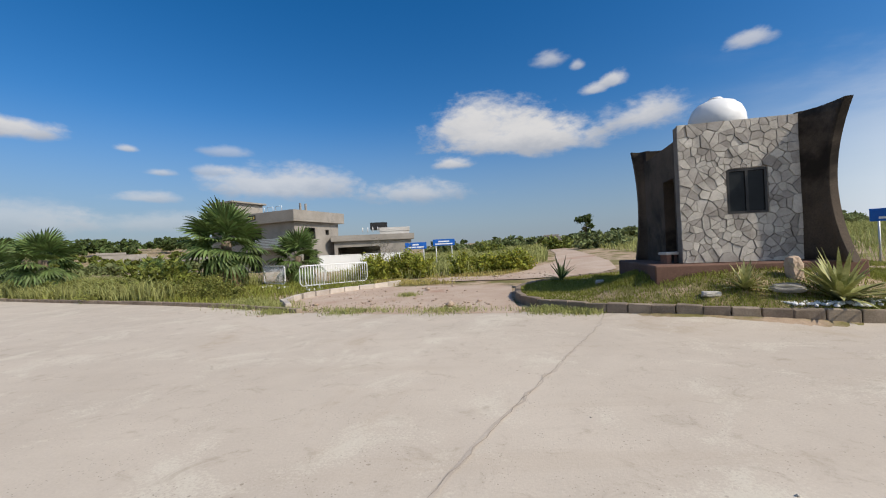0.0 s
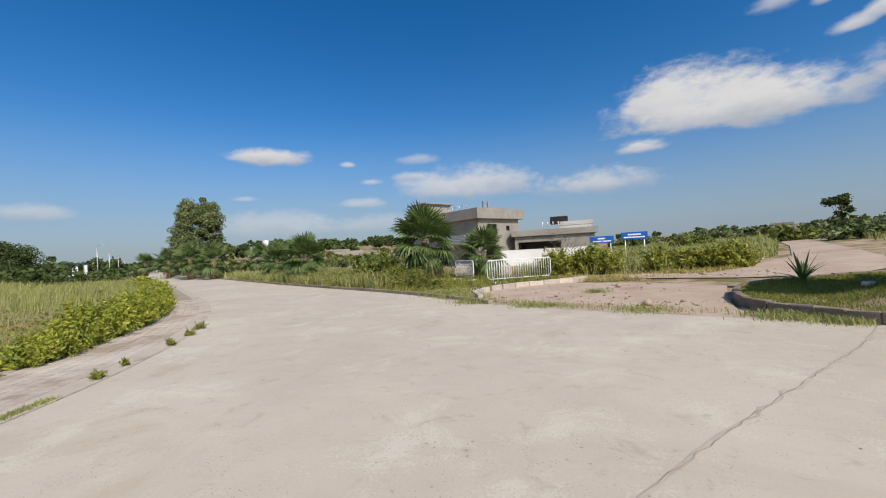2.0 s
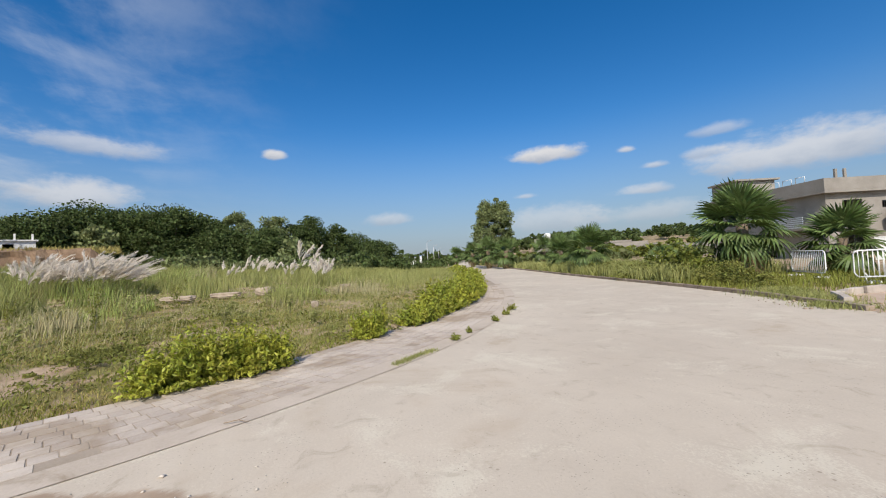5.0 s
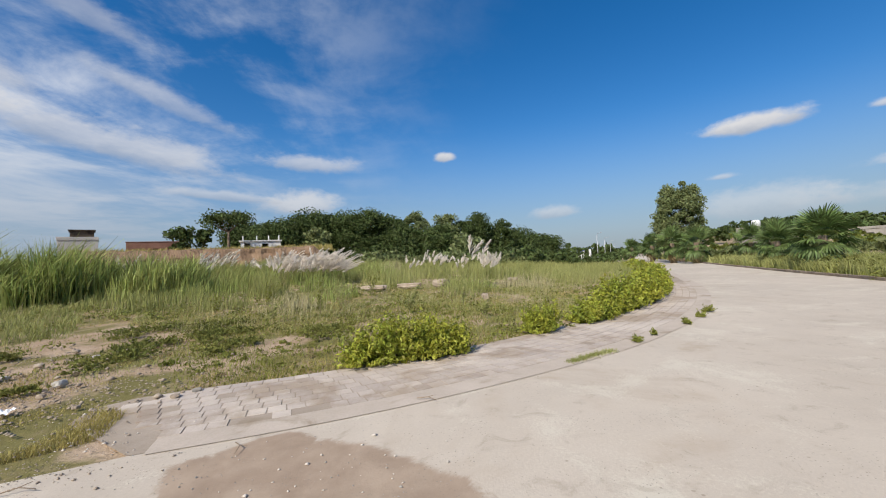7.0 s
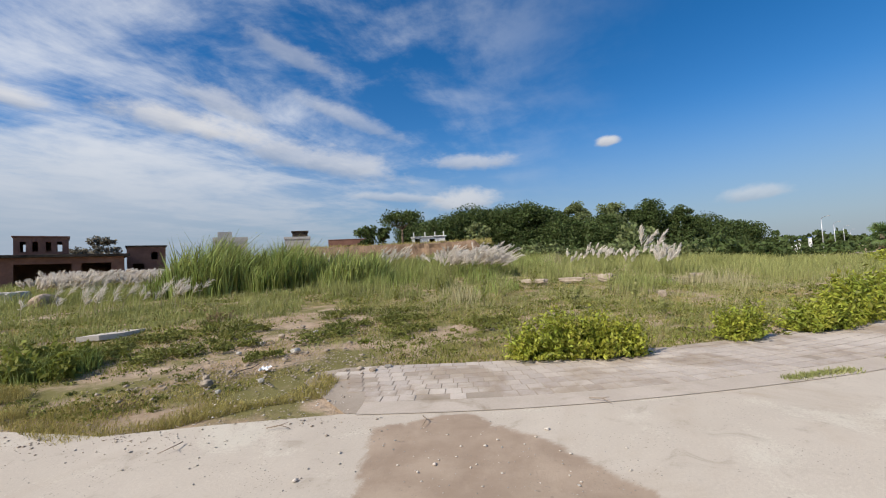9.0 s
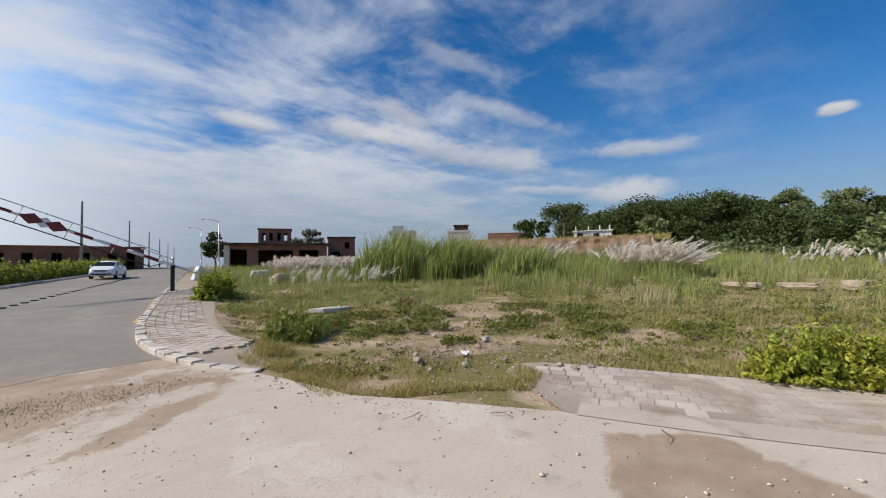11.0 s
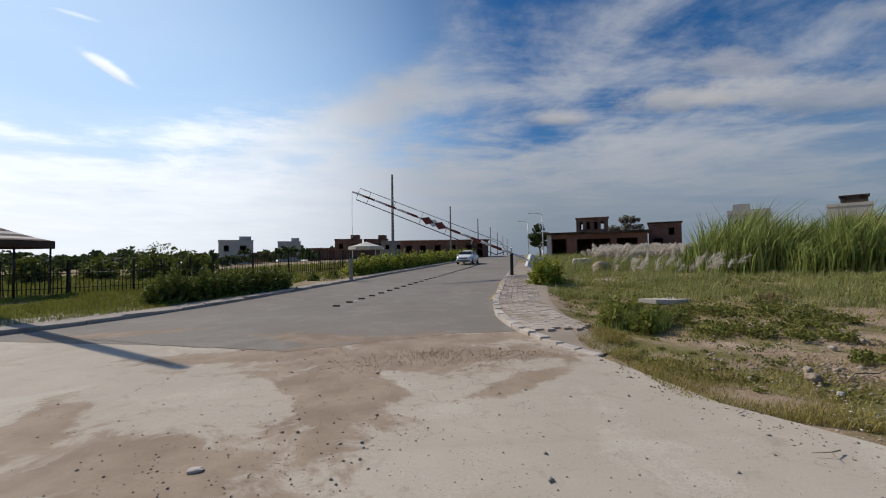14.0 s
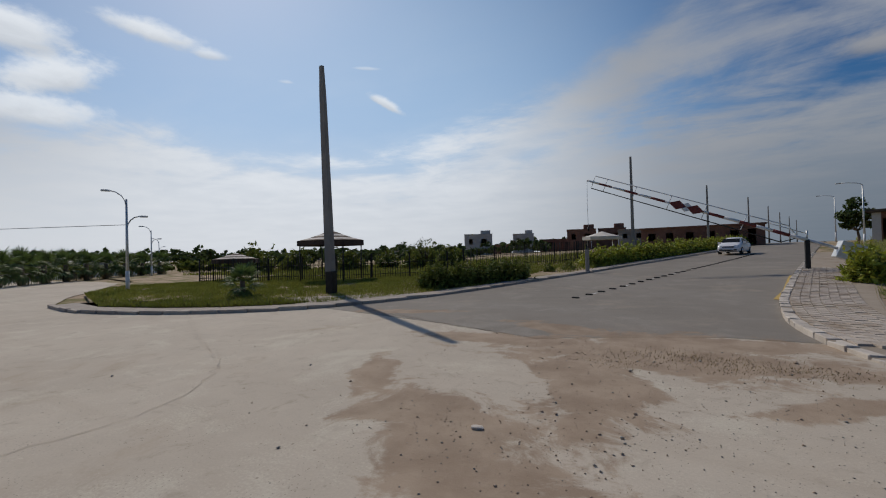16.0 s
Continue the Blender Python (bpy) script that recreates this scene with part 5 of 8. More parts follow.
def grass(name, poly, n, rng, r0, r1, h, w, mat, label, cover, seed, az=None, bend=0.6, lift=-0.04, power=1.0, wind=0.2, bare=()):
    x, y = scatter(poly, n, rng, r0, r1, power, az)
    p = patchy(x, y, 0.9, seed) * 0.6 + patchy(x, y, 3.1, seed + 3) * 0.4
    for bx, by, br in bare:
        p = p - 0.34 * np.exp(-((x - bx) ** 2 + (y - by) ** 2) / br**2)
    k = p + rng.uniform(-0.18, 0.18, len(x)) > 1 - cover
    x, y, p = x[k], y[k], p[k]
    hh = (h[0] + (h[1] - h[0]) * rng.uniform(0, 1, len(x)) ** 1.6) * (0.55 + 0.8 * p)
    ww = w * rng.uniform(0.6, 1.4, len(x)) * (0.5 + np.hypot(x, y) / 24)
    ob = blades(x, y, H(x, y) + lift, hh, ww, bend, rng, M[mat], name, wind)
    return tagged(ob, label, "grass", kind="stuff")


rng = np.random.default_rng(21)
BARE = [(-7.2, -6.6, 1.8), (-6.2, -4.4, 1.0), (-9.2, -8.2, 1.6), (-12, -10, 1.8), (-9.5, -3.2, 0.9), (-5.2, -6.4, 0.8)]
grass("short_grass", FIELD, 260000, rng, 4.5, 22, (0.02, 0.1), 0.009, "grass", "short trampled grass over dry soil", 0.62, 1, (60, 172), 1.5, power=0.85, bare=BARE)
grass("green_grass", FIELD, 60000, rng, 4.5, 24, (0.04, 0.15), 0.011, "lawn", "patches of greener low grass", 0.45, 6, (60, 172), 1.3, bare=BARE)
grass("meadow_grass", FIELD, 150000, rng, 9, 36, (0.04, 0.24), 0.009, "meadow", "shin-high seeding meadow grass", 0.52, 2, (62, 132), 1.0, power=0.9, bare=BARE)
grass("meadow_grass", FIELD, 50000, rng, 15, 40, (0.1, 0.5), 0.013, "meadow", "knee-high meadow grass", 0.6, 9, (130, 166), 0.9)
grass("dry_grass", FIELD, 24000, rng, 12, 40, (0.12, 0.6), 0.006, "dry_grass", "thin dry straw-coloured grass", 0.55, 4, (62, 140), 0.5, wind=0.35, bare=BARE)
grass("far_grass", FIELD, 90000, rng, 28, 70, (0.4, 1.1), 0.016, "meadow", "tall grass further out in the field", 0.62, 5, (62, 170), 0.6)
grass("path_grass", [(-2.6, -4.75), (-3.3, -4.0), (-4.1, -3.55), (-4.7, -2.9), (-5.4, -3.2), (-6.0, -4.2), (-5.4, -6.0), (-2.75, -6.6), (-2.65, -5.6)], 130000, rng, 4.0, 8.5, (0.03, 0.13), 0.008, "grass", "tufts of grass creeping over the broken footpath", 0.55, 3, (118, 164), 0.9, bare=[(-4.7, -5.2, 0.7), (-5.4, -4.6, 0.6), (-4.6, -3.9, 0.3)])
grass("green_grass", FIELD, 60000, rng, 5, 16, (0.03, 0.14), 0.012, "lawn", "creeping green ground cover", 0.5, 11, (70, 170), 1.0, bare=BARE)

grass("path_grass", [(-2.7, -6.5), (-2.5, -7.4), (-2.7, -8.6), (-3.3, -9.6), (-3.6, -8.0), (-3.2, -6.3)], 50000, rng, 6.0, 10.5, (0.06, 0.2), 0.008, "grass", "grass and weeds over the footpath's buried end", 0.5, 13, (155, 170), 0.9, lift=0.0)


def reeds(name, x0, y0, rx, ry, n, h, label, seed, mat="reed", w=0.04):
    rg = np.random.default_rng(seed)
    a, r = rg.uniform(0, 2 * math.pi, n), np.sqrt(rg.uniform(0, 1, n))
    x, y = x0 + rx * r * np.cos(a), y0 + ry * r * np.sin(a)
    hh = h * (0.3 + 0.75 * rg.uniform(0, 1, n)) * (1 - 0.3 * r**3) * (0.75 + 0.4 * patchy(x, y, 1.6, seed))
    ob = blades(x, y, H(x, y) - 0.05, hh, w * rg.uniform(0.6, 1.3, n), 0.45, rg, M[mat], name, 0.12)
    return tagged(ob, label, "reeds", kind="stuff")


grass("far_grass", FIELD, 26000, rng, 35, 46, (0.5, 2.0), 0.016, "meadow", "tall grass growing up to the bank", 0.7, 15, (103, 138), 0.6)
grass("far_grass", FIELD, 14000, rng, 26, 40, (0.4, 1.5), 0.014, "reed", "green coarse grass before the bank", 0.5, 16, (96, 134), 0.6)
reeds("reed_bed", -18.2, -22.4, 2.9, 2.4, 3400, 4.3, "tall green reeds standing in a thick bed", 31, w=0.07)
reeds("reed_bed", -20.6, -19.6, 3.0, 2.6, 3400, 3.7, "tall green reeds standing in a thick bed", 32, w=0.07)
reeds("reed_bed", -22.8, -15.6, 2.6, 2.6, 2400, 2.9, "green reeds at the edge of the bed", 33, w=0.06)
reeds("reed_bed", -16.6, -24.6, 1.6, 1.4, 1000, 2.2, "green reeds at the edge of the bed", 34, w=0.06)
for k, (x, y, h, m) in enumerate(((-20, -8, 1.6, "grass"), (-24, -2, 1.5, "grass"), (-27, -8, 1.7, "reed"), (-19, 1.5, 1.2, "meadow"), (-30, 3, 1.7, "grass"), (-22, 5, 1.1, "dry_grass"), (-34, -4, 1.8, "dry_grass"), (-26, 9, 1.2, "grass"),
                                  (-17.5, -11.5, 1.3, "grass"), (-38, 8, 1.8, "grass"), (-15, -5, 0.9, "dry_grass"), (-36, -14, 1.9, "grass"), (-12.5, -27.5, 1.5, "grass"), (-18.5, -14, 1.2, "reed"), (-21, -11.5, 1.4, "reed"), (-16.5, -8.2, 0.9, "reed"), (-22.5, -6, 1.3, "reed"), (-25, -12, 1.7, "reed"), (-18.2, -4.2, 0.9, "reed"), (-26.5, -3.5, 1.5, "reed"), (-21.5, 2, 1.0, "reed"), (-28, 6, 1.3, "reed"), (-30, -22, 2.0, "reed"), (-15.5, -31, 1.6, "grass"))):
    reeds("grass_tussock", x, y, 1.2 + 0.25 * (k % 5), 1.0 + 0.3 * (k % 3), 460, h * 0.95, "tall tussock of arching grass", 50 + k, "meadow" if m == "grass" or (m == "reed" and k % 2) else m, 0.02)


def plumes(name, places, label, seed, lean=0.55, fibre=0.34, mat="plume", count=60, thick=1.0, spread=0.24):
    """Feathery seed heads on stalks; places: (x, y, height)."""
    rg = np.random.default_rng(seed)
    V, F, SV, SF = [], [], [], []
    wd = np.array([WIND[0], WIND[1], 0.0])
    for x, y, h, *fan in places:
        b = np.array([x, y, hz(x, y)])
        ln = lean * rg.uniform(0.5, 1.3)
        wv = wd + (np.array([fan[0], fan[1], 0.0]) if fan else rg.normal(size=3) * np.array([0.35, 0.35, 0]))
        def at(s):
            return b + np.array([0, 0, h * s * (1 - 0.22 * ln * s)]) + wv * h * 0.55 * ln * s**2.2
        i = len(SV)
        for s in (0, 0.5, 1.0):
            p = at(s)
            SV.extend([p + np.array([0.01, 0, 0]), p - np.array([0.01, 0, 0])])
        SF.extend([(i, i + 1, i + 3), (i, i + 3, i + 2), (i + 2, i + 3, i + 5), (i + 2, i + 5, i + 4)])
        for _ in range(count):
            s = rg.uniform(0.62, 1.0)
            p = at(s)
            tg = at(min(s + 0.05, 1.05)) - at(s - 0.02)
            tg /= np.linalg.norm(tg)
            d = tg + rg.normal(size=3) * spread + wd * 0.35
            d /= np.linalg.norm(d)
            side = np.cross(d, rg.normal(size=3))
            side /= np.linalg.norm(side)
            L = fibre * rg.uniform(0.5, 1.1) * (1.25 - 0.6 * (s - 0.62) / 0.38)
            j = len(V)
            V.extend([p - side * 0.014 * thick, p + side * 0.014 * thick, p + d * L * 0.55 + side * 0.035 * thick, p + d * L])
            F.extend([(j, j + 1, j + 2), (j, j + 2, j + 3)])
    root = thing(name, 0, 0, 0, 0, label, "grass", kind="stuff")
    np_mesh("seed_heads", np.array(V), F, M[mat], root)
    np_mesh("stalks", np.array(SV), SF, M["dry_grass"], root)
    return root


def plume_clumps(az0, az1, d0, d1, clumps, each, h0, h1, rg):
    """Clumps of plumes that fan out from a common root."""
    out = []
    for _ in range(clumps):
        a, d = radians(rg.uniform(az0, az1)), rg.uniform(d0, d1)
        cx, cy, ch = -d * math.sin(a), d * math.cos(a), rg.uniform(h0, h1)
        for _ in range(int(each * rg.uniform(0.5, 1.5))):
            fx, fy = rg.normal(0, 0.7), rg.normal(0, 0.7)
            out.append((cx + fx * 0.5, cy + fy * 0.5, ch * rg.uniform(0.6, 1.08), fx, fy))
    return out


rg = np.random.default_rng(77)
plumes("plume_grass", plume_clumps(103, 111, 26, 30, 8, 26, 2.0, 2.6, rg), "white feathery plume grass bending in the wind", 1, 0.8, thick=0.55, spread=0.3, count=80)
plumes("plume_grass", plume_clumps(80, 85, 29, 33, 4, 9, 1.6, 2.0, rg), "dense pale tuft of plume grass", 2, 0.3, thick=0.7, spread=0.3)
plumes("plume_grass", plume_clumps(84, 103, 30, 46, 9, 8, 1.2, 2.0, rg), "scattered pale plume grass", 3, 0.5)
plumes("plume_grass", plume_clumps(113, 134, 30, 40, 8, 10, 1.8, 2.6, rg), "pale feathery plume grass behind reeds", 4, 0.6)
plumes("plume_grass", plume_clumps(139, 158, 38, 48, 60, 20, 1.3, 1.9, rg), "thick white bank of feathery plume grass", 5, 0.7, 0.5, count=70)
plumes("plume_grass", [(-22.5, 2.2, 3.3), (-22.3, 2.5, 3.0), (-22.6, 1.9, 2.8)], "single tall plumes leaning in the wind", 6, 1.0, 0.5)
plumes("plume_grass", [(-9.7 + rg.normal() * 0.6, -19.6 + rg.normal() * 0.5, rg.uniform(0.8, 1.7)) for _ in range(18)], "low pale plumes bent over in the wind", 7, 0.6, 0.36, count=44, thick=0.3, spread=0.5)
plumes("plume_grass", [(-12.6 + rg.normal() * 0.8, -18.4 + rg.normal() * 0.7, rg.uniform(0.8, 1.6)) for _ in range(18)], "low pale plumes bent over in the wind", 8, 0.6, 0.36, count=44, thick=0.3, spread=0.5)


# trees along the field: (azimuth, top's elevation, width in degrees, distance, kind)
def tree_at(az, el, wdeg, d, label, mat="leaf", **kw):
    x, y = -d * math.sin(radians(az)), d * math.cos(radians(az)) + 0.8
    z = kw.pop("z", None)
    zb = hz(x, y) if z is None else z
    top = 1.66 + d * math.tan(radians(el))
    return tree(x, y, top - zb, 2 * d * math.tan(radians(wdeg / 2)), label, mat, z=zb, turn=az, **kw)


GROVE = "grove along the field"
for k, (az, el, w, d, mt) in enumerate(((112.5, 8.0, 8, 66, "leaf"), (108.5, 8.6, 8, 68, "leaf"), (105, 8.2, 7, 70, "leaf"), (101.5, 8.7, 8, 66, "leaf"), (98.2, 7.6, 7, 68, "leaf"), (116.5, 7.2, 6, 74, "leaf"),
                                        (79.5, 4.6, 7, 84, "leaf"), (76.5, 3.4, 6, 90, "leaf"), (95.8, 6.2, 6, 64, "leaf"), (91, 5.8, 6, 64, "leaf"))):
    tree_at(az, el, w, d, "broad dark green tree in a dense grove", mt, group=GROVE, trunk=0.3, clear=0.02, leaf=0.2, n=21000, clumps=70, seed=200 + k)
for k, (az, el, w, d) in enumerate(((94.2, 8.5, 4.2, 70), (89.8, 8.2, 3.8, 72), (85.6, 7.5, 4.5, 74), (82.4, 6.6, 4.5, 76), (87.5, 7.0, 4, 73))):
    tree_at(az, el, w, d, "upright eucalyptus tree with loose foliage", "leaf_light" if k < 2 else "leaf", group=GROVE, trunk=0.2, clear=0.08, leaf=0.19, n=11000, clumps=40, seed=230 + k)
tree_at(107.9, 6.3, 4.0, 58, "bushy olive-green tree before the grove", "leaf_light", trunk=0.15, clear=0.1, leaf=0.3, n=1600, clumps=18, seed=240)
tree_at(87.2, 4.4, 5, 60, "low bushy tree before the grove", "leaf_light", trunk=0.15, clear=0.05, leaf=0.3, n=1500, clumps=18, seed=241)
tree_at(118.6, 7.7, 6.4, 56, "spreading acacia with a forked dark trunk", "leaf", z=4.5, trunk=0.2, clear=0.5, leaf=0.17, n=3600, clumps=26, seed=242, flat=0.6)
tree_at(123.9, 6.4, 3.6, 60, "small round green tree on the bank", "leaf", z=4.6, trunk=0.12, clear=0.15, leaf=0.26, n=1100, clumps=14, seed=243)
tree_at(121.4, 6.2, 3.0, 60, "small round green tree on the bank", "leaf", z=4.6, trunk=0.12, clear=0.3, leaf=0.26, n=900, clumps=12, seed=244)
tree_at(59.9, 9.0, 5.0, 70, "tall twin-stemmed eucalyptus by the road", "leaf_light", trunk=0.26, clear=0.04, leaf=0.17, n=36000, clumps=120, seed=245, stems=2)
tree_at(153.8, 5.9, 4.4, 72, "dusty grey-leaved tree behind the brick house", "leaf_brown", trunk=0.2, clear=0.25, leaf=0.3, n=1500, clumps=16, seed=246)
tree_at(164.9, 4.9, 2.9, 64, "dark green tree at the roadside", "leaf", trunk=0.16, clear=0.25, leaf=0.28, n=1300, clumps=14, seed=247)

# cut bank of red earth with a level top
verts, faces = [], []
prof = [(43.5, 1.5), (46.0, 2.1), (46.6, 2.9), (46.9, 3.7), (47.4, 4.4), (49.5, 4.65), (62, 4.75), (76, 4.4), (92, 2.9)]
cols = 90
for i in range(cols + 1):
    az = 104 + 31 * i / cols
    fade = min(1, i / 10, (cols - i) / 8)
    for j, (r, z) in enumerate(prof):
        jig = noise.noise(Vector((az * 0.9, j * 0.8, 3.1)))
        rr = r + jig * 0.7
        x, y = -rr * math.sin(radians(az)), rr * math.cos(radians(az))
        g0 = hz(x, y) - 0.1
        verts.append((x, y, g0 + max(0, z + jig * 0.3 - g0) * fade))
for i in range(cols):
    for j in range(len(prof) - 1):
        a = i * len(prof) + j
        faces.append((a, a + 1, a + len(prof) + 1, a + len(prof)))
tagged(mesh_ob("earth_bank", verts, faces, M["red_earth"]), "cut bank of bare reddish earth", "bank", kind="structure")
rg = np.random.default_rng(12)
a, r = np.radians(rg.uniform(105, 133, 9000)), rg.uniform(47.6, 62, 9000)
xb, yb = -r * np.sin(a), r * np.cos(a)
tagged(blades(xb, yb, np.full(9000, 4.4), rg.uniform(0.2, 0.6, 9000), np.full(9000, 0.05), 0.6, rg, M["grass"], "bank_grass"), "grass growing along the bank's top", "grass", kind="stuff")


# ---- brick houses beyond the field ----
def place_az(az, d):
    return -d * math.sin(radians(az)), d * math.cos(radians(az))


bx, by = place_az(163.6, 60)
bh = building("brick_house", bx, by, hz(bx, by), 157 , 13.0, 9, 3.3, "brick", {"front": [(0.6, 2.6, 0.1, 2.7), (4, 8.4, 0.05, 2.6), (9.2, 11.8, 0.05, 2.6)]},
              "unfinished red brick house with dark openings", parapet=0.0, over=0.5, slab=0.3, slab_mat="dark_concrete")
box_part("corner_pier", (-0.15, 0.5, -0.06, 0.5, 0, 3.28), "pale_block", bh)
bt = building("brick_room", *place_az(159.8, 62.5), hz(bx, by) + 3.62, 157 , 4.4, 4.5, 2.1, "brick", {"front": [(0.5, 0.95, 0.5, 1.6), (1.45, 1.9, 0.5, 1.6), (2.5, 2.95, 0.5, 1.6), (3.4, 3.85, 0.5, 1.6)], "back": [(0.5, 0.95, 0.5, 1.6), (3.4, 3.85, 0.5, 1.6)]},
              "small brick roof room with tall window openings", over=0.12, slab=0.15, frames=False)
b2 = building("brick_house", *place_az(151.0, 66), hz(*place_az(151, 66)), 150 , 4.2, 6, 4.6, "brick", {"front": [(2.6, 3.3, 2.9, 3.9), (0.6, 1.8, 0.2, 2.4)]}, "unfinished dark brick house", over=0.15, slab=0.2, frames=False, slab_mat="dark_concrete")
building("brick_house", *place_az(128.4, 70), 3.9, 125 , 6.6, 6, 3.1, "brick", {"front": [(1.6, 2.1, 0.9, 2.0), (3.0, 3.6, 0.2, 2.2), (5.4, 5.9, 1.0, 2.1)]}, "unfinished low brick house on the bank", over=0.05, slab=0.12, frames=False)
wh = building("white_house", *place_az(116.6, 60), 4.5, 115 , 5.0, 5, 1.6, "white_wall", {"front": [(0.4, 1.2, 0.3, 1.4), (2.6, 3.4, 0.5, 1.3)]}, "low white house among trees on the bank", over=0.2, slab=0.15, frames=False)
for a in (0.2, 1.9, 3.4, 4.7):
    box_part("roof_pillar", (a, a + 0.16, 0.1, 0.26, 1.75, 2.4), "white_wall", wh)
ph = building("house", *place_az(142.6, 92), hz(*place_az(142.6, 92)), 141 , 6.2, 7, 6.6, "pale_block", {"front": [(1, 2, 4.2, 5.6), (3.6, 5, 4.2, 5.6)]}, "tall pale house behind reeds", parapet=0.6, over=0.1)
box_part("roof_room", (0.8, 3.4, 1, 4, 7.4, 8.6), "pale_block", ph)
building("house", *place_az(134.2, 88), hz(*place_az(134, 88)), 132 , 5, 6, 6.0, "pale_block", {}, "pale house with a dark roof tank behind reeds", parapet=0.3, over=0.1, frames=False)
building("house", *place_az(133.2, 88), hz(*place_az(134, 88)) + 6.3, 132 , 3, 3, 1.2, "dark_concrete", {}, "dark roof room of a far house", over=0.2, frames=False)

# low broad-leaved weeds creeping over the field
def weed_patches(n, r0, r1, az, size, leaf, label, seed, mat, per=26):
    r = np.random.default_rng(seed)
    x, y = scatter(FIELD, n, r, r0, r1, 0.9, az)
    p = patchy(x, y, 0.8, seed) * 0.5 + patchy(x, y, 2.7, seed + 2) * 0.5
    for bx, by, br in BARE:
        p = p - 0.25 * np.exp(-((x - bx) ** 2 + (y - by) ** 2) / br**2)
    k = p + r.uniform(-0.2, 0.2, len(x)) > 0.5
    x, y = x[k], y[k]
    s = size * r.lognormal(0, 0.5, len(x))
    i = np.repeat(np.arange(len(x)), per)
    d = r.normal(size=(len(i), 3))
    d /= np.linalg.norm(d, axis=1, keepdims=True)
    c = d * (r.uniform(0.2, 1, len(i)) ** 0.5 * s[i])[:, None] * np.array([1, 1, 0.45])
    c[:, 2] = np.abs(c[:, 2])
    pos = c + np.c_[x[i], y[i], H(x, y)[i] - 0.02]
    return tagged(leaves(pos, leaf, r, M[mat], "weeds"), label, "weeds", kind="stuff")


weed_patches(1500, 5, 14, (64, 170), 0.14, 0.03, "low dark green weeds creeping over soil", 811, "weed_leaf")
weed_patches(1400, 10, 26, (62, 168), 0.26, 0.055, "low dark green weeds in the meadow", 812, "weed_leaf")
weed_patches(500, 9, 30, (62, 168), 0.3, 0.05, "brighter leafy weeds in the meadow", 813, "lawn")
weed_patches(260, 5, 16, (100, 168), 0.13, 0.03, "withered reddish-brown weeds", 814, "dead_leaf")
reeds("grass_tussock", -4.4, -9.3, 0.8, 0.75, 1500, 0.62, "fresh green tussock beside the footpath", 95, "reed", 0.014)

# bushes along the footpath
bush("bush", [(-7.2, -0.6, 0.42, 0.5), (-7.4, -0.1, 0.46, 0.76), (-7.5, 0.25, 0.3, 0.62), (-7.62, 0.55, 0.42, 0.72), (-7.8, 1.0, 0.34, 0.58)], "yellow-green leafy bush at the footpath's edge", "bush", 301, 0.033, 7000, "bushes by the footpath")
bush("bush", [(-9.35, 2.85, 0.42, 0.55), (-9.55, 3.1, 0.35, 0.6)], "small yellow-green bush at the footpath's edge", "bush", 302, 0.033, 7000, "bushes by the footpath")
bush("bush", [(-10.5, 4.3, 0.5, 0.5), (-10.85, 4.75, 0.5, 0.55)], "yellow-green leafy bush at the footpath's edge", "bush", 303, 0.038, 5200, "bushes by the footpath")
rg = np.random.default_rng(55)
hl = [(-11.4, 5.3), (-12.4, 6.3), (-13.9, 7.6), (-16.0, 9.0), (-19.5, 10.9)]
bush("hedge", [(x + rg.uniform(-.1, .1) - 0.3, y + rg.uniform(-.1, .1), 0.62, rg.uniform(0.75, 1.05)) for x, y, _ in resample(hl, 0.55)], "yellow-green hedge following the footpath", "bush", 304, 0.048, 2300, category="hedge")
bush("hedge", [(x + rg.uniform(-.1, .1) - 0.4, y - 0.2, 0.7, rg.uniform(0.7, 1.0)) for x, y, _ in resample([(-20, 11.2), (-26, 14), (-36, 18), (-50, 23.5)], 1.0)], "low green hedge following the road", "bush", 305, 0.12, 260, category="hedge")
bush("bush", [(-5.0, -18.9, 0.7, 1.25), (-5.5, -19.6, 0.75, 1.3), (-5.9, -20.3, 0.6, 1.0)], "bright yellow-green bush beside the barrier", "bush", 306, 0.085, 1000)
bush("weed", [(-4.0, -9.2, 0.4, 0.5), (-4.5, -9.8, 0.45, 0.55), (-4.3, -8.6, 0.35, 0.4), (-5.0, -9.4, 0.35, 0.4)], "leafy green weeds beside the footpath", "lawn", 307, 0.06, 1300, category="weeds")
for k, (x, y, s) in enumerate(((-7.9, 4.35, 0.13), (-8.4, 4.95, 0.11), (-9.45, 6.2, 0.13), (-10.3, 7.05, 0.14), (-11.0, 7.7, 0.17))):
    bush("weed", [(x, y, s, s * 1.1)], "small weed tuft growing from a joint", "lawn", 320 + k, 0.022, 7000, "weeds in the joints", "weeds", stems=False)
u = rg.uniform(0, 1, 900)
x, y = -6.72 - 0.62 * u + rg.normal(size=900) * 0.05, 2.76 + 0.92 * u + rg.normal(size=900) * 0.05
k = np.abs(u - 0.5) < 0.5
tagged(blades(x[k], y[k], np.zeros(k.sum()), rg.uniform(0.02, 0.08, k.sum()), np.full(k.sum(), 0.009), 1.2, rg, M["meadow"], "joint_grass"), "strip of grass growing along the kerb joint", "grass", kind="stuff")

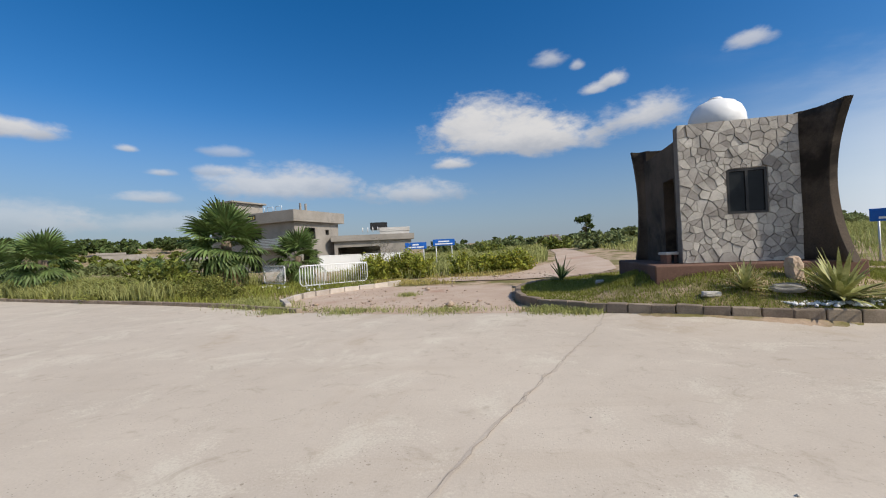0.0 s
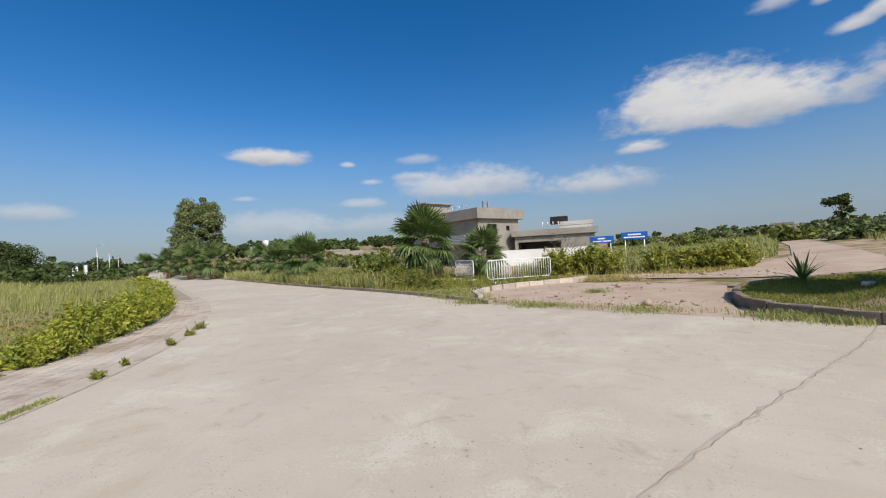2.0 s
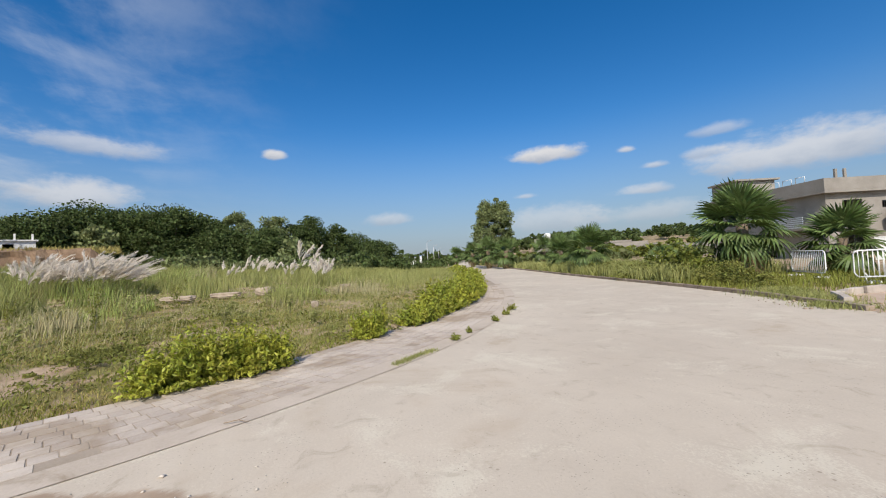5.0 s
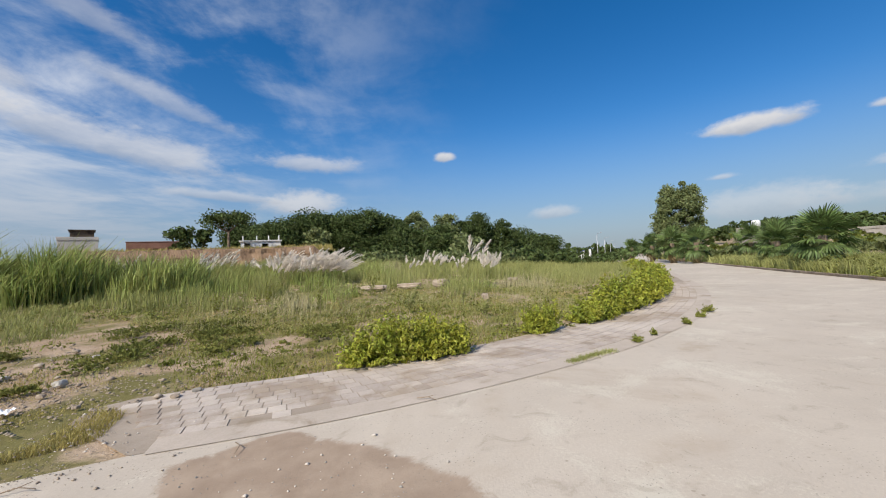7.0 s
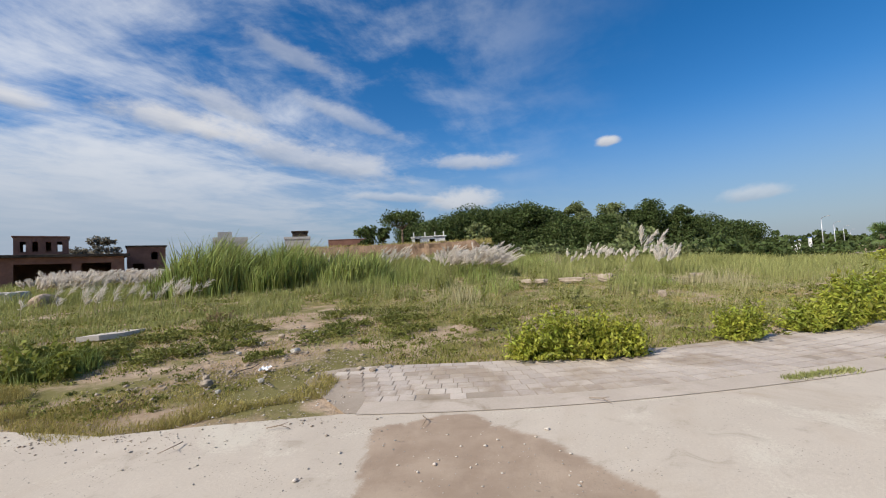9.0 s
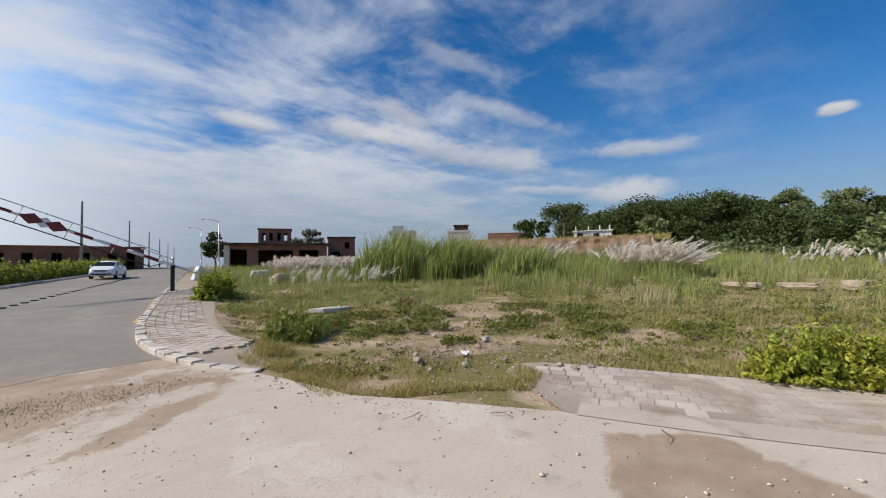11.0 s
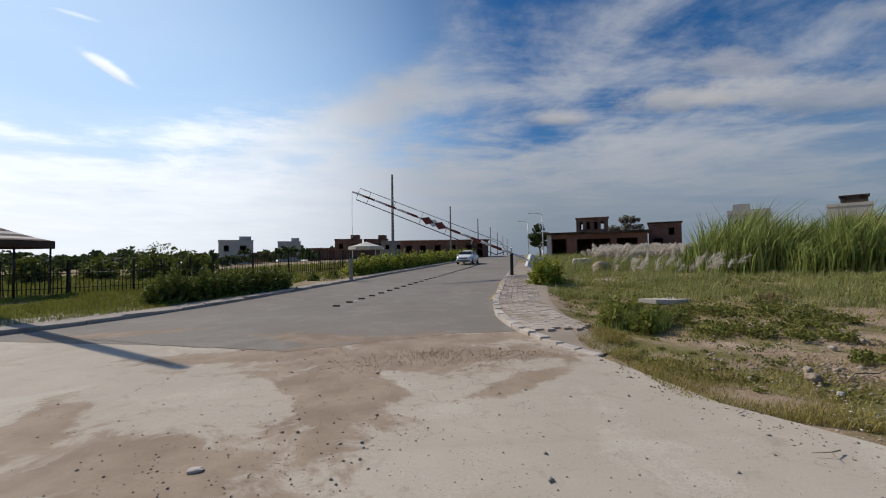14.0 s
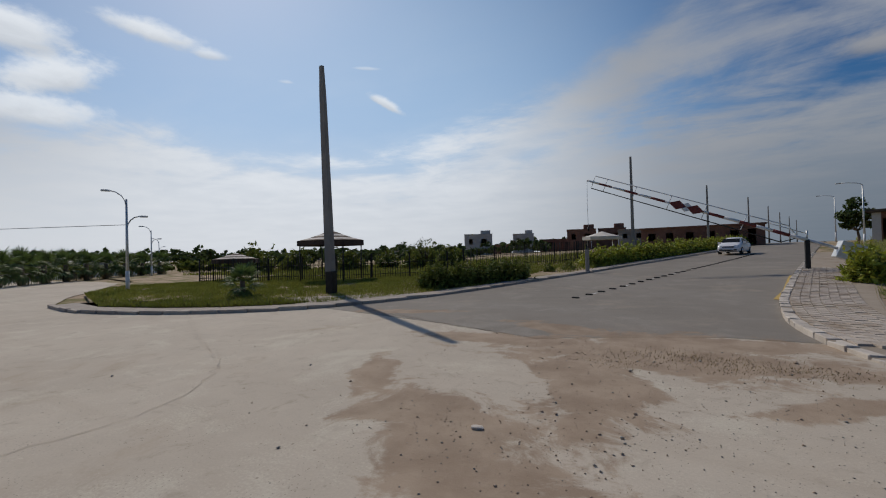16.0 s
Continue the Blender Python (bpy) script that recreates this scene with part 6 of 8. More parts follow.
# thin branching weeds standing out of the grass
def tall_weed(x, y, h, seed, mat, label):
    r = np.random.default_rng(seed)
    root = thing("weed", x, y, None, 0, label, "weeds", "tall weeds in the field")
    places = []
    for k in range(7):
        a, tilt = r.uniform(0, 6.28), r.uniform(0.1, 0.5)
        ln = h * r.uniform(0.6, 1.05)
        pts = [Vector((math.cos(a) * tilt * ln * u**1.4 - 0.12 * ln * u * u, math.sin(a) * tilt * ln * u**1.4 + 0.2 * ln * u * u, ln * u)) for u in (0, 0.35, 0.7, 1.0)]
        tube_part("stem", pts, [0.008, 0.006, 0.004, 0.002], "dry_grass", root, sides=4)
        for _ in range(34):
            u = r.uniform(0.25, 1.0)
            i = 0 if u < 0.35 else 1 if u < 0.7 else 2
            p = pts[i].lerp(pts[i + 1], (u - (0, 0.35, 0.7)[i]) / (0.35, 0.35, 0.3)[i])
            places.append(np.array(p) + r.normal(size=3) * 0.05 * (1.3 - u))
    leaves(np.array(places), 0.035, r, M[mat], "foliage", root, long=2.4)
    return root


for k, (x, y, h) in enumerate(((-13.7, -3.4, 1.25), (-13.4, -0.4, 0.9), (-14.2, -2.9, 1.1), (-15.8, -6.1, 1.0), (-12.6, -4.6, 0.7), (-16.5, -3.6, 1.2), (-14.8, -7.6, 0.9), (-17.2, 0.6, 1.1), (-15.0, 1.4, 0.8), (-18.4, -2.6, 1.3), (-12.0, 1.9, 0.6))):
    tall_weed(x, y, h, 1300 + k, "meadow" if k % 3 else "lawn", "tall thin branching weed in the meadow")
bush("weed", [(-9.8, -11.8, 0.4, 0.38), (-10.4, -12.0, 0.35, 0.3)], "withered reddish-brown weed on bare soil", "dead_leaf", 331, 0.04, 900, category="weeds", stems=False)
for k, (x, y, r0, h) in enumerate(((-8.6, -9.2, 0.6, 0.18), (-7.6, -8.6, 0.5, 0.16), (-8.4, -6.2, 0.7, 0.16), (-9.6, -6.4, 0.6, 0.2), (-7.0, -7.6, 0.5, 0.15), (-10.8, -5.4, 0.7, 0.2), (-9.0, -10.6, 0.7, 0.2), (-11.6, -8.0, 0.8, 0.2), (-6.4, -6.0, 0.4, 0.12), (-12.2, -6.2, 0.7, 0.2), (-9.4, -4.4, 0.6, 0.16), (-10.6, -2.6, 0.7, 0.18), (-6.0, -8.4, 0.6, 0.18), (-5.4, -10.2, 0.6, 0.2), (-6.9, -10.8, 0.7, 0.2))):
    bush("weed", [(x, y, r0, h), (x + r0 * 0.9, y + r0 * 0.5, r0 * 0.6, h * 0.8), (x - r0 * 0.5, y + r0 * 0.8, r0 * 0.7, h)], "low dark mat of creeping weeds on soil", "weed_leaf", 340 + k, 0.03, 3400, "weed mats on the soil", "weeds", stems=False)

# slabs, rocks, litter
slab = bmesh.new()
rim = [slab.verts.new((px, py, pz)) for px, py, pz in ((-0.95, -0.4, 0.02), (-0.2, -0.52, 0.03), (0.5, -0.4, 0.06), (0.98, -0.3, 0.09), (0.86, 0.22, 0.1), (0.3, 0.46, 0.07), (-0.35, 0.4, 0.05), (-0.8, 0.3, 0.02))]
ext = bmesh.ops.extrude_face_region(slab, geom=[slab.faces.new(rim)])
for v in ext["geom"]:
    if isinstance(v, bmesh.types.BMVert):
        v.co += Vector((0.02 * v.co.y, 0.01, -0.14))
bmesh.ops.recalc_face_normals(slab, faces=slab.faces[:])
ob = part("concrete_slab", slab, M["kerb_pale"])
ob.matrix_basis = pose(-7.4, -12.9, hz(-7.4, -12.9) + 0.035, 0, 0, 25)
tagged(ob, "cracked pale concrete slab lying in grass", "slab")
rock("rock", -11.7, -27.6, 1.35, 0.9, 0.85, 20, "boulder", "rounded brown boulder in the grass", 402)
rock("concrete_slab", -12.6, -33.5, 2.6, 0.9, 0.9, 40, "kerb_pale", "broken pale concrete block in the grass", 403, 0, 0.9, "slab")
rock("rock", -4.62, -5.15, 0.22, 0.16, 0.11, 20, "soil_stone", "rough grey stone on bare soil", 404)
rock("rock", -4.8, -5.4, 0.11, 0.1, 0.13, 70, "soil_stone", "rough grey stone on bare soil", 405)
rock("rock", -5.95, -2.95, 0.17, 0.12, 0.07, 40, "soil_stone", "rounded stone at the footpath's edge", 406)
for k, (x, y, sz) in enumerate(((-6.9, -5.5, 0.16), (-7.6, -5.9, 0.12), (-6.5, -6.7, 0.1), (-8.2, -7.2, 0.14), (-7.4, -7.0, 0.11), (-5.3, -5.5, 0.09), (-5.0, -4.4, 0.1), (-6.3, -5.2, 0.09), (-8.8, -6.6, 0.12), (-5.7, -4.1, 0.08), (-4.4, -4.6, 0.08), (-9.4, -7.6, 0.13), (-6.2, -2.8, 0.1))):
    rock("rock", x, y, sz * 1.3, sz, sz * 0.7, 40 * k, "soil_stone" if k % 2 else "rock", "small pale stone lying on bare soil", 440 + k)
stick = thing("stick", -4.9, -5.0, hz(-4.9, -5.0) + 0.02, 200, "dry bent stick lying on soil", "stick")
tube_part("twig", [(0, 0, 0), (0.35, 0.06, 0.05), (0.7, -0.03, 0.03), (1.1, 0.05, 0.01)], [0.012, 0.01, 0.008, 0.004], "wood", stick, sides=5)
tube_part("twig", [(0.35, 0.06, 0.05), (0.5, 0.25, 0.08), (0.62, 0.34, 0.06)], [0.007, 0.005, 0.003], "wood", stick, sides=5)
for k, (x, y, rz) in enumerate(((-4.2, -1.15, 30), (-3.6, -2.6, 110), (-5.3, 0.6, 70), (-2.9, -3.3, 10))):
    twig = thing("stick", x, y, hz(x, y) + 0.03, rz, "thin dry twig lying on the path", "stick", "twigs on the path")
    tube_part("twig", [(-0.14, 0, 0), (0, 0.03, 0.015), (0.13, -0.02, 0.0)], [0.006, 0.005, 0.003], "wood", twig, sides=5)
    tube_part("twig", [(0, 0.03, 0.015), (0.06, 0.1, 0.02)], [0.004, 0.002], "wood", twig, sides=5)
rock("rock", 2.15, -3.38, 0.13, 0.08, 0.035, 20, "kerb_pale", "pale flat stone lying on the road", 407)
for k, (x, y, sx, sy, sz, rz) in enumerate(((-20.6, -2.9, 2.6, 0.8, 0.5, 70), (-21.6, -1.2, 2.4, 0.7, 0.5, 80), (-22.0, 0.5, 1.6, 1.2, 0.9, 60), (-15.9, 2.3, 0.55, 0.4, 0.5, 10), (-26, 5, 1.4, 0.5, 0.4, 60))):
    rock("concrete_rubble", x, y, sx * 0.6, sy * 0.6, sz * 0.5, rz, "soil_stone", "pale concrete rubble half hidden in grass", 420 + k, 0.1, 0.8, "rubble")
litter = thing("litter", -5.6, -4.95, 0.0, 30, "crumpled white plastic scrap on soil", "litter")
bm = bmesh.new()
bmesh.ops.create_grid(bm, x_segments=8, y_segments=6, size=0.5)
for v in bm.verts:
    v.co = (v.co.x * 0.3, v.co.y * 0.16, 0.04 + 0.05 * noise.noise(v.co * 5))
part("sheet", bm, M["white_paint"], litter)


# undergrowth beneath the grove
def thicket(name, az0, az1, d0, d1, n, h0, h1, label, seed, mat, leaf=0.3):
    r = np.random.default_rng(seed)
    pts = []
    for _ in range(n):
        x, y = place_az(r.uniform(az0, az1), r.uniform(d0, d1))
        h = r.uniform(h0, h1)
        p, _c = crown((x, y, hz(x, y) + h * 0.45), (h * 0.8, h * 0.8, h * 0.42), 8, 130, h * 0.26, r)
        pts.append(p)
    return tagged(leaves(np.concatenate(pts), leaf, r, M[mat], name), label, "undergrowth", kind="stuff")


thicket("undergrowth", 76, 104, 58, 68, 60, 1.8, 3.6, "dense green undergrowth beneath the grove", 901, "leaf")
thicket("undergrowth", 80, 100, 52, 58, 34, 1.2, 2.4, "lighter shrubs before the grove", 902, "leaf_light")
thicket("undergrowth", 104, 134, 42.5, 45.5, 22, 0.9, 1.9, "grey-green shrubs at the foot of the bank", 904, "leaf_light", 0.16)
thicket("undergrowth", 66, 80, 64, 90, 40, 1.5, 3.0, "green shrubs along the field's far edge", 903, "leaf")

# ---- the southern road: barrier gate, poles, fence, car ----
def boom_gate():
    root = thing("boom_barrier", -4.85, -25.0, 0.42, 0, "raised red and white boom barrier with a braced frame", "barrier")
    post = box_part("post", (-0.09, 0.09, -0.09, 0.09, -0.2, 1.5), "black_paint", root, "black steel pivot post", bevel=0.01)
    piv = Vector((0, 0, 1.5))
    tip = Vector((9.7, 1.05, 5.32))
    ax = (tip - piv)
    L = ax.length
    ax.normalize()
    up = (Vector((0, 0, 1)) - ax * ax.z).normalized()
    bands = 15
    for k in range(bands):
        a, b = piv + ax * (L * k / bands), piv + ax * (L * (k + 1) / bands)
        tube_part("boom_section", [a, b], 0.085 - 0.03 * k / bands, "red_paint" if k % 2 else "white_paint", root, sides=10)
    for s in (-1, 1):
        lo, hi = piv + ax * 0.9 + up * 0.42 * s, piv + ax * (L * 0.965) + up * 0.36 * s
        tube_part("brace_rail", [piv + ax * 0.35, lo, hi, piv + ax * (L * 0.965)], 0.028, "white_paint" if s > 0 else "black_paint", root, sides=6)
    for f in (0.25, 0.42, 0.58, 0.75, 0.9):
        p = piv + ax * L * f
        tube_part("strut", [p + up * 0.4, p - up * 0.4], 0.02, "white_paint", root, sides=6)
    # diamond warning plate
    c = piv + ax * L * 0.5
    for k, (o, mt) in enumerate(((-0.42, "red_paint"), (0.0, "white_paint"), (0.42, "red_paint"))):
        bm = bmesh.new()
        n = ax.cross(up).normalized()
        q = c + ax * o
        vs = []
        for d in (0.09, -0.09):
            vs.append([bm.verts.new(q + n * d + ax * a + up * b) for a, b in ((-0.42, 0), (0, 0.24), (0.42, 0), (0, -0.24))])
        bm.faces.new(vs[0]); bm.faces.new(vs[1][::-1])
        for i in range(4):
            bm.faces.new((vs[0][i], vs[1][i], vs[1][(i + 1) % 4], vs[0][(i + 1) % 4]))
        ob = part("warning_plate", bm, M[mt], root)
        if mt == "white_paint":
            for v in ob.data.vertices:
                v.co = c + (v.co - Vector(c)) * 0.97
    # counterweight on the short end
    e = piv - ax * 1.5
    tube_part("tail", [piv, e], 0.07, "galv", root)
    bm = bmesh.new()
    m = Matrix.Translation(e) @ ax.to_track_quat("X", "Z").to_matrix().to_4x4()
    add_box(bm, -0.55, 0.35, -0.25, 0.25, -0.42, 0.38, 0.02, m)
    part("counterweight", bm, M["galv"], root, "grey steel counterweight box")
    tube_part("stay", [piv + Vector((0, 0, 0.3)), piv + ax * 1.6 + up * 0.3], 0.02, "galv", root, sides=6)
    tube_part("mast", [piv, piv + Vector((0, 0, 0.45))], 0.04, "galv", root)
    tube_part("rope", [tip, tip + Vector((0.02, 0, -1.4)), tip + Vector((0.0, 0, -2.7))], 0.012, "white_paint", root, sides=5)
    tube_part("rope_weight", [tip + Vector((0, 0, -2.7)), tip + Vector((0, 0, -2.95))], 0.05, "black_paint", root)
    rest = thing("rest_post", 5.05, -24.4, 0.4, 0, "weathered grey post receiving the boom", "post")
    box_part("post", (-0.1, 0.1, -0.1, 0.1, -0.2, 1.35), "pole", rest, bevel=0.02)
    box_part("cradle", (-0.04, 0.04, -0.12, 0.12, 1.35, 1.6), "black_paint", rest)


boom_gate()


def concrete_pole(x, y, h, r, label, z=None, lean=(0, 0)):
    root = thing("utility_pole", x, y, z, 0, label, "pole", "concrete poles")
    bm = bmesh.new()
    ring = [(-1, -0.7), (1, -0.7), (1, 0.7), (-1, 0.7)]
    lv = []
    for k in range(9):
        s = k / 8
        w = r * (1 - 0.42 * s)
        lv.append([bm.verts.new((a * w + lean[0] * s * h, b * w + lean[1] * s * h, s * (h + 0.3) - 0.3)) for a, b in ring])
    for p, q in zip(lv, lv[1:]):
        for k in range(4):
            bm.faces.new((p[k], p[(k + 1) % 4], q[(k + 1) % 4], q[k]))
    bm.faces.new(lv[-1])
    bmesh.ops.bevel(bm, geom=[e for e in bm.edges if abs(e.verts[0].co.z - e.verts[1].co.z) > 0.1], offset=r * 0.25, segments=1, affect="EDGES")
    part("shaft", bm, M["pole"], root)
    bm = bmesh.new()
    add_box(bm, -r * 1.06, r * 1.06, -r * 0.78, r * 0.78, 0, 1.0, 0.02)
    part("painted_base", bm, M["black_paint"], root, "black tar-painted foot")
    return root


concrete_pole(13.65, -12.55, 10.1, 0.2, "tall bare concrete pole at the lawn's edge", 0.08, (0.018, 0.012))
for k in range(7):
    d = (42, 66, 92, 118, 144, 170, 200)[k]
    a = (185.6, 177.2, 173.2, 171.4, 170.4, 169.6, 169.0)[k]
    x, y = place_az(a, d)
    concrete_pole(x, y, 9.6 if k == 0 else 8.6, 0.16, "bare concrete pole along the road", hz(x, y))


def street_lamp(x, y, h, rz, arms, label, group="street lamps", mat="galv"):
    root = thing("street_lamp", x, y, None, rz, label, "street lamp", group)
    tube_part("pole", [(0, 0, -0.2), (0, 0, h * 0.5), (0, 0, h * 0.93)], [0.09, 0.07, 0.05], mat, root)
    for sx, z0, reach, rise in arms:
        pts = [(0, 0, z0)] + [(sx * reach * (1 - math.cos(t)), 0, z0 + rise * math.sin(t)) for t in (0.4, 0.8, 1.2, 1.57)]
        tube_part("arm", pts, 0.035, mat, root, sides=6)
        e = pts[-1]
        box_part("lamp_head", (min(e[0], e[0] + sx * 0.4), max(e[0], e[0] + sx * 0.4), -0.1, 0.1, e[2] - 0.05, e[2] + 0.05), "galv", root, bevel=0.02)
    tube_part("painted_base", [(0, 0, -0.05), (0, 0, 1.2)], 0.1, "white_paint", root)
    return root


for k, (a, d) in enumerate(((249.4, 30), (247.0, 58), (246.2, 88))):
    x, y = place_az(a, d)
    street_lamp(x, y, 5.8, 62, [(1, 4.9, 0.75, 0.95), (-1, 3.6, 0.6, 0.8)], "curved double-arm street lamp beside the road")
for k, (a, d, h) in enumerate(((164.3, 56, 6.4), (166.2, 78, 6.6))):
    x, y = place_az(a, d)
    street_lamp(x, y, h, 175, [(-1, h * 0.93, 1.5, 0.35)], "single-arm street lamp along the asphalt road")
for k, (a, d) in enumerate(((69.0, 92), (68.2, 118), (67.6, 150), (67.2, 190))):
    x, y = place_az(a, d)
    street_lamp(x, y, 6.4, 20, [(1, 6.0, 1.2, 0.4)], "thin street lamp with a white-painted foot", "far street lamps")
wire = thing("overhead_cable", *place_az(249.4, 30), 3.9, 0, "thin cable strung from the lamp post", "cable")
tube_part("cable", [(0, 0, 0), (8, 6.5, -0.25), (18, 15, 0.1)], 0.015, "wire", wire, sides=4)


def picket_fence(line, label, h=1.6, step=0.17):
    x0, y0 = line[0]
    root = thing("fence", x0, y0, None, 0, label, "fence", "black picket fences")
    zb = hz(x0, y0)
    bm0 = bmesh.new()
    add_box(bm0, -0.022, 0.022, -0.02, 0.02, 0, h)
    vs = [v for v in bm0.verts if v.co.z > h - 0.01]
    me = bpy.data.meshes.new("picket")
    for v in vs:
        v.co.x *= 0.3
        v.co.z += 0.06
    bm0.to_mesh(me)
    bm0.free()
    me.materials.append(M["black_paint"])
    for i, (x, y, a) in enumerate(resample(line, step)):
        p = new("picket", me)
        p.parent = root
        p.matrix_basis = pose(x - x0, y - y0, hz(x, y) - zb + 0.1, (i * 37 % 7 - 3) * 0.8, (i * 53 % 5 - 2) * 0.9, math.degrees(a))
    for (xa, ya), (xb, yb) in zip(line, line[1:]):
        for z in (0.4, 1.15):
            tube_part("rail", [(xa - x0, ya - y0, hz(xa, ya) - zb + z), (xb - x0, yb - y0, hz(xb, yb) - zb + z)], 0.02, "black_paint", root, sides=5)
    for x, y, _ in resample(line, 2.6):
        box_part("post", (x - x0 - 0.04, x - x0 + 0.04, y - y0 - 0.04, y - y0 + 0.04, hz(x, y) - zb, hz(x, y) - zb + h + 0.2), "black_paint", root)
    return root


picket_fence([(30.5, -15.9), (25, -18.6), (18.7, -20.8), (13.9, -24.0)], "black steel picket fence along the lawn")
picket_fence([(14.6, -27.0), (11.8, -30), (8.6, -33.0), (6.8, -37.0)], "black steel picket fence leaning slightly", 1.7)


def canopy(x, y, w, z0, rise, label, legs=4, stripes=True, z=None):
    root = thing("gazebo", x, y, z, 20, label, "gazebo", "canvas gazebos")
    n = 8
    for k in range(n):
        a0, a1 = 2 * math.pi * k / n, 2 * math.pi * (k + 1) / n
        for j in range(6):
            r0, r1 = w / 2 * j / 6, w / 2 * (j + 1) / 6
            zz0, zz1 = z0 + rise * (1 - j / 6) ** 1.25, z0 + rise * (1 - (j + 1) / 6) ** 1.25
            bm = bmesh.new()
            q = [(r0 * math.cos(a0), r0 * math.sin(a0), zz0), (r1 * math.cos(a0), r1 * math.sin(a0), zz1), (r1 * math.cos(a1), r1 * math.sin(a1), zz1), (r0 * math.cos(a1), r0 * math.sin(a1), zz0)]
            if j == 0:
                q = q[:3]
            top = [bm.verts.new(p) for p in q]
            bot = [bm.verts.new((p[0], p[1], p[2] - 0.02)) for p in q]
            bm.faces.new(top)
            bm.faces.new(bot[::-1])
            for i in range(len(q)):
                bm.faces.new((top[i], bot[i], bot[(i + 1) % len(q)], top[(i + 1) % len(q)]))
            part("canvas_panel", bm, M["canvas_brown" if stripes and j % 2 else "canvas_light"], root)
        bm = bmesh.new()
        r = w / 2
        add = [(r * math.cos(a), r * math.sin(a)) for a in (a0, a1)]
        vs = [bm.verts.new((p[0] * s, p[1] * s, zc)) for s in (1.0, 0.985) for p in add for zc in (z0 - 0.32, z0)]
        for f in [(0, 1, 3, 2), (4, 6, 7, 5), (0, 4, 5, 1), (2, 3, 7, 6), (0, 2, 6, 4), (1, 5, 7, 3)]:
            bm.faces.new([vs[i] for i in f])
        part("valance", bm, M["canvas_brown" if stripes else "canvas_light"], root)
    for k in range(legs):
        a = 2 * math.pi * (k + 0.5) / legs
        tube_part("leg", [(w * 0.46 * math.cos(a), w * 0.46 * math.sin(a), -0.1), (w * 0.46 * math.cos(a), w * 0.46 * math.sin(a), z0)], 0.04, "white_paint" if not stripes else "black_paint", root, sides=6)
    return root


canopy(20.7, -19.4, 4.6, 2.8, 0.75, "striped brown and white canvas gazebo on the lawn", z=0.0)
canopy(29.9, -18.3, 3.3, 1.75, 0.5, "pale striped gazebo behind the fence", z=0.0)
x, y = place_az(189.3, 44)
canopy(x, y, 3.9, 2.15, 0.55, "pale canvas gazebo with white legs", 4, False, z=hz(x, y))


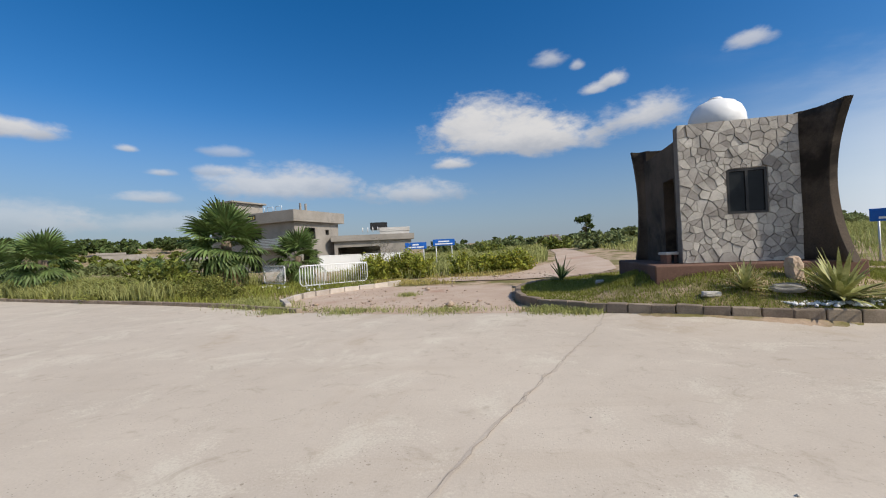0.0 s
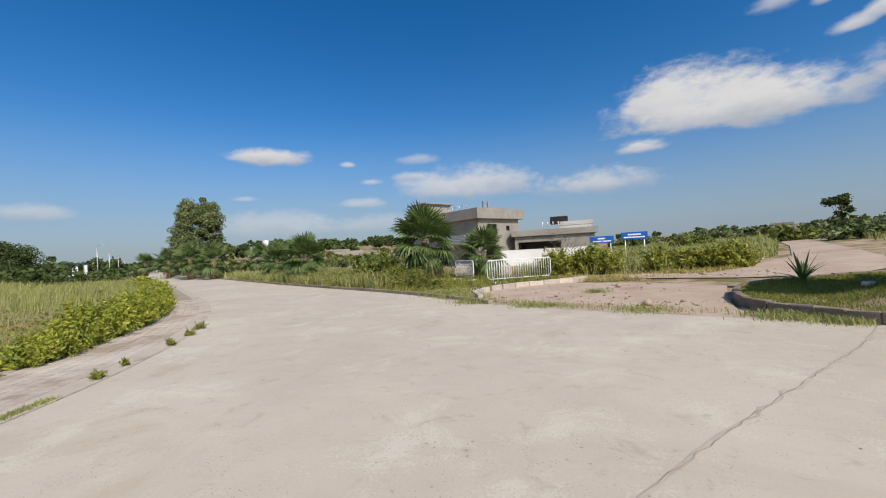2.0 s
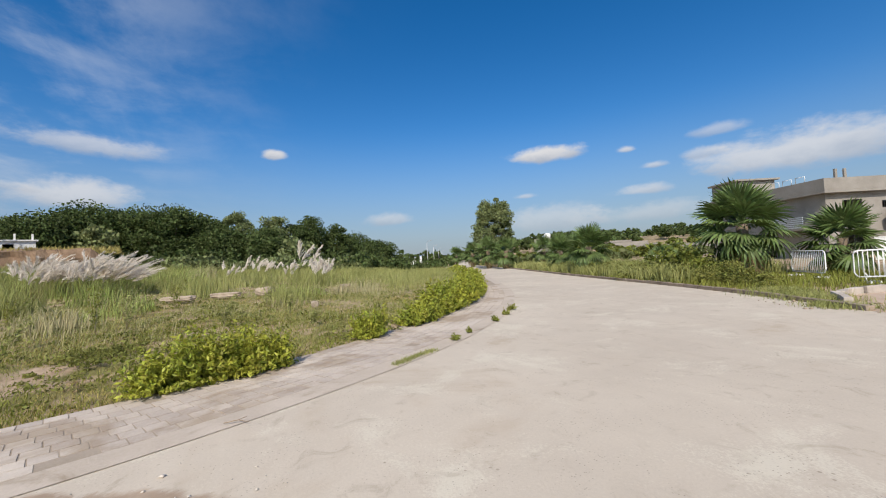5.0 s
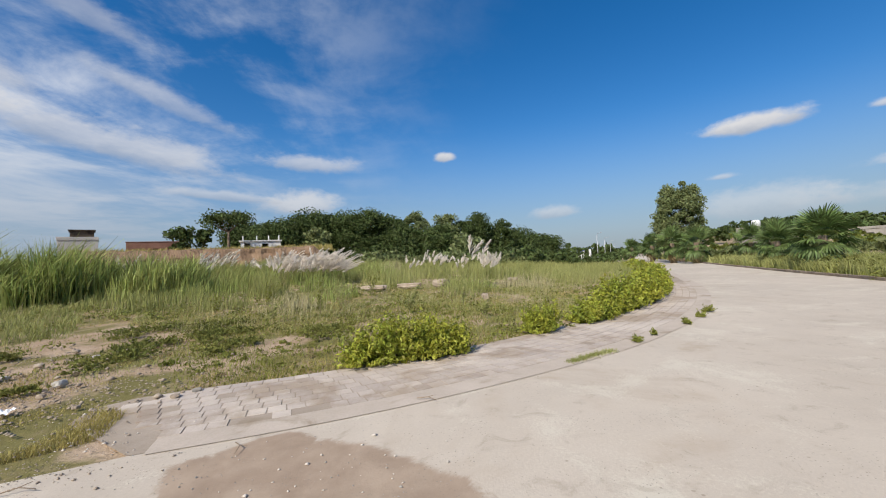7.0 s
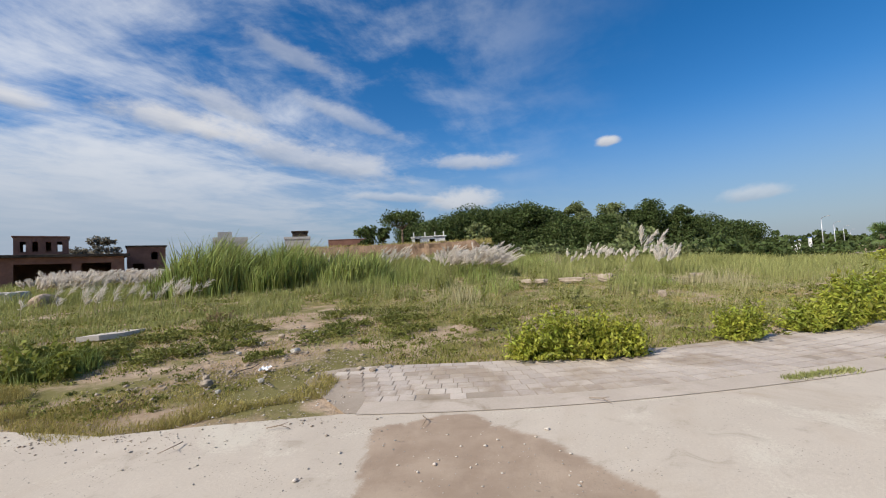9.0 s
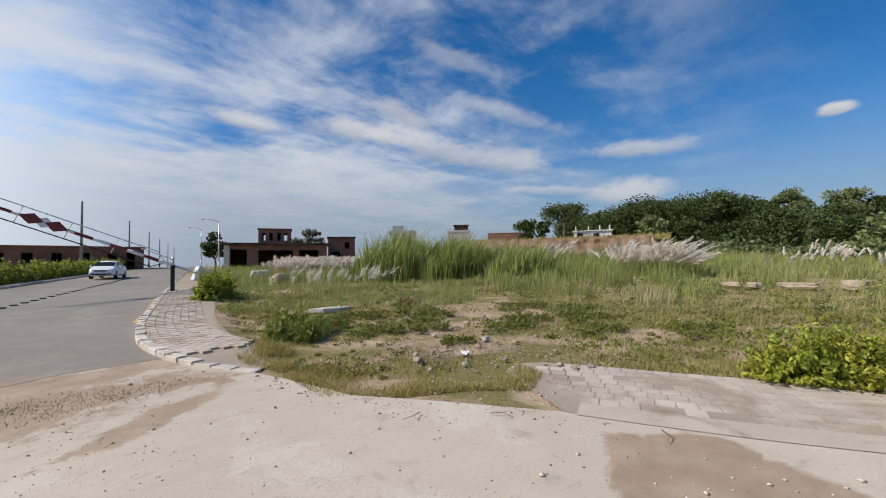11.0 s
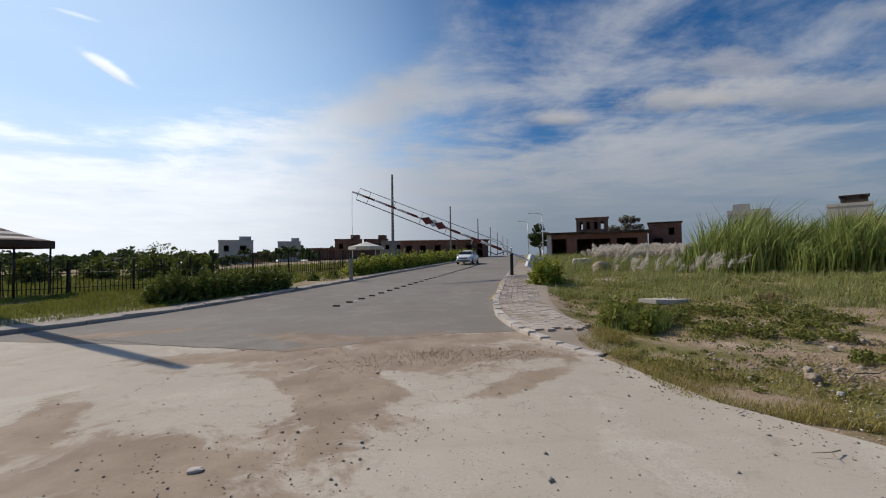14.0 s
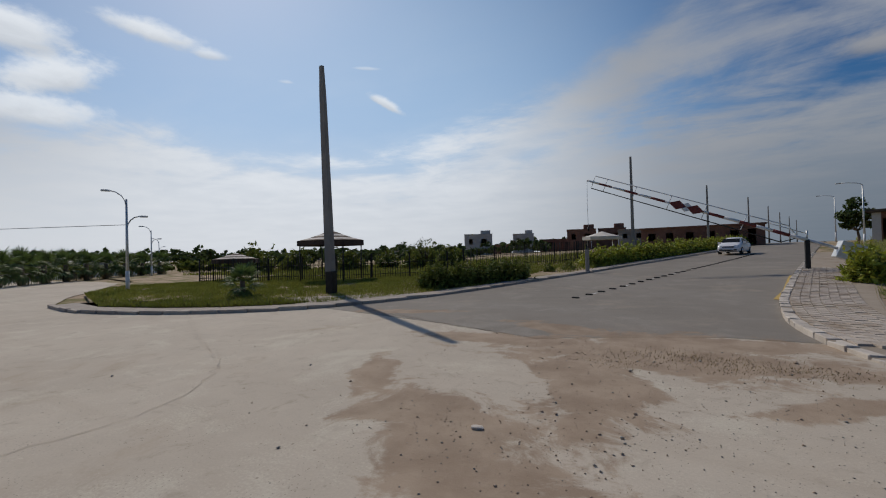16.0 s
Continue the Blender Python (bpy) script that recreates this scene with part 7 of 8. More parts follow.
# car
def car(x, y, z, rz):
    root = thing("car", x, y, z, rz, "white saloon car driving on the asphalt road", "car")
    # stations along the length: (x, half width, floor z, belt z, roof z, half roof width)
    ST = [(-2.2, 0.62, 0.42, 0.60, 0.62, 0.55), (-2.12, 0.78, 0.28, 0.86, 0.90, 0.66), (-1.7, 0.84, 0.24, 0.95, 1.02, 0.66), (-1.15, 0.85, 0.22, 0.96, 1.30, 0.60), (-0.5, 0.85, 0.2, 0.95, 1.46, 0.60), (0.2, 0.85, 0.2, 0.94, 1.47, 0.60),
          (0.65, 0.85, 0.2, 0.93, 1.34, 0.61), (1.15, 0.85, 0.22, 0.92, 1.02, 0.68), (1.7, 0.83, 0.24, 0.84, 0.88, 0.66), (2.08, 0.76, 0.26, 0.70, 0.74, 0.6), (2.2, 0.6, 0.36, 0.55, 0.58, 0.5)]
    bm = bmesh.new()
    rings = []
    for a, hw, zf, zb, zr, rw in ST:
        prof = [(-hw * 0.9, zf), (-hw, zf + 0.12), (-hw, (zf + zb) / 2 + 0.05), (-hw * 0.97, zb), (-rw * 1.02, zb + (zr - zb) * 0.8), (-rw * 0.8, zr), (0, zr + 0.015)]
        prof += [(-p[0], p[1]) for p in prof[-2::-1]]
        rings.append([bm.verts.new((a, p[0], p[1])) for p in prof])
    for r0, r1 in zip(rings, rings[1:]):
        for k in range(len(r0)):
            f = bm.faces.new((r0[k], r0[(k + 1) % len(r0)], r1[(k + 1) % len(r0)], r1[k]))
            f.smooth = True
    bm.faces.new(rings[0])
    bm.faces.new(rings[-1][::-1])
    bmesh.ops.recalc_face_normals(bm, faces=bm.faces[:])
    body = part("body", bm, M["car_white"], root)
    def pane(name, pts, mat, parent=root, label="", th=0.012):
        b = bmesh.new()
        ps = [Vector(p) for p in pts]
        n = (ps[1] - ps[0]).cross(ps[2] - ps[0]).normalized() * th
        a = [b.verts.new(p + n) for p in ps]
        c = [b.verts.new(p - n) for p in ps]
        b.faces.new(a)
        b.faces.new(c[::-1])
        for i in range(len(ps)):
            b.faces.new((a[i], c[i], c[(i + 1) % len(ps)], a[(i + 1) % len(ps)]))
        bmesh.ops.recalc_face_normals(b, faces=b.faces[:])
        return part(name, b, M[mat], parent, label)
    pane("windscreen", [(1.12, -0.64, 1.06), (1.12, 0.64, 1.06), (0.68, 0.56, 1.36), (0.68, -0.56, 1.36)], "glass", th=0.02)
    pane("rear_window", [(-1.62, -0.6, 1.06), (-1.62, 0.6, 1.06), (-1.12, 0.53, 1.33), (-1.12, -0.53, 1.33)], "glass", th=0.02)
    for s in (-1, 1):
        pane("side_window", [(0.85, s * 0.845, 0.97), (0.1, s * 0.845, 0.98), (0.1, s * 0.645, 1.38), (0.5, s * 0.65, 1.35)], "glass", th=0.015)
        pane("side_window", [(0.02, s * 0.845, 0.98), (-1.1, s * 0.84, 1.0), (-0.85, s * 0.645, 1.33), (0.02, s * 0.645, 1.38)], "glass", th=0.015)
        pane("headlight", [(2.1, s * 0.74, 0.6), (2.17, s * 0.46, 0.6), (2.08, s * 0.46, 0.76), (1.86, s * 0.76, 0.8)], "lamp_glass", th=0.02)
        pane("fog_lamp_surround", [(2.19, s * 0.66, 0.33), (2.22, s * 0.42, 0.33), (2.2, s * 0.42, 0.45), (2.17, s * 0.66, 0.45)], "black_paint")
        box_part("mirror", (0.78, 0.98, min(s * 0.86, s * 1.02), max(s * 0.86, s * 1.02), 0.95, 1.08), "car_white", root, bevel=0.02)
        for a in (-1.35, 1.35):
            bm = bmesh.new()
            lathe(bm, [(0.2, -0.1), (0.29, -0.1), (0.31, -0.06), (0.31, 0.06), (0.29, 0.1), (0.2, 0.1)], 18)
            wheel = part("wheel", bm, M["rubber"], root)
            wheel.matrix_basis = pose(a, s * 0.78, 0.31, 90, 0, 0)
            bm = bmesh.new()
            lathe(bm, [(0.03, -0.105), (0.19, -0.108), (0.2, 0.0), (0.19, 0.108), (0.03, 0.105)], 14)
            part("rim", bm, M["chrome"], wheel)
    pane("grille", [(2.19, -0.42, 0.58), (2.19, 0.42, 0.58), (2.12, 0.42, 0.7), (2.12, -0.42, 0.7)], "black_paint", th=0.025)
    pane("grille_bar", [(2.215, -0.4, 0.63), (2.215, 0.4, 0.63), (2.2, 0.4, 0.66), (2.2, -0.4, 0.66)], "chrome")
    pane("air_intake", [(2.22, -0.4, 0.3), (2.22, 0.4, 0.3), (2.22, 0.36, 0.42), (2.22, -0.36, 0.42)], "black_paint")
    pane("number_plate", [(2.235, -0.2, 0.44), (2.235, 0.2, 0.44), (2.235, 0.2, 0.53), (2.235, -0.2, 0.53)], "white_paint")
    return root


cx, cy = -3.9, -43.8
car(cx, cy, hz(cx, cy) + 0.01, 72)

# hedges, bushes and lawn grass
rg = np.random.default_rng(91)
bush("hedge", [(x + rg.uniform(-.1, .1), y + rg.uniform(-.1, .1), 0.68, rg.uniform(1.0, 1.2)) for x, y, _ in resample([(10.3, -15.2), (9.2, -17.2), (7.6, -20.0)], 0.55)], "clipped dark green hedge behind the kerb", "hedge", 501, 0.08, 700, category="hedge")
bush("hedge", [(x + rg.uniform(-.1, .1), y, 0.85, rg.uniform(1.15, 1.4)) for x, y, _ in resample([(5.6, -28.6), (3.0, -36), (-3.4, -56), (-7.5, -70)], 0.8)], "long clipped green hedge along the road", "bush", 502, 0.1, 420, category="hedge")
bush("bush", [(6.6, -26.2, 0.45, 0.65)], "round clipped bush behind the rest post", "hedge", 503, 0.08, 900)
bush("bush", [(7.4, -24.8, 0.4, 0.5)], "round clipped bush behind the rest post", "hedge", 504, 0.08, 900)
LAWN_IN = offset_line(LAWN_KERB[1:] + LEFT_KERB[1:7], 0.9) + LAWN[-9:]
def grass_area(name, poly, n, box, h, w, mat, label, lift, seed, cover=0.7):
    r = np.random.default_rng(seed)
    x, y = r.uniform(box[0], box[1], n), r.uniform(box[2], box[3], n)
    k = inside(poly, x, y)
    x, y = x[k], y[k]
    p = patchy(x, y, 0.8, seed) * 0.6 + patchy(x, y, 3.0, seed + 1) * 0.4
    k = p + r.uniform(-0.2, 0.2, len(x)) > 1 - cover
    x, y, p = x[k], y[k], p[k]
    d = np.hypot(x, y)
    return tagged(blades(x, y, H(x, y) + lift, r.uniform(h[0], h[1], len(x)) * (0.6 + 0.7 * p), w * (0.5 + d / 22), 0.7, r, M[mat], name, 0.1), label, "grass", kind="stuff")


grass_area("lawn_grass", LAWN_IN, 200000, (8, 32, -30, -5), (0.05, 0.22), 0.014, "lawn", "green lawn grass behind the kerb", 0.07, 601, 0.75)
grass_area("lawn_grass", LAWN_IN, 50000, (-8, 50, -57, -24), (0.15, 0.5), 0.02, "lawn", "rough green grass behind the fence", 0.07, 602, 0.7)
ISLAND_IN = [(x * 0.97 + 6.6 * 0.03, y * 0.97 + 12.6 * 0.03) for x, y in ISLAND]
grass_area("island_grass", ISLAND_IN, 190000, (1, 14.5, 8.3, 18.4), (0.03, 0.13), 0.012, "lawn", "mown lawn grass on the raised island", 0.13, 603, 0.72)
VERGE = [(x - 0.0, y + 0.35) for x, y in NORTH[1:8]] + [(-6.9, 15.4), (-6.5, 17.4), (-5.7, 19.0), (-4.4, 20.4), (-5, 22.2), (-8, 24), (-12, 25.5), (-20, 29), (-40, 38), (-104, 66)]
grass_area("verge_grass", VERGE, 60000, (-34, -4.2, 13.5, 32), (0.1, 0.5), 0.018, "lawn", "rank green grass on the roadside verge", -0.04, 604, 0.75)
grass_area("verge_weeds", VERGE, 46000, (-40, -12.5, 16.5, 30), (0.5, 1.25), 0.02, "meadow", "waist-high weeds on the roadside verge", -0.04, 605, 0.75)
grass_area("verge_weeds", VERGE, 30000, (-104, -36, 24, 60), (0.5, 1.3), 0.03, "meadow", "waist-high weeds along the far verge", -0.04, 606, 0.8)
r = np.random.default_rng(640)
pts = []
for x, y, _ in resample([(-30, 24.6), (-16, 19.0), (-9.5, 16.4)], 0.5):
    h = r.uniform(0.5, 1.1)
    p, _c = crown((x + r.normal() * 0.4, y + 0.9 + r.normal() * 0.5, hz(x, y) + h * 0.4), (h * 0.8, h * 0.8, h * 0.5), 7, 520, h * 0.3, r)
    pts.append(p)
tagged(leaves(np.concatenate(pts), 0.06, r, M["weed_leaf"], "verge_shrubs"), "rank dark green weeds and shrubs on the verge", "weeds", kind="stuff")
SLOPE = [(-9, 27), (-4.6, 24.2), (0.5, 23.4), (2.6, 25), (5.6, 31), (7.8, 42), (9.8, 57), (12, 75), (-22, 75), (-10, 42)]
grass_area("slope_grass", SLOPE, 60000, (-22, 12, 23, 75), (0.3, 1.1), 0.022, "meadow", "tall green grass and scrub beyond the signs", -0.04, 607, 0.75)
SLOPE_2 = [(6.6, 19.2), (9.5, 22.5), (11.6, 27.5), (12.6, 34), (13.2, 42), (15, 57), (19, 85), (70, 70), (60, 20), (20, 12), (15, 17), (10, 19)]
grass_area("slope_grass", SLOPE_2, 90000, (6, 70, 12, 85), (0.2, 0.9), 0.022, "meadow", "tall green grass and scrub on the slope", -0.04, 608, 0.7)
grass_area("track_grass", [(-5, 22.3), (-5.5, 24.2), (3, 23.6), (1.2, 21.6), (-1, 19.4), (-4.1, 20.6)], 14000, (-5.5, 3, 19, 25), (0.05, 0.25), 0.014, "grass", "grass strip beside the earth track", 0.0, 609, 0.55)
grass_area("track_grass", [(-6.3, 13.5), (-2, 12.3), (2.6, 11.45), (2.2, 12.0), (-2, 12.9), (-6.2, 14.2)], 9000, (-6.5, 3, 11, 14.5), (0.04, 0.2), 0.012, "meadow", "thin grass along the road's broken edge", 0.0, 610, 0.42)
fan_palm(16.6, -10.3, 1.55, 1.7, 611, "small dark fan palm on the lawn", n=20)
for k in range(9):
    a, d = 259 - k * 1.6, 47 + k * 2.2
    x, y = place_az(a, d)
    fan_palm(x, y, 3.1, 3.2, 80 + k, "dark fan palm in a row beyond the road", "palms beyond the road", n=22)
lw = thing("boundary_wall", *place_az(262, 56), 0.0, 0, "long low white wall behind palms", "wall")
ex, ey = place_az(246, 78)
sx_, sy_ = place_az(262, 56)
ang = math.atan2(ey - sy_, ex - sx_)
lw.matrix_basis = pose(sx_, sy_, 0, 0, 0, math.degrees(ang))
box_part("wall", (0, math.hypot(ex - sx_, ey - sy_), -0.12, 0.12, -0.2, 0.75), "white_wall", lw)
box_part("coping", (0, math.hypot(ex - sx_, ey - sy_), -0.17, 0.17, 0.75, 0.83), "plaster", lw)
for k, (a, d, s) in enumerate(((211, 42, 1.6), (214, 40, 1.8), (219, 46, 1.5), (209, 48, 1.4), (224, 44, 1.6), (231, 52, 2.0), (236, 50, 2.2))):
    x, y = place_az(a, d)
    bush("shrub", [(x, y, s, s * 1.35), (x + s * 0.8, y - s * 0.3, s * 0.8, s)], "dark green shrub behind the fence", "hedge", 700 + k, 0.2, 160, "shrubs behind the fence", "shrub")
tree(*place_az(213.5, 39), 3.6, 3.4, "thin-branched shrub rising over the fence", "hedge", 0.07, 0.3, 0.1, 260, 14, 711, category="shrub")

# ---- far houses and woods ----
lx, ly = place_az(184.4, 70)
lb = building("brick_house", lx, ly, hz(lx, ly), 178, 15.3, 6, 2.9, "brick", {"front": [(1.0, 2.0, 1, 2.2), (3.4, 4.4, 1, 2.2), (6, 7, 1, 2.2), (8.6, 9.6, 1, 2.2), (11.4, 12.4, 1, 2.2), (13.4, 14.3, 0.1, 2.3)]}, "long low red brick building beside the road", over=0.25, slab=0.2, parapet=0.0)
for k, (a, d, w, h, mt) in enumerate(((207.6, 130, 9, 7.0, "pale_block"), (200.7, 140, 7, 6.6, "pale_block"), (193.4, 108, 7, 5.4, "brick"), (189.4, 112, 6.6, 5.4, "brick"), (197, 120, 12, 3.6, "brick"), (204, 150, 8, 3.4, "brick"), (187, 96, 6, 4.0, "plaster"))):
    x, y = place_az(a, d)
    b = building("house", x, y, hz(x, y) - 0.1, a, w, 7, h, mt, {"front": [(w * 0.15, w * 0.3, h * 0.55, h * 0.8), (w * 0.6, w * 0.8, h * 0.55, h * 0.8)]}, "far block-like house against the sky", group="distant houses", frames=False, over=0.1)
    if k < 4:
        box_part("roof_room", (w * 0.6, w * 0.95, 2, 5, h + 0.2, h + 1.4), mt, b)


def woods(name, az0, az1, d0, d1, n, h0, h1, label, seed, mat="leaf"):
    """Far trees, each a clumped crown on a stem, as one mass."""
    r = np.random.default_rng(seed)
    pts = []
    for _ in range(n):
        a, d = r.uniform(az0, az1), r.uniform(d0, d1)
        x, y = place_az(a, d)
        h = r.uniform(h0, h1)
        p, _c = crown((x, y, hz(x, y) + h * 0.55), (h * 0.55, h * 0.55, h * 0.42), 8, 110, h * 0.2, r)
        pts.append(p)
    return tagged(leaves(np.concatenate(pts), 0.8 * (d0 + d1) / 500 + 0.25, r, M[mat], name), label, "woods", kind="stuff")


woods("far_woods", 183, 268, 150, 290, 330, 3.0, 6.0, "dark band of far trees on the horizon", 801)
woods("far_woods", 14, 62, 150, 330, 260, 3.0, 6.0, "scattered trees on the far hillside", 802)
woods("far_scrub", 25, 57, 62, 140, 130, 0.9, 2.0, "green scrub over the rising ground", 807, "leaf_light")
woods("far_scrub", 25, 57, 90, 200, 90, 1.3, 2.8, "darker scrub over the rising ground", 808, "hedge")
woods("far_scrub", 326, 366, 60, 140, 120, 1.0, 2.2, "low green scrub on the northern slope", 809, "leaf_light")
woods("far_woods", 62, 82, 150, 320, 120, 3.0, 6.5, "far trees at the end of the road", 803)
woods("far_woods", 318, 372, 130, 280, 44, 1.6, 3.6, "scattered far trees beyond the slope", 804)
woods("far_scrub", 234, 262, 62, 120, 90, 0.8, 1.9, "low dark scrub beyond the palm row", 810, "hedge")
woods("far_woods", 196, 236, 70, 120, 60, 1.6, 3.2, "low dark scrub behind the fence", 805)
for k, (a, d) in enumerate(((226, 170), (232, 190), (238, 200), (243, 180), (219, 160), (253, 190))):
    x, y = place_az(a, d)
    building("house", x, y, 0, a, 14, 8, 3.5, "pale_block", {"front": [(2, 4, 1, 2.4), (9, 11, 1, 2.4)]}, "far pale house among dark trees", group="distant houses", frames=False)

rg = np.random.default_rng(333)
for k, (cx, cy, r, n, h) in enumerate(((-6.6, 14.6, 0.9, 1500, 0.3), (-7.6, 15.2, 0.9, 1500, 0.4), (-5.6, 13.4, 0.7, 900, 0.22), (-3.4, 12.8, 0.7, 700, 0.16), (-0.6, 12.3, 0.8, 700, 0.14), (1.9, 11.6, 0.6, 900, 0.22), (-2.2, 16.0, 0.4, 350, 0.22), (2.6, 11.2, 0.5, 900, 0.2))):
    x, y = rg.normal(cx, r * 0.5, n), rg.normal(cy, r * 0.35, n)
    tagged(blades(x, y, H(x, y), rg.uniform(0.3, 1.0, n) * h, np.full(n, 0.012), 0.9, rg, M["meadow"], "grass_tuft"), "tuft of grass at the broken road edge", "grass", kind="stuff")
for k, (a, d) in enumerate(((70.0, 95), (70.9, 122), (71.3, 150), (71.7, 185))):
    x, y = place_az(a, d)
    mp = thing("marker_post", x, y, None, 0, "white-painted roadside marker pillar", "post", "far marker posts")
    box_part("pillar", (-0.2, 0.2, -0.2, 0.2, -0.2, 3.1), "white_paint", mp, bevel=0.03)
    box_part("cap", (-0.24, 0.24, -0.24, 0.24, 3.1, 3.2), "blue_sign", mp)

# ---- road details: sand, cracks, marks, gravel ----
rg = np.random.default_rng(31)


def strip(name, line, width, lift, mat, label, category, rng, jag=0.0, step=0.25):
    """A narrow ribbon lying on the road."""
    pts = resample(line, step)
    verts, faces = [], []
    for k, (x, y, a) in enumerate(pts):
        o = rng.normal() * jag
        w = width * (rng.uniform(0.5, 1.4) if jag else 1) / 2
        nx, ny = -math.sin(a), math.cos(a)
        for s in (-1, 1):
            px, py = x + nx * (o + s * w), y + ny * (o + s * w)
            verts.append((px, py, hz(px, py) + lift))
        if k:
            i = 2 * k
            faces.append((i - 2, i - 1, i + 1, i))
    return tagged(mesh_ob(name, verts, faces, mat), label, category, kind="structure")


M["crack"] = material("crack_fill", (0.27, 0.23, 0.19), (0.39, 0.34, 0.28), 3, 40, 0.95, 0.3)
M["scar"] = material("joint_scar", (0.39, 0.335, 0.275), (0.49, 0.43, 0.355), 2, 40, 0.95, 0.3)
JOINT = [(2.9, 10.9), (2.25, 9.45), (1.32, 7.75), (0.56, 6.29), (0.05, 5.31), (-0.28, 4.65), (-1.2, 2.9)]
strip("road_joint", JOINT, 0.035, 0.006, M["scar"], "worn scar along a concrete joint", "road joint", rg, 0.03, 0.22)
strip("road_crack", JOINT, 0.007, 0.010, M["crack"], "open joint between concrete slabs", "road crack", rg, 0.012, 0.1)
strip("road_crack", [(11.4, -10.6), (9.0, -9.6), (6.6, -8.7), (5.1, -8.15), (3.6, -7.75)], 0.035, 0.012, M["crack"], "dark seam between asphalt and concrete", "road crack", rg, 0.02, 0.1)
strip("road_crack", [(13.4, -6.4), (11.2, -5.5), (9.5, -4.6), (7.6, -4.0), (6.4, -3.3), (5.7, -2.4), (5.6, -1.6), (5.7, -0.9), (6.0, 0.4)], 0.009, 0.008, M["scar"], "worn crack across the concrete slab", "road crack", rg, 0.05, 0.16)
strip("road_edge_line", [(-1.95, -14.6), (-2.55, -16.8), (-3.1, -19.4), (-3.75, -22.4), (-5.1, -27.6), (-8.0, -40)][:4], 0.16, 0.012, M["yellow_paint"], "worn yellow edge line", "road marking", rg)
LANE = [(3.45, -13.7), (2.6, -16.6), (1.75, -19.6), (0.75, -22.9), (-0.7, -27.8), (-3.2, -36), (-5.2, -43)]
for k, (x, y, a) in enumerate(resample(LANE, 0.95)):
    stud = thing("road_stud", x, y, hz(x, y) + 0.004, math.degrees(a) + 90, "dark raised road stud along the centre line", "road stud", "studs along the centre line")
    bm = bmesh.new()
    add_box(bm, -0.12, 0.12, -0.06, 0.06, 0, 0.045, 0.015)
    part("block", bm, M["rubber"], stud)
    if k % 3 == 1:
        c, s = math.cos(a), math.sin(a)
        strip("lane_mark", [(x + c * 0.2, y + s * 0.2), (x + c * 0.75, y + s * 0.75)], 0.1, 0.012, M["road_white"], "worn white centre dash", "road marking", rg, 0, 0.2)


def pebbles(name, boxes, n, size, mat, label, seed):
    """Loose stones, many small uneven lumps."""
    r = np.random.default_rng(seed)
    base = np.array([(1, 0, 0), (-1, 0, 0), (0, 1, 0), (0, -1, 0), (0, 0, 1), (0, 0, -0.6)])
    tri = np.array([(0, 2, 4), (2, 1, 4), (1, 3, 4), (3, 0, 4), (2, 0, 5), (1, 2, 5), (3, 1, 5), (0, 3, 5)])
    V, F = [], []
    for k in range(n):
        cx, cy, sx, sy = boxes[r.integers(0, len(boxes))]
        x, y = r.normal(cx, sx), r.normal(cy, sy)
        s = size * r.lognormal(0, 0.55)
        v = base * r.uniform(0.6, 1.2, (6, 3)) * s * np.array([1, 0.8, 0.55])
        a = r.uniform(0, 6.28)
        v = v @ np.array([[math.cos(a), -math.sin(a), 0], [math.sin(a), math.cos(a), 0], [0, 0, 1]])
        V.append(v + np.array([x, y, hz(x, y) + s * 0.28]))
        F.append(tri + 6 * k)
    return tagged(np_mesh(name, np.concatenate(V), np.concatenate(F), mat), label, "gravel", kind="stuff")


pebbles("gravel", [(-3.6, -1.2, 0.5, 0.8), (-3.2, -3.0, 0.6, 0.8), (-4.4, -3.0, 0.4, 0.6), (-3.0, 0.4, 0.5, 0.6)], 700, 0.006, M["rock"], "loose small stones on the concrete", 41)
pebbles("gravel", [(0.3, -4.0, 0.7, 0.9), (-0.8, -5.2, 0.6, 0.8), (1.8, -3.4, 0.9, 0.8), (-1.4, -3.2, 0.7, 0.8), (0.6, -6.2, 1.0, 0.7), (0.2, -7.0, 1.3, 0.3)], 1300, 0.0055, M["rock"], "loose small stones and clods on the road", 42)
pebbles("gravel", [(-7.2, -6.4, 1.2, 1.2), (-6.0, -4.3, 0.8, 0.7), (-9.0, -8.0, 1.4, 1.2), (-5.0, -5.6, 0.7, 0.6)], 2400, 0.016, M["soil_stone"], "pale rubble stones on bare soil", 43)
pebbles("gravel", [(-4, 14, 1.8, 0.5), (-1.5, 13.2, 2.0, 0.5), (-3.6, 17.5, 1.5, 1.2), (1.5, 21.5, 2.0, 0.7)], 800, 0.03, M["boulder"], "gravel strewn over the side road", 44)
pebbles("gravel", [(3, 4, 4.5, 3.0), (6, -3, 4, 3), (-2, 6, 3, 3)], 300, 0.006, M["rock"], "few loose stones on the road", 45)
pebbles("gravel", [(-2.5, -5.4, 0.12, 0.7), (-3.0, -4.2, 0.15, 0.5), (-3.9, -2.9, 0.15, 0.5), (-4.5, -3.4, 0.5, 0.3)], 700, 0.008, M["soil_stone"], "crumbled stones along the concrete's edge", 46)
pebbles("clods", [(0.4, -7.0, 1.0, 0.3), (-0.6, -6.9, 0.7, 0.3), (0.9, -6.2, 0.9, 0.5), (1.9, -3.6, 0.7, 0.7)], 300, 0.009, M["boulder"], "dry clods of earth strewn over the road", 47)
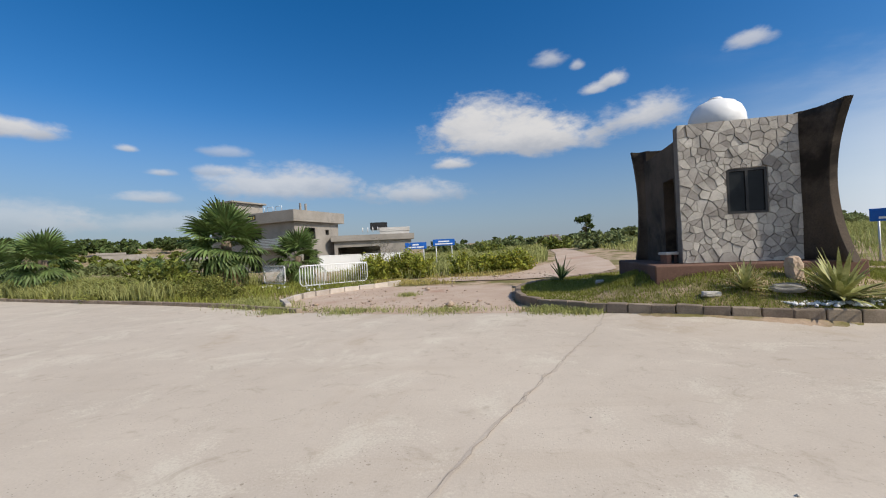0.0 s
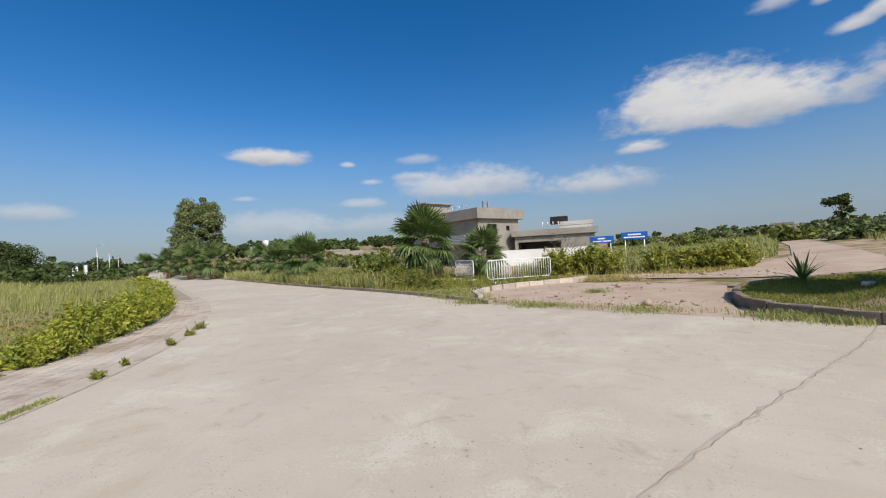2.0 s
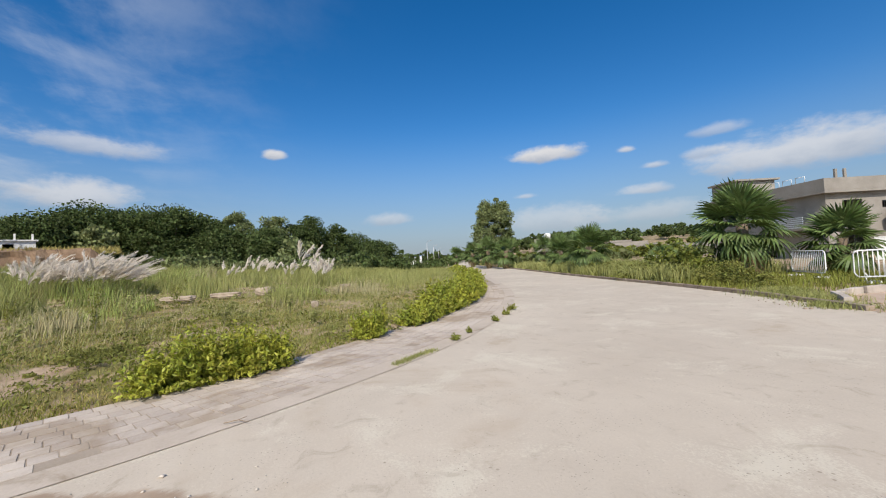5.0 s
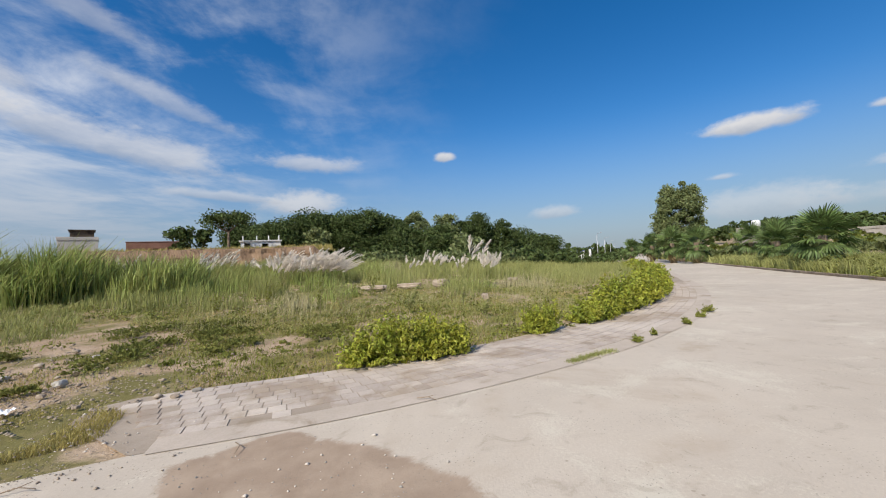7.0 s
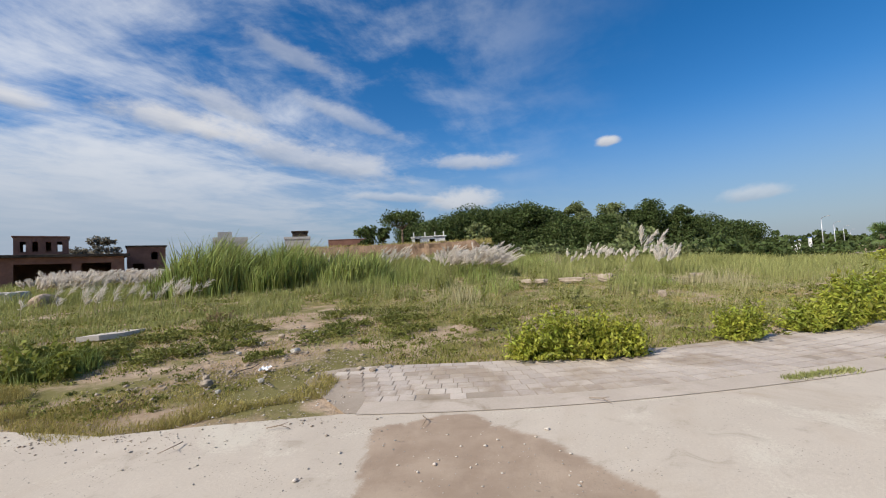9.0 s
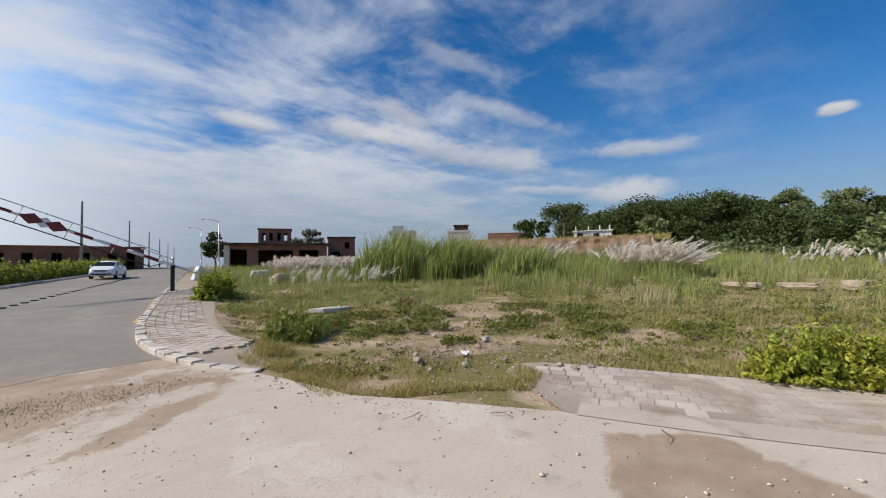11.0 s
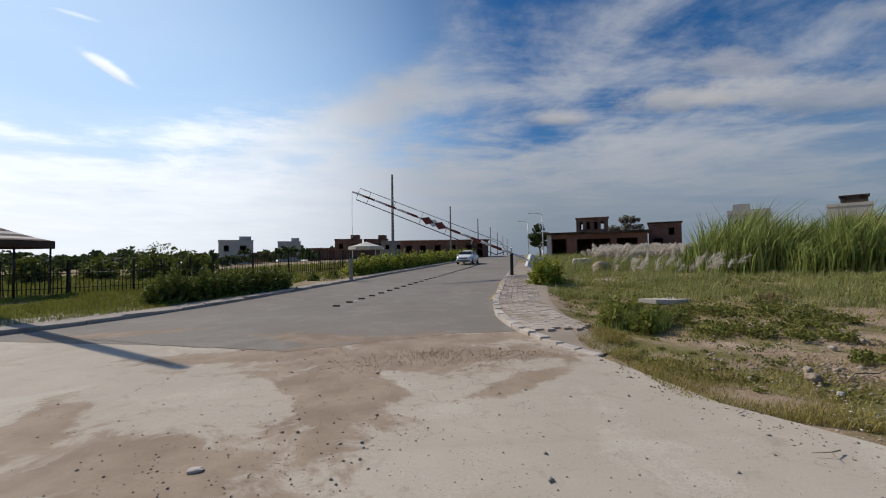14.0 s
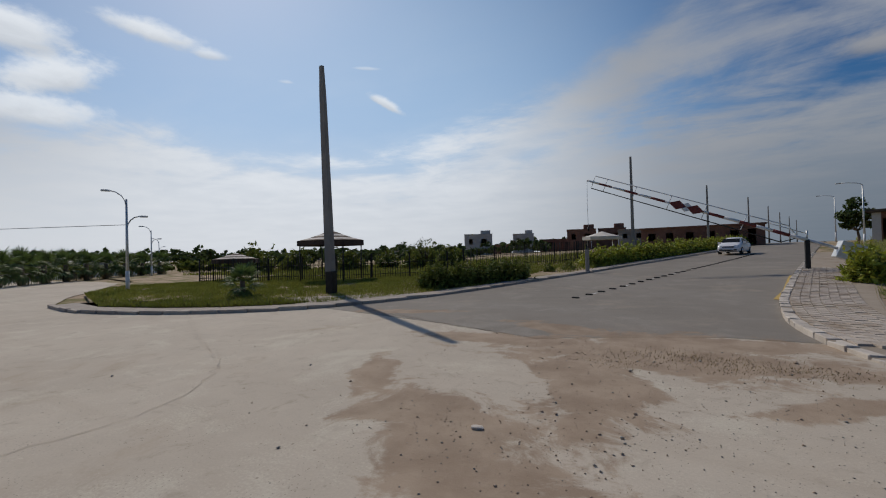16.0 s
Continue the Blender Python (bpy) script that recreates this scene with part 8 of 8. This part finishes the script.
pebbles("clods", [(0.4, -5.4, 1.4, 1.0), (3.0, -5.2, 1.4, 1.2), (-0.6, -7.3, 1.0, 0.5), (1.6, -7.0, 1.6, 0.6), (1.9, -3.3, 0.8, 0.6)], 1700, 0.006, M["boulder"], "crumbs of dry earth over the sandy road", 49)
pebbles("gravel", [(-3.4, -0.2, 0.5, 0.8), (-4.6, -2.9, 0.5, 0.5), (-3.9, -4.0, 0.5, 0.4)], 260, 0.011, M["kerb_pale"], "pale stone chips on sand and concrete", 50)
r = np.random.default_rng(48)
u = np.array([(0.55, -7.15), (0.25, -7.0), (-0.15, -7.05), (0.9, -6.9), (-0.5, -6.95), (-0.9, -6.8), (0.0, -6.6), (-1.3, -6.9), (1.2, -6.4)])[r.integers(0, 9, 1100)] + r.normal(size=(1100, 2)) * np.array([0.3, 0.22])
tagged(blades(u[:, 0], u[:, 1], H(u[:, 0], u[:, 1]), r.uniform(0.015, 0.045, 1100), np.full(1100, 0.007), 1.8, r, M["dead_leaf"], "withered_grass"), "withered grass scraps on the dusty road", "grass", kind="stuff")


# ---- kerbs ----
def kerb_mesh(length, w, h, chip, seed):
    r = np.random.default_rng(seed)
    bm = bmesh.new()
    add_box(bm, -length / 2, length / 2, -w / 2, w / 2, -0.12, h, 0.014)
    for v in bm.verts:
        if v.co.z > 0:
            v.co += Vector(r.normal(0, chip, 3).tolist())
    me = bpy.data.meshes.new("kerb_stone")
    bm.to_mesh(me)
    bm.free()
    me.materials.append(M["kerb"])
    return me


def kerb(name, line, step, w, h, off, label, seed, lift=0.0, mat=None, gaps=(), dip=0):
    pts = smooth_line(offset_line(line, off), 2)
    x0, y0 = pts[0]
    root = thing(name, x0, y0, 0, 0, label, "kerb", kind="structure")
    kinds = [kerb_mesh(step * 0.975, w, h, 0.006, seed + k) for k in range(5)]
    if mat:
        for me in kinds:
            me.materials[0] = M[mat]
    r = np.random.default_rng(seed)
    for k, (x, y, a) in enumerate(resample(pts, step)):
        if k in gaps:
            continue
        ob = new("kerb_stone", kinds[k % 5])
        ob.parent = root
        c, s = x + math.cos(a) * step / 2, y + math.sin(a) * step / 2
        ob.matrix_basis = pose(c - x0, s - y0, hz(c, s) + lift - (0.11 * (1 - k / dip) if k < dip else 0) + r.uniform(-0.012, 0.008), r.normal() * 0.6, r.normal() * 0.5, math.degrees(a) + r.normal() * 0.6)
    return root


kerb("kerb_1", NORTH[2:9], 0.95, 0.17, 0.13, 0.08, "weathered concrete kerb along the far verge", 1, mat="kerb_dark")
kerb("kerb_2", [(-5.6, 13.9), (-6.3, 15.0), (-6.5, 16.2), (-6.2, 17.5), (-5.4, 18.8), (-4.2, 19.9), (-3.6, 20.6)], 0.75, 0.18, 0.2, 0.0, "pale broken kerb round the side road corner", 2)
kerb("kerb_3", [(11.0, 8.3), *ISLAND[:13]], 0.45, 0.16, 0.24, -0.06, "dark weathered kerb round the island", 3, -0.02, "kerb_dark")
kerb("kerb_4", LAWN_KERB + LEFT_KERB[1:7], 0.9, 0.16, 0.115, 0.04, "pale concrete kerb round the lawn", 4)
kerb("kerb_5", RIGHT_KERB[:10], 0.46, 0.2, 0.12, -0.08, "pale concrete kerb curving into the junction", 5, mat="kerb_pale", dip=5)
tagged(strip("path_margin", smooth_line(offset_line(WEST[2:-4], -0.15), 3), 0.42, 0.0085, M["dust"], "", "", rg), "dusty concrete margin between road and footpath", "pavement", kind="structure")


# ---- pavers ----
def paver_field(parent, line, rows, row_w, length, lift, near, keep, seed, jitter=0.006, start=0.36):
    """Courses of pavers beside a line; those near the given place are single pieces, the rest one mesh."""
    r = np.random.default_rng(seed)
    kinds = []
    for k in range(4):
        bm = bmesh.new()
        add_box(bm, -length / 2 + 0.006, length / 2 - 0.006, -row_w / 2 + 0.006, row_w / 2 - 0.006, -0.06, 0.0)
        top = [v for v in bm.verts if v.co.z > -0.01]
        for v in top:
            v.co.x *= 0.98
            v.co.y *= 0.975
            v.co.z += r.normal() * 0.0012
        me = bpy.data.meshes.new("paver")
        bm.to_mesh(me)
        bm.free()
        me.materials.append(M["paver"])
        kinds.append(me)
    places = []
    for j in range(rows):
        pts = resample(offset_line(line, -(start + (j + 0.5) * row_w)), length)
        for i, (x, y, a) in enumerate(pts):
            sh = length / 2 * (j % 2)
            x, y = x + math.cos(a) * sh, y + math.sin(a) * sh
            if keep(x, y, r):
                places.append((x, y, a))
    places.sort(key=lambda p: (p[0] - near[0]) ** 2 + (p[1] - near[1]) ** 2)
    for k, (x, y, a) in enumerate(places[:300]):
        ob = new("paver", kinds[k % 4])
        ob.parent = parent
        ob.matrix_basis = pose(x, y, hz(x, y) + lift + r.normal() * jitter * 0.6, r.normal() * 0.2, r.normal() * 0.25, math.degrees(a) + r.normal() * 1.0)
    V, F = [], []
    for x, y, a in places[300:]:
        me = kinds[r.integers(0, 4)]
        m = pose(x, y, hz(x, y) + lift + r.normal() * jitter, 0, 0, math.degrees(a) + r.normal())
        i = len(V)
        V += [tuple(m @ v.co) for v in me.vertices]
        F += [tuple(i + n for n in p.vertices) for p in me.polygons]
    if V:
        ob = mesh_ob("far_pavers", V, F, M["paver"], parent)
        tagged(ob, "more worn pavers further along", kind="stuff")


def keep_west(x, y, r):
    worn = 0.5 + 0.5 * math.sin(x * 2.1 + 1.3 * math.sin(y * 1.7))
    return y > -2.0 + (x + 4.17) * 0.9 + r.normal() * 0.22 and r.uniform() > 0.015 + 0.07 * worn * (y < 0) and not (x < -7.4 and y < -1.0)


paver_field(footpath, smooth_line(WEST[3:-3], 3), 8, 0.23, 0.22, 0.010, (-5.8, -0.5), keep_west, 71, jitter=0.002)
paver_field(footpath_2, smooth_line(RIGHT_KERB[1:9], 3), 7, 0.2, 0.3, 0.115, (-2.4, -10), lambda x, y, r: r.uniform() > 0.03 and y < -8.6, 72, jitter=0.003, start=0.2)
